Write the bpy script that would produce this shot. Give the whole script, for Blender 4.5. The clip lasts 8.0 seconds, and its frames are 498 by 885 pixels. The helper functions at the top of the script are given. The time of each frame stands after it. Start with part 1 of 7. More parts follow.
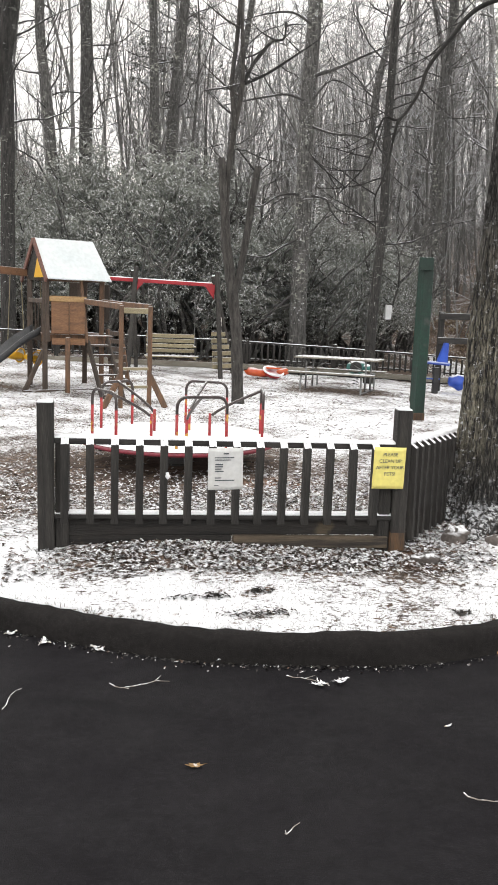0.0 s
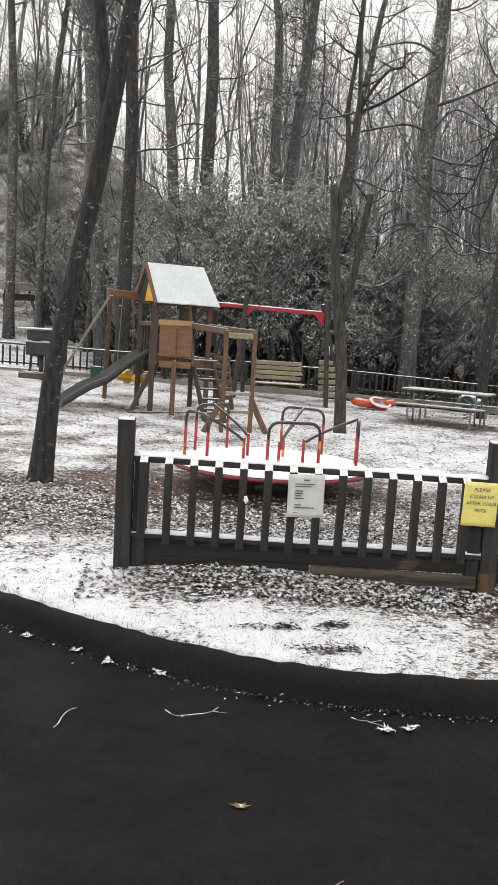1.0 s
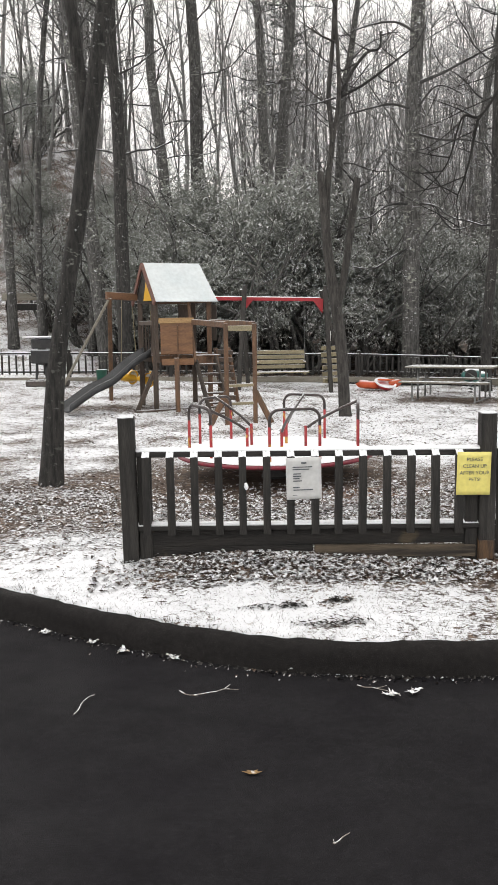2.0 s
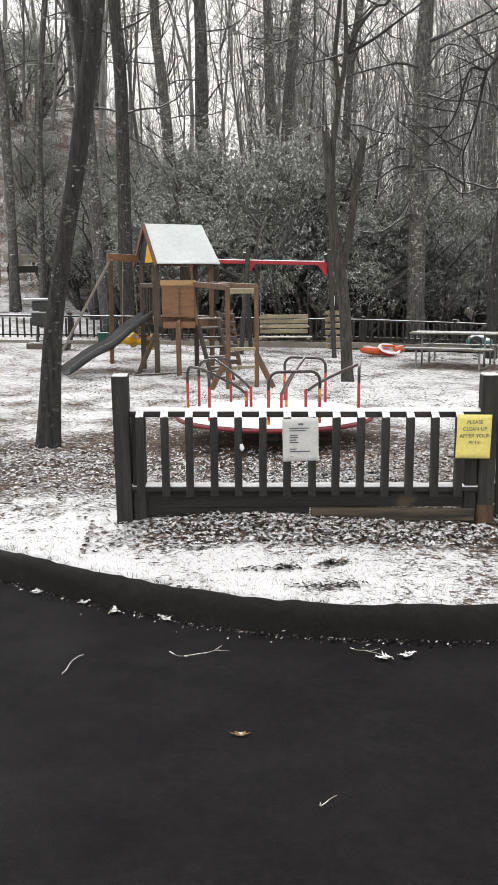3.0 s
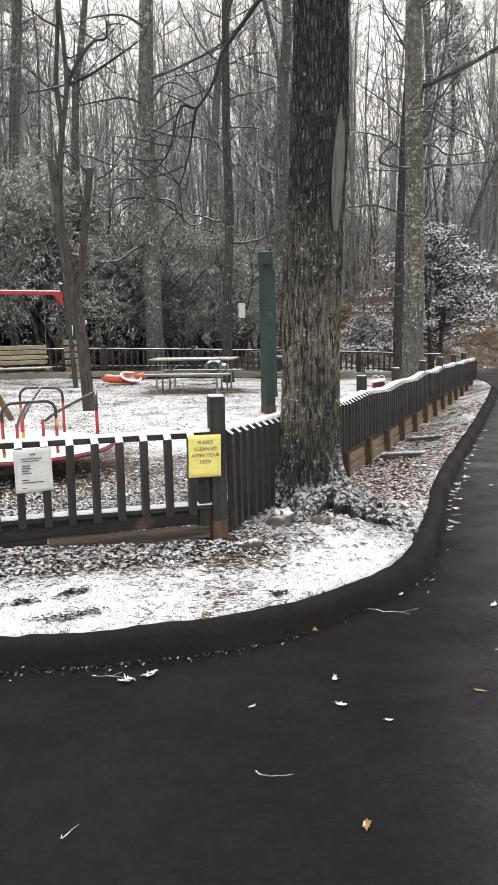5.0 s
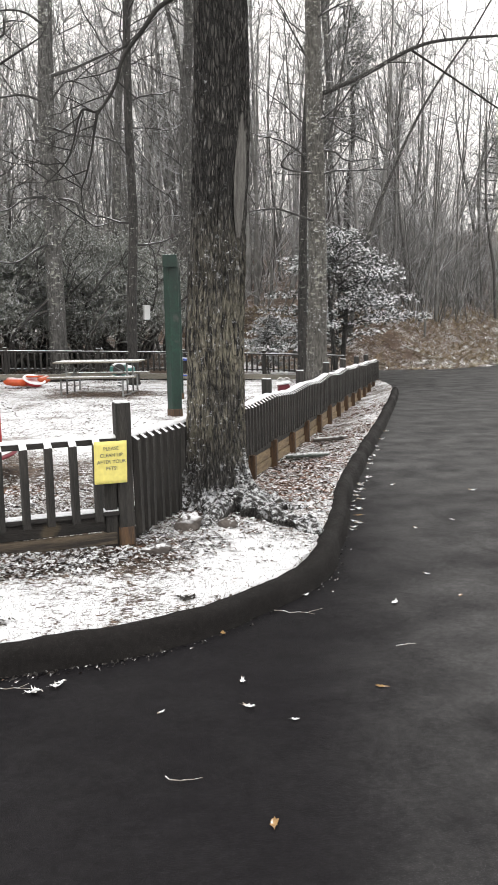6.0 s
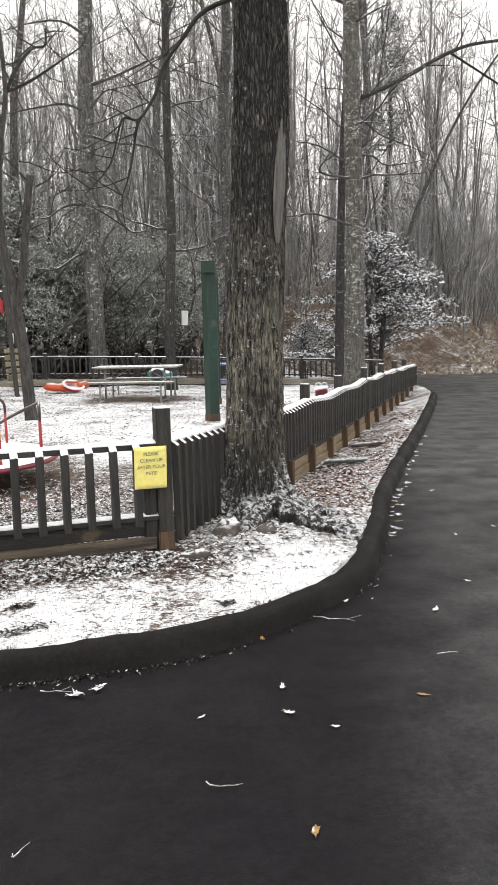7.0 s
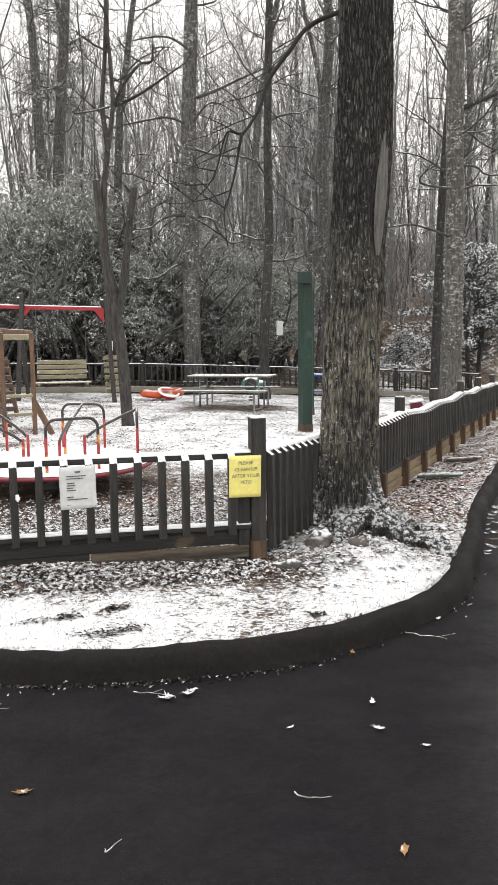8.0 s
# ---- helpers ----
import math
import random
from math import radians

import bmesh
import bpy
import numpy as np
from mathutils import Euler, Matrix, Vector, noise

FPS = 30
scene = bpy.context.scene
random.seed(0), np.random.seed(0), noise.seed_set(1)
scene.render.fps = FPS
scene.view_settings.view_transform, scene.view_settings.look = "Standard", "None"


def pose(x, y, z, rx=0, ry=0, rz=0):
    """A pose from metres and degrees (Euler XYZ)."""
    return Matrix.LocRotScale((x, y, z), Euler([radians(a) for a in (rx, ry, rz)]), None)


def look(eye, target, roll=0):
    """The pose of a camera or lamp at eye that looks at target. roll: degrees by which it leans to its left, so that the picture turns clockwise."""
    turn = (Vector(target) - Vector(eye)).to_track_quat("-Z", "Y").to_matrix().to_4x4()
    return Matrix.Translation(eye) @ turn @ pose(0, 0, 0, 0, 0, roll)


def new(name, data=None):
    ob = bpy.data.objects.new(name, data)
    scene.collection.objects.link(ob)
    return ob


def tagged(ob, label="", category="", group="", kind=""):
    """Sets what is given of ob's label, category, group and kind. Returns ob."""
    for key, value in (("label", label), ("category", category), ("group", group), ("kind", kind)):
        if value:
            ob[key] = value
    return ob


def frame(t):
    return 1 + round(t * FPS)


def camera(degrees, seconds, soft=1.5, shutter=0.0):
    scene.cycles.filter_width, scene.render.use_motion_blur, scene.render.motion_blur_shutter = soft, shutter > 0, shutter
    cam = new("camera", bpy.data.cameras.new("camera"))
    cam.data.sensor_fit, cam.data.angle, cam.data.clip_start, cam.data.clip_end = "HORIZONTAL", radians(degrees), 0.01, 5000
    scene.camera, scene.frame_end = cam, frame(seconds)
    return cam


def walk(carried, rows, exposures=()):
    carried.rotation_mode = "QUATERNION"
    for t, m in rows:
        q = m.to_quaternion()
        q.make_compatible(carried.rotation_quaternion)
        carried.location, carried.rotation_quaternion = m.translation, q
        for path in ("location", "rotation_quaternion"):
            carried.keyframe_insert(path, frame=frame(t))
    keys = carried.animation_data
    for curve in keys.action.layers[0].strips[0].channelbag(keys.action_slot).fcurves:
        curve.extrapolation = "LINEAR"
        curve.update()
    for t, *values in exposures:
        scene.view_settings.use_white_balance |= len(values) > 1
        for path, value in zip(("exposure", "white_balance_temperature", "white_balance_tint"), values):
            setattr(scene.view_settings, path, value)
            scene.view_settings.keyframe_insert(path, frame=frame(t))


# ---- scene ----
cam = camera(32.6, 8.0, 1.15)
PATH = [
    (0, (-0.749, 0.35, 1.627), (-0.448, 2.302, 1.313), 2.1),
    (0.5, (-0.657, 0.535, 1.578), (-0.541, 2.513, 1.309), 3.9),
    (1, (-0.54, 0.497, 1.581), (-0.501, 2.48, 1.323), 3.7),
    (1.5, (-0.355, 0.356, 1.571), (-0.265, 2.348, 1.419), -1.3),
    (1.7, (-0.424, 0.314, 1.592), (-0.412, 2.303, 1.384), -0.9),
    (2.8, (-0.378, 0.362, 1.534), (-0.38, 2.334, 1.2), -0.9),
    (3, (-0.366, 0.409, 1.525), (-0.372, 2.377, 1.171), -0.4),
    (3.5, (-0.335, 0.353, 1.509), (-0.164, 2.323, 1.208), 0.0),
    (4, (-0.315, 0.33, 1.509), (-0.049, 2.296, 1.252), -1.5),
    (4.5, (-0.305, 0.362, 1.504), (0.07, 2.305, 1.214), -1.1),
    (5, (-0.259, 0.343, 1.508), (0.308, 2.238, 1.212), -1.3),
    (5.2, (-0.257, 0.33, 1.515), (0.348, 2.208, 1.221), -1.4),
    (6.3, (-0.264, 0.29, 1.55), (0.53, 2.101, 1.252), -1.1),
    (6.5, (-0.261, 0.293, 1.546), (0.529, 2.106, 1.253), -1.1),
    (7, (-0.282, 0.3, 1.551), (0.41, 2.154, 1.265), -1.4),
    (7.5, (-0.3, 0.284, 1.564), (0.305, 2.172, 1.303), -0.8),
    (8, (-0.32, 0.285, 1.562), (0.172, 2.206, 1.302), -0.6),
]
walk(cam, [(t, look(eye, target, roll)) for t, eye, target, roll in PATH],
     [(0, 0.86), (0.5, 0.64), (1.0, 0.53), (1.5, 0.59), (3.0, 0.60), (3.5, 0.60), (4.5, 0.66), (5.0, 0.80), (6.5, 0.90), (8.0, 0.86)])

# ---- light ----
world = bpy.data.worlds.new("overcast")
scene.world = world
world.use_nodes = True
wn, wl = world.node_tree.nodes, world.node_tree.links
sky = wn.new("ShaderNodeTexSky")
sky.sky_type, sky.sun_disc = "NISHITA", False
sky.sun_elevation, sky.sun_rotation = radians(48), radians(200)
sky.dust_density, sky.air_density = 4.0, 1.0
pale = wn.new("ShaderNodeHueSaturation")
pale.inputs["Saturation"].default_value = 0.12
wl.new(sky.outputs[0], pale.inputs["Color"])
cloud = wn.new("ShaderNodeMix")
cloud.data_type = "RGBA"
cloud.inputs[0].default_value = 0.8
cloud.inputs[7].default_value = (7.4, 7.15, 6.85, 1.0)
wl.new(pale.outputs[0], cloud.inputs[6])
wl.new(cloud.outputs[2], wn["Background"].inputs["Color"])
wn["Background"].inputs["Strength"].default_value = 0.14
sun = new("sun", bpy.data.lights.new("sun", "SUN"))
sun.data.energy, sun.data.angle, sun.data.color = 0.5, radians(40), (1.0, 0.98, 0.95)
sun.matrix_world = pose(0, 0, 30, 42, 0, 200)


# ---- materials ----
def rgb(c):
    return (c[0], c[1], c[2], 1.0)


def surface(name, a, b, scale=6.0, rough=0.7, bump=0.3, grain=60.0, stretch=(1, 1, 1), snow=0.0, snow_at=0.55, metal=0.0,
            spot=None, spot_scale=3.0, spot_at=0.6, spread=0.15, coords="Object", snow_grain=25.0, depth=1.0, thin=0.0):
    """Two colours mixed by a broad noise and a fine one, a bump, spots of a third colour, and snow that lies on upward faces."""
    m = bpy.data.materials.new(name)
    m.use_nodes = True
    n, l = m.node_tree.nodes, m.node_tree.links
    bs = n["Principled BSDF"]
    tc = n.new("ShaderNodeTexCoord")
    mp = n.new("ShaderNodeMapping")
    mp.inputs["Scale"].default_value = stretch
    l.new(tc.outputs[coords], mp.inputs["Vector"])

    def noise_at(sc, detail=5.0, raw=False):
        t = n.new("ShaderNodeTexNoise")
        t.inputs["Scale"].default_value, t.inputs["Detail"].default_value = sc, detail
        l.new(tc.outputs[coords] if raw else mp.outputs[0], t.inputs["Vector"])
        return t.outputs["Fac"]

    def ramp(src, lo, hi):
        r = n.new("ShaderNodeMapRange")
        r.inputs["From Min"].default_value, r.inputs["From Max"].default_value = lo, hi
        l.new(src, r.inputs["Value"])
        return r.outputs[0]

    def mix(f, c1, c2, kind="MIX"):
        x = n.new("ShaderNodeMix")
        x.data_type, x.blend_type = "RGBA", kind
        if hasattr(f, "links"):
            l.new(f, x.inputs[0])
        else:
            x.inputs[0].default_value = f
        for i, c in ((6, c1), (7, c2)):
            if hasattr(c, "links"):
                l.new(c, x.inputs[i])
            else:
                x.inputs[i].default_value = rgb(c)
        return x.outputs[2]

    fine = noise_at(grain, 6.0)
    col = mix(ramp(noise_at(scale), 0.35, 0.65), a, b)
    dark = n.new("ShaderNodeMapRange")
    dark.inputs["From Min"].default_value, dark.inputs["From Max"].default_value = 0.3, 0.7
    dark.inputs["To Min"].default_value, dark.inputs["To Max"].default_value = 1 - 0.35 * depth, 1 + 0.25 * depth
    l.new(fine, dark.inputs["Value"])
    grey = n.new("ShaderNodeCombineColor")
    for i in range(3):
        l.new(dark.outputs[0], grey.inputs[i])
    col = mix(1.0, col, grey.outputs[0], "MULTIPLY")
    if spread:
        oi = n.new("ShaderNodeObjectInfo")
        vr = n.new("ShaderNodeMapRange")
        vr.inputs["To Min"].default_value, vr.inputs["To Max"].default_value = 1 - spread, 1 + spread
        l.new(oi.outputs["Random"], vr.inputs["Value"])
        hv = n.new("ShaderNodeHueSaturation")
        l.new(vr.outputs[0], hv.inputs["Value"])
        l.new(col, hv.inputs["Color"])
        col = hv.outputs[0]
    if spot:
        col = mix(ramp(noise_at(spot_scale, 6.0, True), spot_at, spot_at + 0.06), col, spot)
    ro = rough
    if snow:
        ge = n.new("ShaderNodeNewGeometry")
        sp = n.new("ShaderNodeSeparateXYZ")
        l.new(ge.outputs["Normal"], sp.inputs[0])
        up = ramp(sp.outputs["Z"], snow_at, snow_at + 0.3)
        patch = ramp(noise_at(snow_grain, 4.0, True), 0.62 - 0.4 * snow, 0.72 - 0.4 * snow)
        mu = n.new("ShaderNodeMath")
        mu.operation = "MULTIPLY"
        l.new(up, mu.inputs[0])
        l.new(patch, mu.inputs[1])
        col = mix(mu.outputs[0], col, (0.80, 0.82, 0.85))
    l.new(col, bs.inputs["Base Color"])
    bs.inputs["Roughness"].default_value, bs.inputs["Metallic"].default_value = ro, metal
    if thin:
        tr, ms = n.new("ShaderNodeBsdfTranslucent"), n.new("ShaderNodeMixShader")
        ms.inputs[0].default_value = thin
        l.new(col, tr.inputs["Color"])
        l.new(bs.outputs[0], ms.inputs[1])
        l.new(tr.outputs[0], ms.inputs[2])
        l.new(ms.outputs[0], n["Material Output"].inputs["Surface"])
    if bump:
        bp = n.new("ShaderNodeBump")
        bp.inputs["Strength"].default_value, bp.inputs["Distance"].default_value = bump, 0.02
        l.new(fine, bp.inputs["Height"])
        l.new(bp.outputs[0], bs.inputs["Normal"])
    return m


def ground_material():
    """Leaf litter and dead grass with a thin, broken cover of snow; the cover's thickness is stored on the mesh."""
    m = bpy.data.materials.new("snowy_litter")
    m.use_nodes = True
    n, l = m.node_tree.nodes, m.node_tree.links
    bs = n["Principled BSDF"]
    tc = n.new("ShaderNodeTexCoord")

    def nz(sc, det, stretch=(1, 1, 1), rough=0.55, distort=0.0):
        mp = n.new("ShaderNodeMapping")
        mp.inputs["Scale"].default_value = stretch
        l.new(tc.outputs["Object"], mp.inputs["Vector"])
        t = n.new("ShaderNodeTexNoise")
        t.inputs["Scale"].default_value, t.inputs["Detail"].default_value = sc, det
        t.inputs["Roughness"].default_value, t.inputs["Distortion"].default_value = rough, distort
        l.new(mp.outputs[0], t.inputs["Vector"])
        return t.outputs["Fac"]

    def math(op, a, b=None):
        x = n.new("ShaderNodeMath")
        x.operation = op
        for i, v in ((0, a), (1, b)):
            if v is None:
                continue
            if hasattr(v, "links"):
                l.new(v, x.inputs[i])
            else:
                x.inputs[i].default_value = v
        return x.outputs[0]

    def mix(f, c1, c2):
        x = n.new("ShaderNodeMix")
        x.data_type = "RGBA"
        l.new(f, x.inputs[0])
        for i, c in ((6, c1), (7, c2)):
            if hasattr(c, "links"):
                l.new(c, x.inputs[i])
            else:
                x.inputs[i].default_value = rgb(c)
        return x.outputs[2]

    def ramp(v, lo, hi):
        r = n.new("ShaderNodeMapRange")
        r.inputs["From Min"].default_value, r.inputs["From Max"].default_value = lo, hi
        l.new(v, r.inputs["Value"])
        return r.outputs[0]

    at = n.new("ShaderNodeAttribute")
    at.attribute_name = "cover"
    sep = n.new("ShaderNodeSeparateColor")
    l.new(at.outputs["Color"], sep.inputs[0])
    vo = n.new("ShaderNodeTexVoronoi")
    vo.inputs["Scale"].default_value = 24.0
    l.new(tc.outputs["Object"], vo.inputs["Vector"])
    leaf = mix(ramp(nz(9, 4), 0.35, 0.65), (0.10, 0.062, 0.04), (0.23, 0.165, 0.12))
    cell = n.new("ShaderNodeSeparateColor")
    l.new(vo.outputs["Color"], cell.inputs[0])
    leaf = mix(ramp(cell.outputs[0], 0.2, 0.9), leaf, (0.045, 0.032, 0.026))
    soil = mix(ramp(nz(2.2, 5), 0.45, 0.6), leaf, (0.075, 0.05, 0.035))
    orange = mix(sep.outputs[1], soil, (0.28, 0.12, 0.05))
    # snow: broad drifts, leaf-sized gaps and fine streaks of dead grass
    drift = nz(1.3, 4)
    gaps = nz(17, 6, (1.0, 1.3, 1.0), 0.72, 0.8)
    streak = nz(30, 3, (0.35, 1.6, 1.0), 0.6, 1.5)
    s = math("ADD", math("MULTIPLY", gaps, 0.75), math("MULTIPLY", streak, 0.35))
    s = math("ADD", s, math("MULTIPLY", drift, 0.55))
    s = math("ADD", s, math("MULTIPLY", nz(62, 4, (0.6, 1.5, 1.0), 0.75), 0.66))
    s = math("ADD", s, math("SUBTRACT", sep.outputs[0], 1.655))
    white = ramp(s, -0.035, 0.025)
    col = mix(white, orange, (0.84, 0.85, 0.88))
    l.new(col, bs.inputs["Base Color"])
    bs.inputs["Roughness"].default_value = 0.8
    bp = n.new("ShaderNodeBump")
    bp.inputs["Strength"].default_value, bp.inputs["Distance"].default_value = 0.8, 0.03
    l.new(math("ADD", gaps, math("MULTIPLY", white, 0.3)), bp.inputs["Height"])
    l.new(bp.outputs[0], bs.inputs["Normal"])
    return m


def asphalt_material(name, dark, grey, wear_sheen):
    """Damp asphalt: fine stone grain, damp patches, a few crack lines, a paler worn lane and sky sheen painted far off.
    """
    m = bpy.data.materials.new(name)
    m.use_nodes = True
    n, l = m.node_tree.nodes, m.node_tree.links
    bs = n["Principled BSDF"]
    tc = n.new("ShaderNodeTexCoord")

    def tex(sc, det, stretch=(1, 1, 1)):
        mp = n.new("ShaderNodeMapping")
        mp.inputs["Scale"].default_value = stretch
        l.new(tc.outputs["Object"], mp.inputs["Vector"])
        t = n.new("ShaderNodeTexNoise")
        t.inputs["Scale"].default_value, t.inputs["Detail"].default_value = sc, det
        l.new(mp.outputs[0], t.inputs["Vector"])
        return t.outputs["Fac"]

    def ramp(v, lo, hi, a=0.0, b=1.0):
        r = n.new("ShaderNodeMapRange")
        r.inputs["From Min"].default_value, r.inputs["From Max"].default_value = lo, hi
        r.inputs["To Min"].default_value, r.inputs["To Max"].default_value = a, b
        l.new(v, r.inputs["Value"])
        return r.outputs[0]

    def mix(f, c1, c2, kind="MIX"):
        x = n.new("ShaderNodeMix")
        x.data_type, x.blend_type = "RGBA", kind
        l.new(f, x.inputs[0])
        for i, c in ((6, c1), (7, c2)):
            if hasattr(c, "links"):
                l.new(c, x.inputs[i])
            else:
                x.inputs[i].default_value = rgb(c)
        return x.outputs[2]

    fine = tex(180, 4)
    col = mix(ramp(tex(1.1, 5), 0.35, 0.65), dark, tuple(1.25 * c for c in dark))
    at = n.new("ShaderNodeAttribute")
    at.attribute_name = "cover"
    sep = n.new("ShaderNodeSeparateColor")
    l.new(at.outputs["Color"], sep.inputs[0])
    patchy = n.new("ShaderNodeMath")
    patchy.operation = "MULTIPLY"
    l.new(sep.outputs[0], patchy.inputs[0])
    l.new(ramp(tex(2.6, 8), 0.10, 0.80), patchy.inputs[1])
    # grey serves the worn lane and the painted sky sheen of the far road
    if wear_sheen:
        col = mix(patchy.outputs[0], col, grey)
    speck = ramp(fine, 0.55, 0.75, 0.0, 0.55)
    col = mix(speck, col, mix(patchy.outputs[0], tuple(5.0 * c for c in dark), tuple(2.6 * c for c in grey)) if wear_sheen else tuple(2.6 * c for c in grey))
    wv = n.new("ShaderNodeTexVoronoi")
    wv.feature = "DISTANCE_TO_EDGE"
    wv.inputs["Scale"].default_value = 0.55
    warp = n.new("ShaderNodeMix")
    warp.data_type = "RGBA"
    warp.inputs[0].default_value = 0.28
    l.new(tc.outputs["Object"], warp.inputs[6])
    nzc = n.new("ShaderNodeTexNoise")
    nzc.inputs["Scale"].default_value = 1.6
    l.new(tc.outputs["Object"], nzc.inputs["Vector"])
    l.new(nzc.outputs["Color"], warp.inputs[7])
    l.new(warp.outputs[2], wv.inputs["Vector"])
    broken = n.new("ShaderNodeMath")
    broken.operation = "MULTIPLY"
    l.new(ramp(wv.outputs["Distance"], 0.002, 0.016, 1.0, 0.0), broken.inputs[0])
    l.new(ramp(tex(0.9, 2), 0.52, 0.66, 0.0, 0.55), broken.inputs[1])
    col = mix(broken.outputs[0], col, (0.006, 0.006, 0.007))
    # patches of coarser and finer stone
    mottle = n.new("ShaderNodeHueSaturation")
    both = n.new("ShaderNodeMath")
    both.operation = "MULTIPLY"
    l.new(ramp(tex(34, 6), 0.36, 0.64, 0.84, 1.18), both.inputs[0])
    l.new(ramp(tex(7, 5), 0.3, 0.7, 0.9, 1.1), both.inputs[1])
    l.new(both.outputs[0], mottle.inputs["Value"])
    l.new(col, mottle.inputs["Color"])
    l.new(mottle.outputs[0], bs.inputs["Base Color"])
    l.new(ramp(tex(1.7, 4), 0.3, 0.7, 0.5, 0.75), bs.inputs["Roughness"])
    bs.inputs["Specular IOR Level"].default_value = 0.06
    bp = n.new("ShaderNodeBump")
    bp.inputs["Strength"].default_value, bp.inputs["Distance"].default_value = 0.5, 0.006
    l.new(fine, bp.inputs["Height"])
    l.new(bp.outputs[0], bs.inputs["Normal"])
    return m


def oak_bark():
    """Deep vertical fissures between grey plates, lichen in patches, snow caught in the ridges."""
    m = bpy.data.materials.new("ridged_oak_bark")
    m.use_nodes = True
    n, l = m.node_tree.nodes, m.node_tree.links
    bs = n["Principled BSDF"]
    tc = n.new("ShaderNodeTexCoord")

    def nz(stretch, det=5.0, rough=0.6, twist=0.0):
        mp = n.new("ShaderNodeMapping")
        mp.inputs["Scale"].default_value = stretch
        l.new(tc.outputs["Object"], mp.inputs["Vector"])
        t = n.new("ShaderNodeTexNoise")
        t.inputs["Scale"].default_value, t.inputs["Detail"].default_value = 1.0, det
        t.inputs["Roughness"].default_value, t.inputs["Distortion"].default_value = rough, twist
        l.new(mp.outputs[0], t.inputs["Vector"])
        return t.outputs["Fac"]

    def ramp(v, lo, hi):
        r = n.new("ShaderNodeMapRange")
        r.inputs["From Min"].default_value, r.inputs["From Max"].default_value = lo, hi
        l.new(v, r.inputs["Value"])
        return r.outputs[0]

    def times(a, b):
        x = n.new("ShaderNodeMath")
        x.operation = "MULTIPLY"
        l.new(a, x.inputs[0])
        l.new(b, x.inputs[1])
        return x.outputs[0]

    def mix(f, c1, c2):
        x = n.new("ShaderNodeMix")
        x.data_type = "RGBA"
        l.new(f, x.inputs[0])
        for i, c in ((6, c1), (7, c2)):
            if hasattr(c, "links"):
                l.new(c, x.inputs[i])
            else:
                x.inputs[i].default_value = rgb(c)
        return x.outputs[2]

    wob = n.new("ShaderNodeMix")
    wob.data_type = "RGBA"
    wob.inputs[0].default_value = 0.035
    nzc = n.new("ShaderNodeTexNoise")
    nzc.inputs["Scale"].default_value, nzc.inputs["Detail"].default_value = 9.0, 4.0
    l.new(tc.outputs["Object"], nzc.inputs["Vector"])
    l.new(tc.outputs["Object"], wob.inputs[6])
    l.new(nzc.outputs["Color"], wob.inputs[7])
    mpv = n.new("ShaderNodeMapping")
    mpv.inputs["Scale"].default_value = (44, 44, 9)
    l.new(wob.outputs[2], mpv.inputs["Vector"])
    cells = n.new("ShaderNodeTexVoronoi")
    cells.feature = "DISTANCE_TO_EDGE"
    cells.inputs["Scale"].default_value = 1.0
    l.new(mpv.outputs[0], cells.inputs["Vector"])
    tone = n.new("ShaderNodeTexVoronoi")
    tone.inputs["Scale"].default_value = 1.0
    l.new(mpv.outputs[0], tone.inputs["Vector"])
    tonec = n.new("ShaderNodeSeparateColor")
    l.new(tone.outputs["Color"], tonec.inputs[0])
    scale_ = mix(tonec.outputs[0], (0.022, 0.021, 0.020), (0.080, 0.076, 0.070))
    scale_ = mix(ramp(nz((90, 90, 22), 6.0, 0.7), 0.42, 0.62), scale_, (0.052, 0.049, 0.046))
    edge = n.new("ShaderNodeMath")
    edge.operation = "ADD"
    l.new(cells.outputs["Distance"], edge.inputs[0])
    half = n.new("ShaderNodeMath")
    half.operation = "MULTIPLY"
    half.inputs[1].default_value = 0.5
    l.new(nz((70, 70, 12), 6.0, 0.7), half.inputs[0])
    l.new(half.outputs[0], edge.inputs[1])
    plate = ramp(edge.outputs[0], 0.27, 0.46)
    col = mix(plate, (0.014, 0.0132, 0.0125), scale_)
    col = mix(ramp(nz((75, 75, 11), 6.0, 0.72), 0.58, 0.65), col, (0.22, 0.213, 0.20))
    sz = n.new("ShaderNodeSeparateXYZ")
    l.new(tc.outputs["Object"], sz.inputs[0])
    lichen = times(times(ramp(nz((2.2, 2.2, 1.4)), 0.30, 0.50), ramp(nz((34, 34, 7), 6.0, 0.7), 0.43, 0.54)), times(ramp(sz.outputs["Z"], 2.5, 1.3), ramp(sz.outputs["Z"], 0.35, 0.75)))
    col = mix(lichen, col, (0.225, 0.208, 0.160))
    band = n.new("ShaderNodeMath")
    band.operation = "ADD"
    l.new(nz((3, 3, 2.4)), band.inputs[0])
    half2 = n.new("ShaderNodeMath")
    half2.operation = "MULTIPLY"
    half2.inputs[1].default_value = 0.10
    l.new(times(ramp(sz.outputs["Z"], 2.3, 1.5), ramp(sz.outputs["Z"], -0.1, 0.3)), half2.inputs[0])
    l.new(half2.outputs[0], band.inputs[1])
    fleck = times(ramp(nz((24, 24, 32), 7.0, 0.75), 0.58, 0.61), ramp(band.outputs[0], 0.53, 0.66))
    ge = n.new("ShaderNodeNewGeometry")
    sp = n.new("ShaderNodeSeparateXYZ")
    l.new(ge.outputs["Normal"], sp.inputs[0])
    fleck = times(fleck, ramp(sp.outputs["Z"], -0.12, 0.10))
    col = mix(fleck, col, (0.78, 0.80, 0.83))
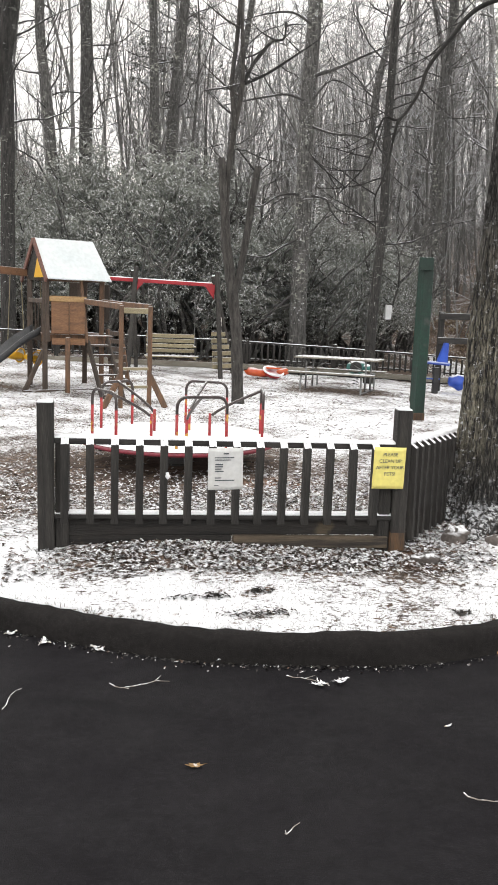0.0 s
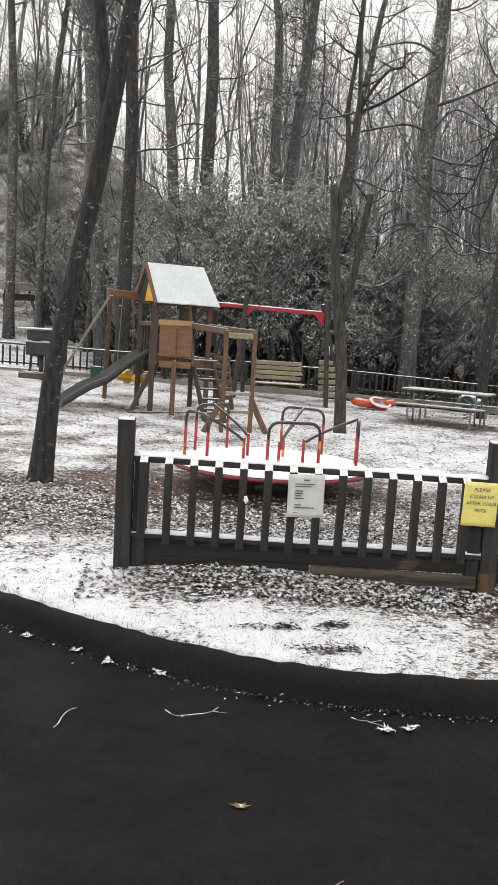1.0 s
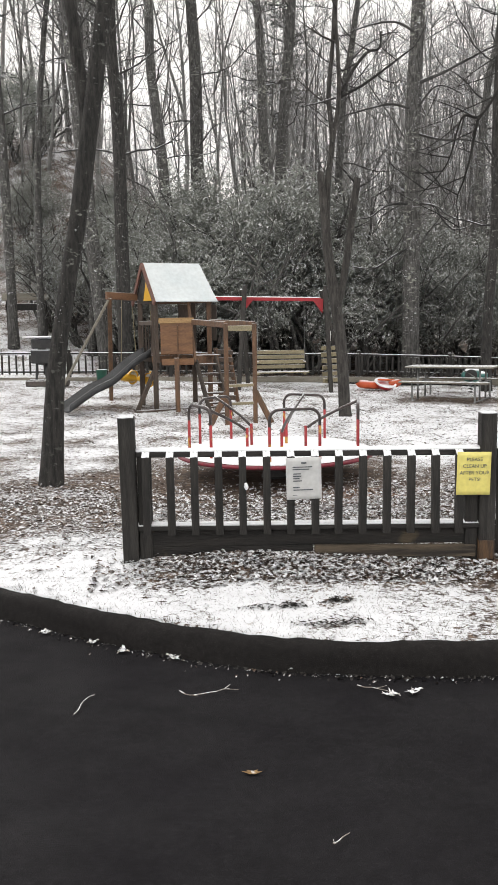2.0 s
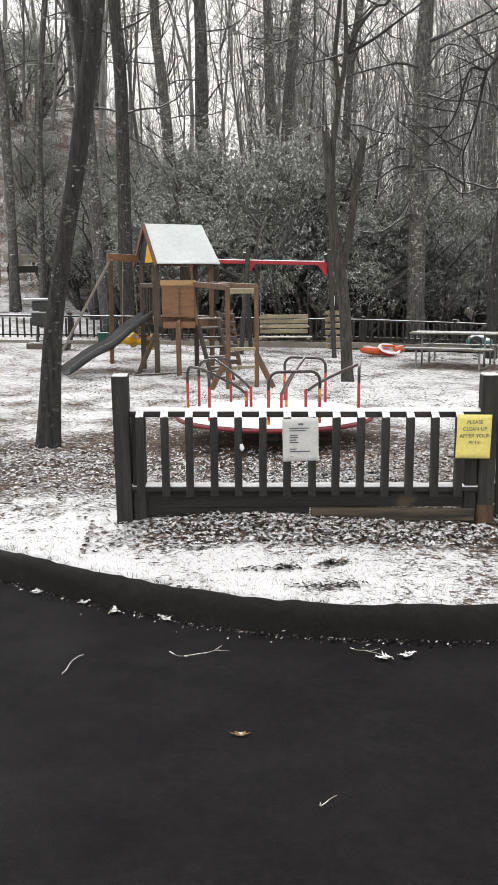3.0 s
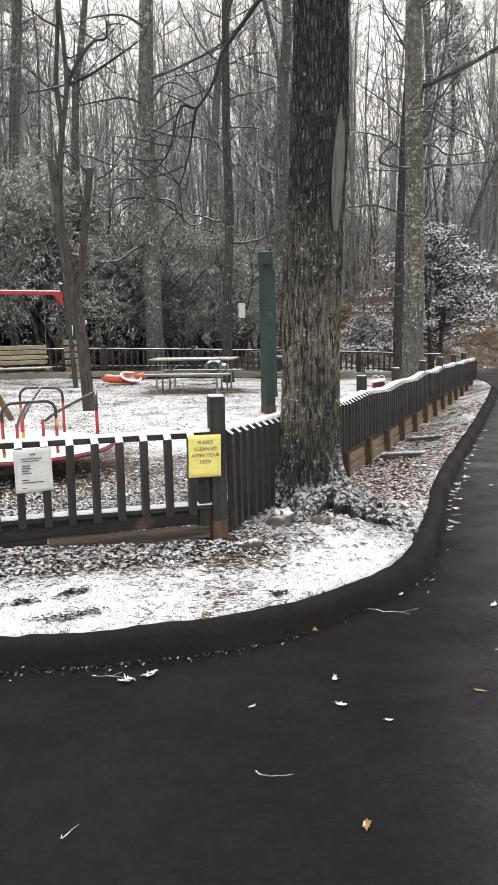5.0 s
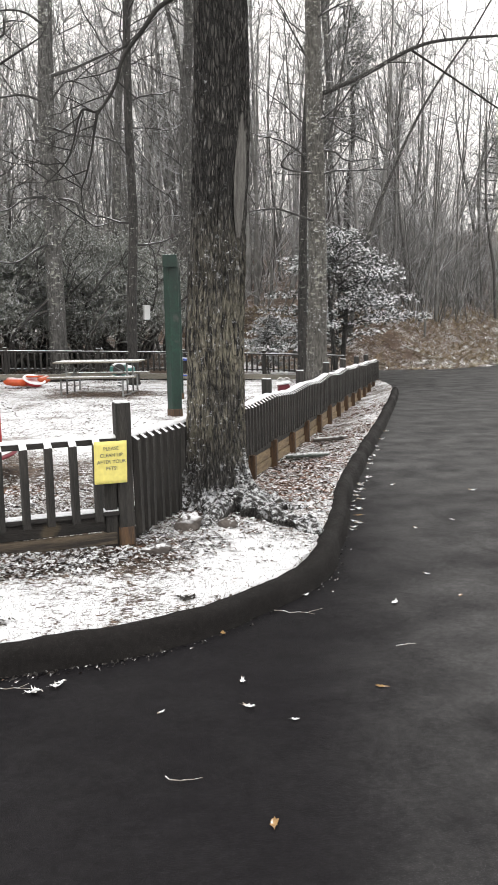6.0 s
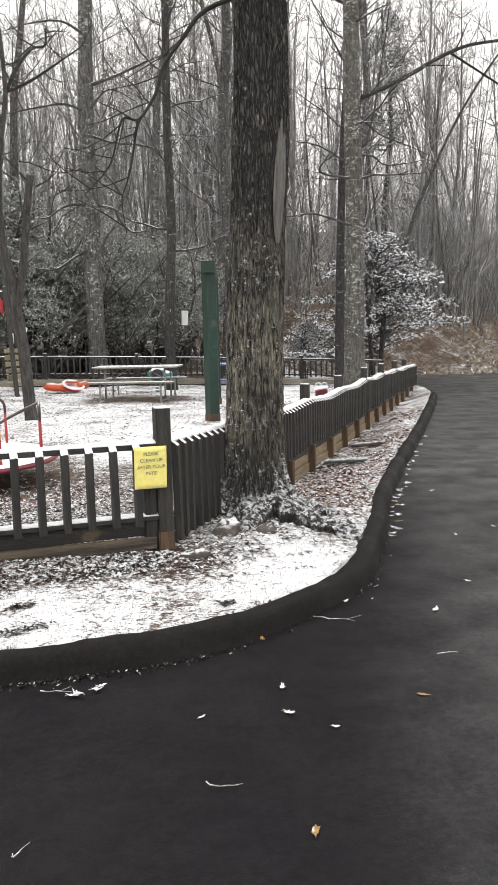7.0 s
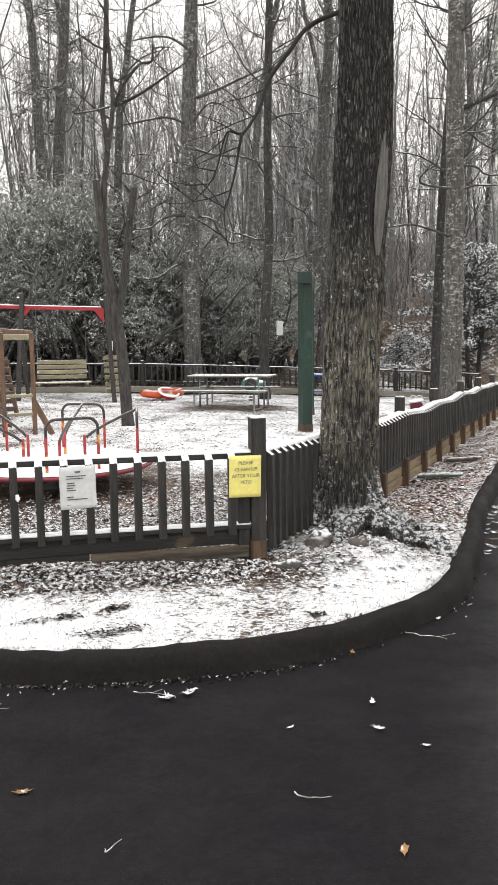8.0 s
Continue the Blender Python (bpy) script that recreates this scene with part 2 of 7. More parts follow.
    low = times(ramp(sp.outputs["Z"], 0.16, 0.42), ramp(nz((22, 22, 30), 8.0, 0.78), 0.49, 0.54))
    col = mix(low, col, (0.80, 0.82, 0.85))
    l.new(col, bs.inputs["Base Color"])
    bs.inputs["Roughness"].default_value = 0.92
    bp = n.new("ShaderNodeBump")
    bp.inputs["Strength"].default_value, bp.inputs["Distance"].default_value = 1.0, 0.03
    l.new(plate, bp.inputs["Height"])
    l.new(bp.outputs[0], bs.inputs["Normal"])
    return m


def tree_bark(name, dark, pale, lichen, amount):
    """Fissured bark, mottled with lichen and caught snow in ragged patches wider than they are high."""
    m = bpy.data.materials.new(name)
    m.use_nodes = True
    n, l = m.node_tree.nodes, m.node_tree.links
    bs = n["Principled BSDF"]
    tc = n.new("ShaderNodeTexCoord")

    def nz(stretch, det=5.0, rough=0.6):
        mp = n.new("ShaderNodeMapping")
        mp.inputs["Scale"].default_value = stretch
        l.new(tc.outputs["Object"], mp.inputs["Vector"])
        t = n.new("ShaderNodeTexNoise")
        t.inputs["Scale"].default_value, t.inputs["Detail"].default_value = 1.0, det
        t.inputs["Roughness"].default_value = rough
        l.new(mp.outputs[0], t.inputs["Vector"])
        return t.outputs["Fac"]

    def ramp(v, lo, hi):
        r = n.new("ShaderNodeMapRange")
        r.inputs["From Min"].default_value, r.inputs["From Max"].default_value = lo, hi
        l.new(v, r.inputs["Value"])
        return r.outputs[0]

    def times(a, b):
        x = n.new("ShaderNodeMath")
        x.operation = "MULTIPLY"
        l.new(a, x.inputs[0])
        l.new(b, x.inputs[1])
        return x.outputs[0]

    def mix(f, c1, c2):
        x = n.new("ShaderNodeMix")
        x.data_type = "RGBA"
        l.new(f, x.inputs[0])
        for i, c in ((6, c1), (7, c2)):
            if hasattr(c, "links"):
                l.new(c, x.inputs[i])
            else:
                x.inputs[i].default_value = rgb(c)
        return x.outputs[2]

    rind = nz((26, 26, 5), 7.0, 0.68)
    col = mix(ramp(rind, 0.40, 0.62), dark, pale)
    col = mix(times(ramp(nz((1.4, 1.4, 0.9)), 0.42, 0.60), ramp(nz((7, 7, 14), 6.0, 0.65), amount, amount + 0.05)), col, lichen)
    ge = n.new("ShaderNodeNewGeometry")
    sp = n.new("ShaderNodeSeparateXYZ")
    l.new(ge.outputs["Normal"], sp.inputs[0])
    fleck = times(ramp(nz((16, 16, 26), 6.0, 0.7), amount + 0.04, amount + 0.07), ramp(nz((1.1, 1.1, 1.3)), 0.44, 0.58))
    col = mix(times(fleck, ramp(sp.outputs["Z"], -0.35, 0.05)), col, (0.76, 0.78, 0.80))
    oi = n.new("ShaderNodeObjectInfo")
    vr = n.new("ShaderNodeMapRange")
    vr.inputs["To Min"].default_value, vr.inputs["To Max"].default_value = 0.8, 1.3
    l.new(oi.outputs["Random"], vr.inputs["Value"])
    hv = n.new("ShaderNodeHueSaturation")
    l.new(vr.outputs[0], hv.inputs["Value"])
    l.new(col, hv.inputs["Color"])
    l.new(hv.outputs[0], bs.inputs["Base Color"])
    bs.inputs["Roughness"].default_value = 0.92
    bp = n.new("ShaderNodeBump")
    bp.inputs["Strength"].default_value, bp.inputs["Distance"].default_value = 0.9, 0.04
    l.new(rind, bp.inputs["Height"])
    l.new(bp.outputs[0], bs.inputs["Normal"])
    return m


def hazed_woods_bark():
    """Bark of the far trees with haze painted in as paler grey, varied by stem and twig, and snow along the upper
    sides.
    """
    m = bpy.data.materials.new("hazed_woodland_bark")
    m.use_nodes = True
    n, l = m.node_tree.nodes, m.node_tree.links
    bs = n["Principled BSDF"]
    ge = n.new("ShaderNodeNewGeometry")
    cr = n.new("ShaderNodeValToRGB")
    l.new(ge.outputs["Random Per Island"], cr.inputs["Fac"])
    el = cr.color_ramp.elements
    # greys lifted above the near bark to put distance haze into the colour
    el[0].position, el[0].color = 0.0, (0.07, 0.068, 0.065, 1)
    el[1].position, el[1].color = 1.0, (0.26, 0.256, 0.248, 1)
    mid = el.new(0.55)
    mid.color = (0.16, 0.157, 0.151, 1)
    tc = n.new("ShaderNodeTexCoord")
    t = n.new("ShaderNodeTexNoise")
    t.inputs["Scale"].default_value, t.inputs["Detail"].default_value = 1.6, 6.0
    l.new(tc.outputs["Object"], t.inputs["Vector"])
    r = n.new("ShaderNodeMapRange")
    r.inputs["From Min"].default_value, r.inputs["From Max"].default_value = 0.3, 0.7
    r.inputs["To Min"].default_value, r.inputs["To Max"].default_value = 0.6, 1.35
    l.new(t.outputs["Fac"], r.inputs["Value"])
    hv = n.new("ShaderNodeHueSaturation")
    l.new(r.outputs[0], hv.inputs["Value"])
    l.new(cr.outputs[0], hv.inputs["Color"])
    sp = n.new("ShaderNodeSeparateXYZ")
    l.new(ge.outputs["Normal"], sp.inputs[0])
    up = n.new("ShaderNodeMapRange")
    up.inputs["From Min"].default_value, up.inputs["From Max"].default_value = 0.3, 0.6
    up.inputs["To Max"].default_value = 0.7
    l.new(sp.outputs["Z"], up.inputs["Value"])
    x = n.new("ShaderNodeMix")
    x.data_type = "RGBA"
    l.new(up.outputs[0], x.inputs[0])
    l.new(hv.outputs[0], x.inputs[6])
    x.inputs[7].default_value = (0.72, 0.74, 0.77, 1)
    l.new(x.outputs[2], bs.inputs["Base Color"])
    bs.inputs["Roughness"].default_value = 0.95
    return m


GROUND = ground_material()
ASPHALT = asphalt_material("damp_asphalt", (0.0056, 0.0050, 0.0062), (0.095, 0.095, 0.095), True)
KERB_ASPHALT = asphalt_material("kerb_asphalt", (0.0115, 0.0106, 0.0104), (0.020, 0.0188, 0.018), False)
SNOW = surface("fresh_snow", (0.80, 0.82, 0.86), (0.86, 0.87, 0.89), 5, 0.75, 0.25, 70, spread=0.0, depth=0.25)
DARK_WOOD = surface("weathered_dark_wood", (0.013, 0.0122, 0.0112), (0.036, 0.033, 0.030), 4, 0.8, 0.5, 30, (6, 6, 0.6), snow=0.75, snow_at=0.4)
RAIL_WOOD = surface("weathered_rail_wood", (0.018, 0.017, 0.016), (0.038, 0.035, 0.033), 4, 0.8, 0.5, 30, (0.6, 6, 6), snow=1.6, snow_at=0.5)
KICK_WOOD = surface("stained_kick_board", (0.009, 0.0085, 0.008), (0.024, 0.021, 0.019), 2.2, 0.8, 0.5, 26, (0.5, 6, 8), spot=(0.075, 0.058, 0.038), spot_scale=2.4, spot_at=0.66)
PALE_WOOD = surface("pale_retaining_board", (0.27, 0.20, 0.115), (0.15, 0.11, 0.07), 3, 0.8, 0.5, 24, (1, 1, 8))
ORANGE_WOOD = surface("wet_orange_wood", (0.10, 0.055, 0.026), (0.04, 0.026, 0.018), 4, 0.75, 0.4, 30, (6, 6, 0.7))
PLAY_WOOD = surface("stained_playset_wood", (0.16, 0.085, 0.045), (0.085, 0.052, 0.034), 3.5, 0.7, 0.4, 26, (5, 5, 0.8), snow=1.2, snow_at=0.6)
LEG_DARK = surface("weathered_leg_wood", (0.022, 0.020, 0.018), (0.05, 0.045, 0.040), 4, 0.8, 0.4, 28, (5, 5, 0.8), snow=0.8, snow_at=0.6)
PLAY_DARK = surface("dark_playset_wood", (0.05, 0.038, 0.03), (0.085, 0.06, 0.045), 4, 0.75, 0.4, 28, (5, 5, 0.8), snow=1.0, snow_at=0.6)
DARK_SIDE = surface("dark_ladder_wood", (0.035, 0.028, 0.023), (0.06, 0.045, 0.035), 4, 0.75, 0.4, 28, (5, 5, 0.8))
PANEL_WOOD = surface("brown_plywood_panel", (0.22, 0.11, 0.05), (0.15, 0.075, 0.038), 3, 0.6, 0.3, 24, (1, 1, 5))
BEAM_WOOD = surface("orange_brown_beam", (0.22, 0.11, 0.055), (0.16, 0.08, 0.04), 3, 0.6, 0.3, 24, (1, 5, 5), snow=1.0, snow_at=0.6)
SLAT_WOOD = surface("pale_treated_slat", (0.30, 0.26, 0.16), (0.22, 0.19, 0.12), 3, 0.75, 0.4, 26, (1, 6, 6), snow=1.3, snow_at=0.6)
TABLE_WOOD = surface("grey_table_plank", (0.16, 0.148, 0.12), (0.22, 0.205, 0.17), 3, 0.75, 0.4, 24, (0.7, 6, 6), snow=0.55, snow_at=0.6)
STEEL = surface("galvanised_steel", (0.30, 0.31, 0.31), (0.22, 0.22, 0.22), 8, 0.45, 0.1, 60, metal=0.7)
TARP = surface("pale_grey_roof_tarp", (0.55, 0.61, 0.63), (0.66, 0.70, 0.71), 1.2, 0.5, 0.12, 14, depth=0.25)
YELLOW = surface("yellow_plastic", (0.72, 0.42, 0.02), (0.62, 0.34, 0.02), 5, 0.4, 0.05, 40, snow=1.2, snow_at=0.6, depth=0.25)
ORANGE = surface("orange_plastic", (0.55, 0.10, 0.025), (0.45, 0.06, 0.02), 5, 0.45, 0.05, 40, snow=0.8, snow_at=0.75, depth=0.25)
RED = surface("red_paint", (0.40, 0.022, 0.03), (0.30, 0.016, 0.025), 8, 0.45, 0.1, 50, snow=1.3, snow_at=0.55, depth=0.25)
RIM_RED = surface("dull_red_rim", (0.21, 0.016, 0.032), (0.15, 0.013, 0.026), 8, 0.5, 0.1, 50)
BLUE = surface("blue_plastic", (0.02, 0.075, 0.42), (0.018, 0.055, 0.32), 5, 0.4, 0.05, 40, snow=1.2, snow_at=0.6, depth=0.25)
TEAL = surface("teal_plastic", (0.04, 0.16, 0.14), (0.03, 0.11, 0.10), 5, 0.45, 0.1, 40, snow=1.3, snow_at=0.45, depth=0.25)
GREEN = surface("dark_green_paint", (0.0025, 0.018, 0.012), (0.005, 0.034, 0.022), 3, 0.5, 0.15, 30, snow=0.4, snow_at=0.5, spot=(0.04, 0.046, 0.042), spot_scale=2.5, spot_at=0.66)
BLACK = surface("black_iron", (0.015, 0.015, 0.016), (0.03, 0.03, 0.03), 6, 0.6, 0.2, 40, snow=1.3, snow_at=0.6)
SLIDE = surface("grey_plastic_slide", (0.028, 0.029, 0.031), (0.045, 0.047, 0.05), 4, 0.45, 0.1, 40, snow=0.55, snow_at=0.86, snow_grain=9.0)
STUB_BARK = tree_bark("dull_grey_bark", (0.026, 0.024, 0.022), (0.075, 0.069, 0.063), (0.17, 0.165, 0.15), 0.63)
BARK = tree_bark("grey_bark", (0.030, 0.029, 0.028), (0.105, 0.102, 0.098), (0.30, 0.31, 0.27), 0.56)
FAR_BARK = hazed_woods_bark()
DARK_BARK = tree_bark("dark_wet_bark", (0.014, 0.0135, 0.013), (0.048, 0.045, 0.042), (0.24, 0.245, 0.225), 0.60)
LICHEN_BARK = tree_bark("lichened_bark", (0.034, 0.032, 0.029), (0.098, 0.094, 0.085), (0.27, 0.27, 0.235), 0.55)
WET_TWIG = surface("wet_black_branch", (0.014, 0.013, 0.012), (0.028, 0.026, 0.024), 6, 0.85, 0.3, 30)
SNOWY_LIMB = surface("snow_lined_limb", (0.035, 0.034, 0.033), (0.085, 0.083, 0.080), 3, 0.9, 0.4, 22, snow=0.36, snow_at=0.5, snow_grain=4.0)
LEAF = surface("rhododendron_leaf", (0.19, 0.20, 0.178), (0.32, 0.332, 0.30), 3, 0.5, 0.0, 20, snow=0.57, snow_at=0.52, spread=0.2, snow_grain=5.0, thin=0.33)
HOLLY = surface("holly_leaf", (0.040, 0.055, 0.045), (0.075, 0.092, 0.076), 3, 0.45, 0.0, 20, snow=0.78, snow_at=0.5, snow_grain=3.0)
DEAD_LEAF = surface("fallen_oak_leaf", (0.115, 0.074, 0.052), (0.036, 0.027, 0.022), 7, 0.8, 0.2, 60, snow=0.46, snow_at=0.6, snow_grain=34.0)
RED_LEAF = surface("red_brown_leaf", (0.20, 0.105, 0.065), (0.085, 0.048, 0.034), 7, 0.8, 0.2, 60, snow=0.34, snow_at=0.6, snow_grain=34.0)
WET_LEAF = surface("wet_black_leaf", (0.022, 0.018, 0.015), (0.010, 0.009, 0.008), 9, 0.7, 0.3, 60, snow=0.2, snow_at=0.7)
TAN_LEAF = surface("tan_dry_leaf", (0.33, 0.20, 0.07), (0.20, 0.115, 0.05), 30, 0.7, 0.2, 60, snow=0.1, snow_at=0.6)
TWIG = surface("grey_twig", (0.22, 0.19, 0.16), (0.34, 0.31, 0.28), 9, 0.8, 0.2, 60, snow=0.4, snow_at=0.5)
SNOWY_LEAF = surface("frosted_leaf", (0.55, 0.50, 0.44), (0.72, 0.71, 0.69), 30, 0.8, 0.3, 60, snow=0.9, snow_at=0.5)
PALE_LEAF = surface("pale_dry_leaf", (0.46, 0.36, 0.24), (0.62, 0.55, 0.45), 9, 0.7, 0.2, 60, snow=0.8, snow_at=0.5)
DRY_GRASS = surface("dry_bank_grass", (0.34, 0.27, 0.17), (0.20, 0.165, 0.10), 0.8, 0.9, 0.3, 20, snow=0.3, snow_at=0.2, snow_grain=4.0)
STONE = surface("grey_brown_stone", (0.11, 0.095, 0.085), (0.055, 0.047, 0.043), 5, 0.85, 0.6, 30, snow=0.5, snow_at=0.6, snow_grain=16.0)
PAPER = surface("laminated_grey_paper", (0.56, 0.57, 0.57), (0.60, 0.60, 0.59), 3, 0.35, 0.05, 30, spread=0.0, depth=0.25)
YELLOW_CARD = surface("laminated_yellow_card", (0.80, 0.71, 0.22), (0.77, 0.68, 0.20), 3, 0.35, 0.05, 30, spread=0.0, depth=0.25)
INK = surface("faded_ink", (0.07, 0.08, 0.09), (0.10, 0.11, 0.12), 20, 0.6, 0.0, 60, spread=0.0)
WORN_RAIL = surface("worn_dark_pipe", (0.055, 0.045, 0.045), (0.09, 0.075, 0.072), 9, 0.4, 0.1, 60, metal=0.5, snow=0.6, snow_at=0.75)
CHIPPED = surface("chipped_red_paint", (0.38, 0.028, 0.032), (0.30, 0.022, 0.028), 9, 0.45, 0.15, 50, spot=(0.55, 0.30, 0.05), spot_scale=9.0, spot_at=0.565)
WHITE = surface("white_plastic", (0.72, 0.72, 0.70), (0.64, 0.64, 0.63), 5, 0.45, 0.05, 40, depth=0.25)
GREY_BOX = surface("grey_electric_box", (0.42, 0.43, 0.43), (0.34, 0.35, 0.35), 5, 0.5, 0.1, 40, depth=0.25)


# ---- mesh helpers ----
class Shape:
    """Vertices and faces of one part, gathered from boxes, tubes and sheets."""

    def __init__(self):
        self.v, self.f, self.n, self.lines = [], [], 0, {}

    def add(self, verts, faces):
        self.v.extend(tuple(p) for p in verts)
        self.f.extend(tuple(i + self.n for i in q) for q in faces)
        self.n = len(self.v)
        return self

    def box(self, size, m=None, bevel=0.006):
        """A box with cut edges, centred on the pose m."""
        m = m or Matrix()
        hx, hy, hz = (s / 2 for s in size)
        b = min(bevel, 0.45 * min(hx, hy, hz) * 2)
        bm = bmesh.new()
        bmesh.ops.create_cube(bm, size=1.0, matrix=Matrix.Diagonal((size[0], size[1], size[2], 1)))
        if b > 0:
            bmesh.ops.bevel(bm, geom=bm.edges[:], offset=b, segments=1, profile=0.5, affect="EDGES")
        bm.verts.index_update()
        self.add([m @ p.co for p in bm.verts], [[w.index for w in q.verts] for q in bm.faces])
        bm.free()
        return self

    def beam(self, a, b, w, h, bevel=0.006, roll=0.0):
        """A squared timber from a to b."""
        a, b = Vector(a), Vector(b)
        d = b - a
        q = d.to_track_quat("X", "Z").to_matrix().to_4x4()
        return self.box((d.length, w, h), Matrix.Translation((a + b) / 2) @ q @ pose(0, 0, 0, roll), bevel)

    def tube(self, pts, radii, sides=8, cap=True):
        pts = [Vector(p) for p in pts]
        if not hasattr(radii, "__len__"):
            radii = [radii] * len(pts)
        radii = [float(r) for r in radii]
        t0 = (pts[1] - pts[0]).normalized()
        u = t0.orthogonal().normalized()
        verts, k = [], len(pts)
        for i, p in enumerate(pts):
            t = (pts[min(i + 1, k - 1)] - pts[max(i - 1, 0)]).normalized()
            u = (u - t * u.dot(t)).normalized()
            w = t.cross(u)
            for j in range(sides):
                a = 2 * math.pi * j / sides
                verts.append(p + radii[i] * (math.cos(a) * u + math.sin(a) * w))
        faces = [(i * sides + j, i * sides + (j + 1) % sides, (i + 1) * sides + (j + 1) % sides, (i + 1) * sides + j) for i in range(k - 1) for j in range(sides)]
        if cap:
            faces += [tuple(range(sides))[::-1], tuple((k - 1) * sides + j for j in range(sides))]
        return self.add(verts, faces)

    def disc(self, centre, r, thick, sides=48, bevel=0.01):
        c = Vector(centre)
        rows = [(r - bevel, 0), (r, bevel), (r, thick - bevel), (r - bevel, thick)]
        verts = [c + Vector((rr * math.cos(2 * math.pi * j / sides), rr * math.sin(2 * math.pi * j / sides), z)) for rr, z in rows for j in range(sides)]
        faces = [(i * sides + j, i * sides + (j + 1) % sides, (i + 1) * sides + (j + 1) % sides, (i + 1) * sides + j) for i in range(3) for j in range(sides)]
        faces += [tuple(range(sides))[::-1], tuple(3 * sides + j for j in range(sides))]
        return self.add(verts, faces)

    def turned(self, profile, m=None, sides=16):
        """A body of revolution about z from (radius, height) pairs."""
        m = m or Matrix()
        k = len(profile)
        verts = [m @ Vector((r * math.cos(2 * math.pi * j / sides), r * math.sin(2 * math.pi * j / sides), z)) for r, z in profile for j in range(sides)]
        faces = [(i * sides + j, i * sides + (j + 1) % sides, (i + 1) * sides + (j + 1) % sides, (i + 1) * sides + j) for i in range(k - 1) for j in range(sides)]
        faces += [tuple(range(sides))[::-1], tuple((k - 1) * sides + j for j in range(sides))]
        return self.add(verts, faces)

    def lump(self, m, seed=0, rough=0.18, rings=9, sides=12):
        """A rounded, uneven body inside the unit ball, set by m."""
        verts = []
        for i in range(rings):
            a = math.pi * (i + 0.001) / (rings - 1)
            for j in range(sides):
                b = 2 * math.pi * j / sides
                p = Vector((math.sin(a) * math.cos(b), math.sin(a) * math.sin(b), math.cos(a)))
                verts.append(m @ (p * (1 + rough * noise.noise(p * 1.7 + Vector((seed * 3.1, 0, 0))))))
        faces = [(i * sides + j, (i + 1) * sides + j, (i + 1) * sides + (j + 1) % sides, i * sides + (j + 1) % sides) for i in range(rings - 1) for j in range(sides)]
        return self.add(verts, faces)

    def line(self, pts, radii, sides):
        """A thin open tube, kept back and built with all others of its kind at once."""
        self.lines.setdefault((len(pts), sides), []).append(([tuple(p) for p in pts], radii))

    def flush(self):
        for (k, sides), items in self.lines.items():
            p, r = np.array([i[0] for i in items]), np.array([i[1] for i in items])
            t = np.empty_like(p)
            t[:, 1:-1], t[:, 0], t[:, -1] = p[:, 2:] - p[:, :-2], p[:, 1] - p[:, 0], p[:, -1] - p[:, -2]
            t /= np.linalg.norm(t, axis=-1, keepdims=True) + 1e-9
            u = np.cross(t, np.array((0.31, 0.89, 0.33)))
            u /= np.linalg.norm(u, axis=-1, keepdims=True) + 1e-9
            w = np.cross(t, u)
            a = np.arange(sides) * 2 * np.pi / sides
            v = p[:, :, None] + r[:, :, None, None] * (np.cos(a)[:, None] * u[:, :, None] + np.sin(a)[:, None] * w[:, :, None])
            idx = np.arange(v.size // 3).reshape(len(items), k, sides) + self.n
            nxt = np.roll(idx, -1, 2)
            f = np.stack([idx[:, :-1], nxt[:, :-1], nxt[:, 1:], idx[:, 1:]], -1).reshape(-1, 4)
            self.v.extend(map(tuple, v.reshape(-1, 3).tolist()))
            self.f.extend(map(tuple, f.tolist()))
            self.n = len(self.v)
        self.lines = {}

    def mesh(self, name, smooth=False):
        self.flush()
        me = bpy.data.meshes.new(name)
        me.from_pydata(self.v, [], self.f)
        if smooth:
            me.polygons.foreach_set("use_smooth", [True] * len(me.polygons))
        me.update()
        return me


def thing(name, at, label, category, group="", kind="", turn=0.0):
    ob = new(name)
    ob.matrix_basis = pose(at[0], at[1], at[2], 0, 0, turn)
    ob.empty_display_size = 0.2
    return tagged(ob, label, category, group, kind)


def part(name, shape, material, parent=None, label="", smooth=False):
    me = shape if isinstance(shape, bpy.types.Mesh) else shape.mesh(name, smooth)
    if not me.materials:
        me.materials.append(material)
    ob = new(name, me)
    if parent:
        ob.parent = parent
    return tagged(ob, label)


def whole(name, shape, material, label, category, group="", kind="", smooth=False):
    ob = part(name, shape, material, None, "", smooth)
    return tagged(ob, label, category, group, kind)


def bend(points, steps=6):
    """A smooth line through the points."""
    p = [Vector(q) for q in points]
    p = [2 * p[0] - p[1]] + p + [2 * p[-1] - p[-2]]
    out = []
    for i in range(1, len(p) - 2):
        for k in range(steps):
            t = k / steps
            out.append(0.5 * (2 * p[i] + (p[i + 1] - p[i - 1]) * t + (2 * p[i - 1] - 5 * p[i] + 4 * p[i + 1] - p[i + 2]) * t * t
                              + (3 * p[i] - p[i - 1] - 3 * p[i + 1] + p[i + 2]) * t ** 3))
    return out + [p[-2]]


# ---- the lie of the land ----
def smooth_step(a, b, x):
    t = np.clip((x - a) / (b - a), 0, 1)
    return t * t * (3 - 2 * t)


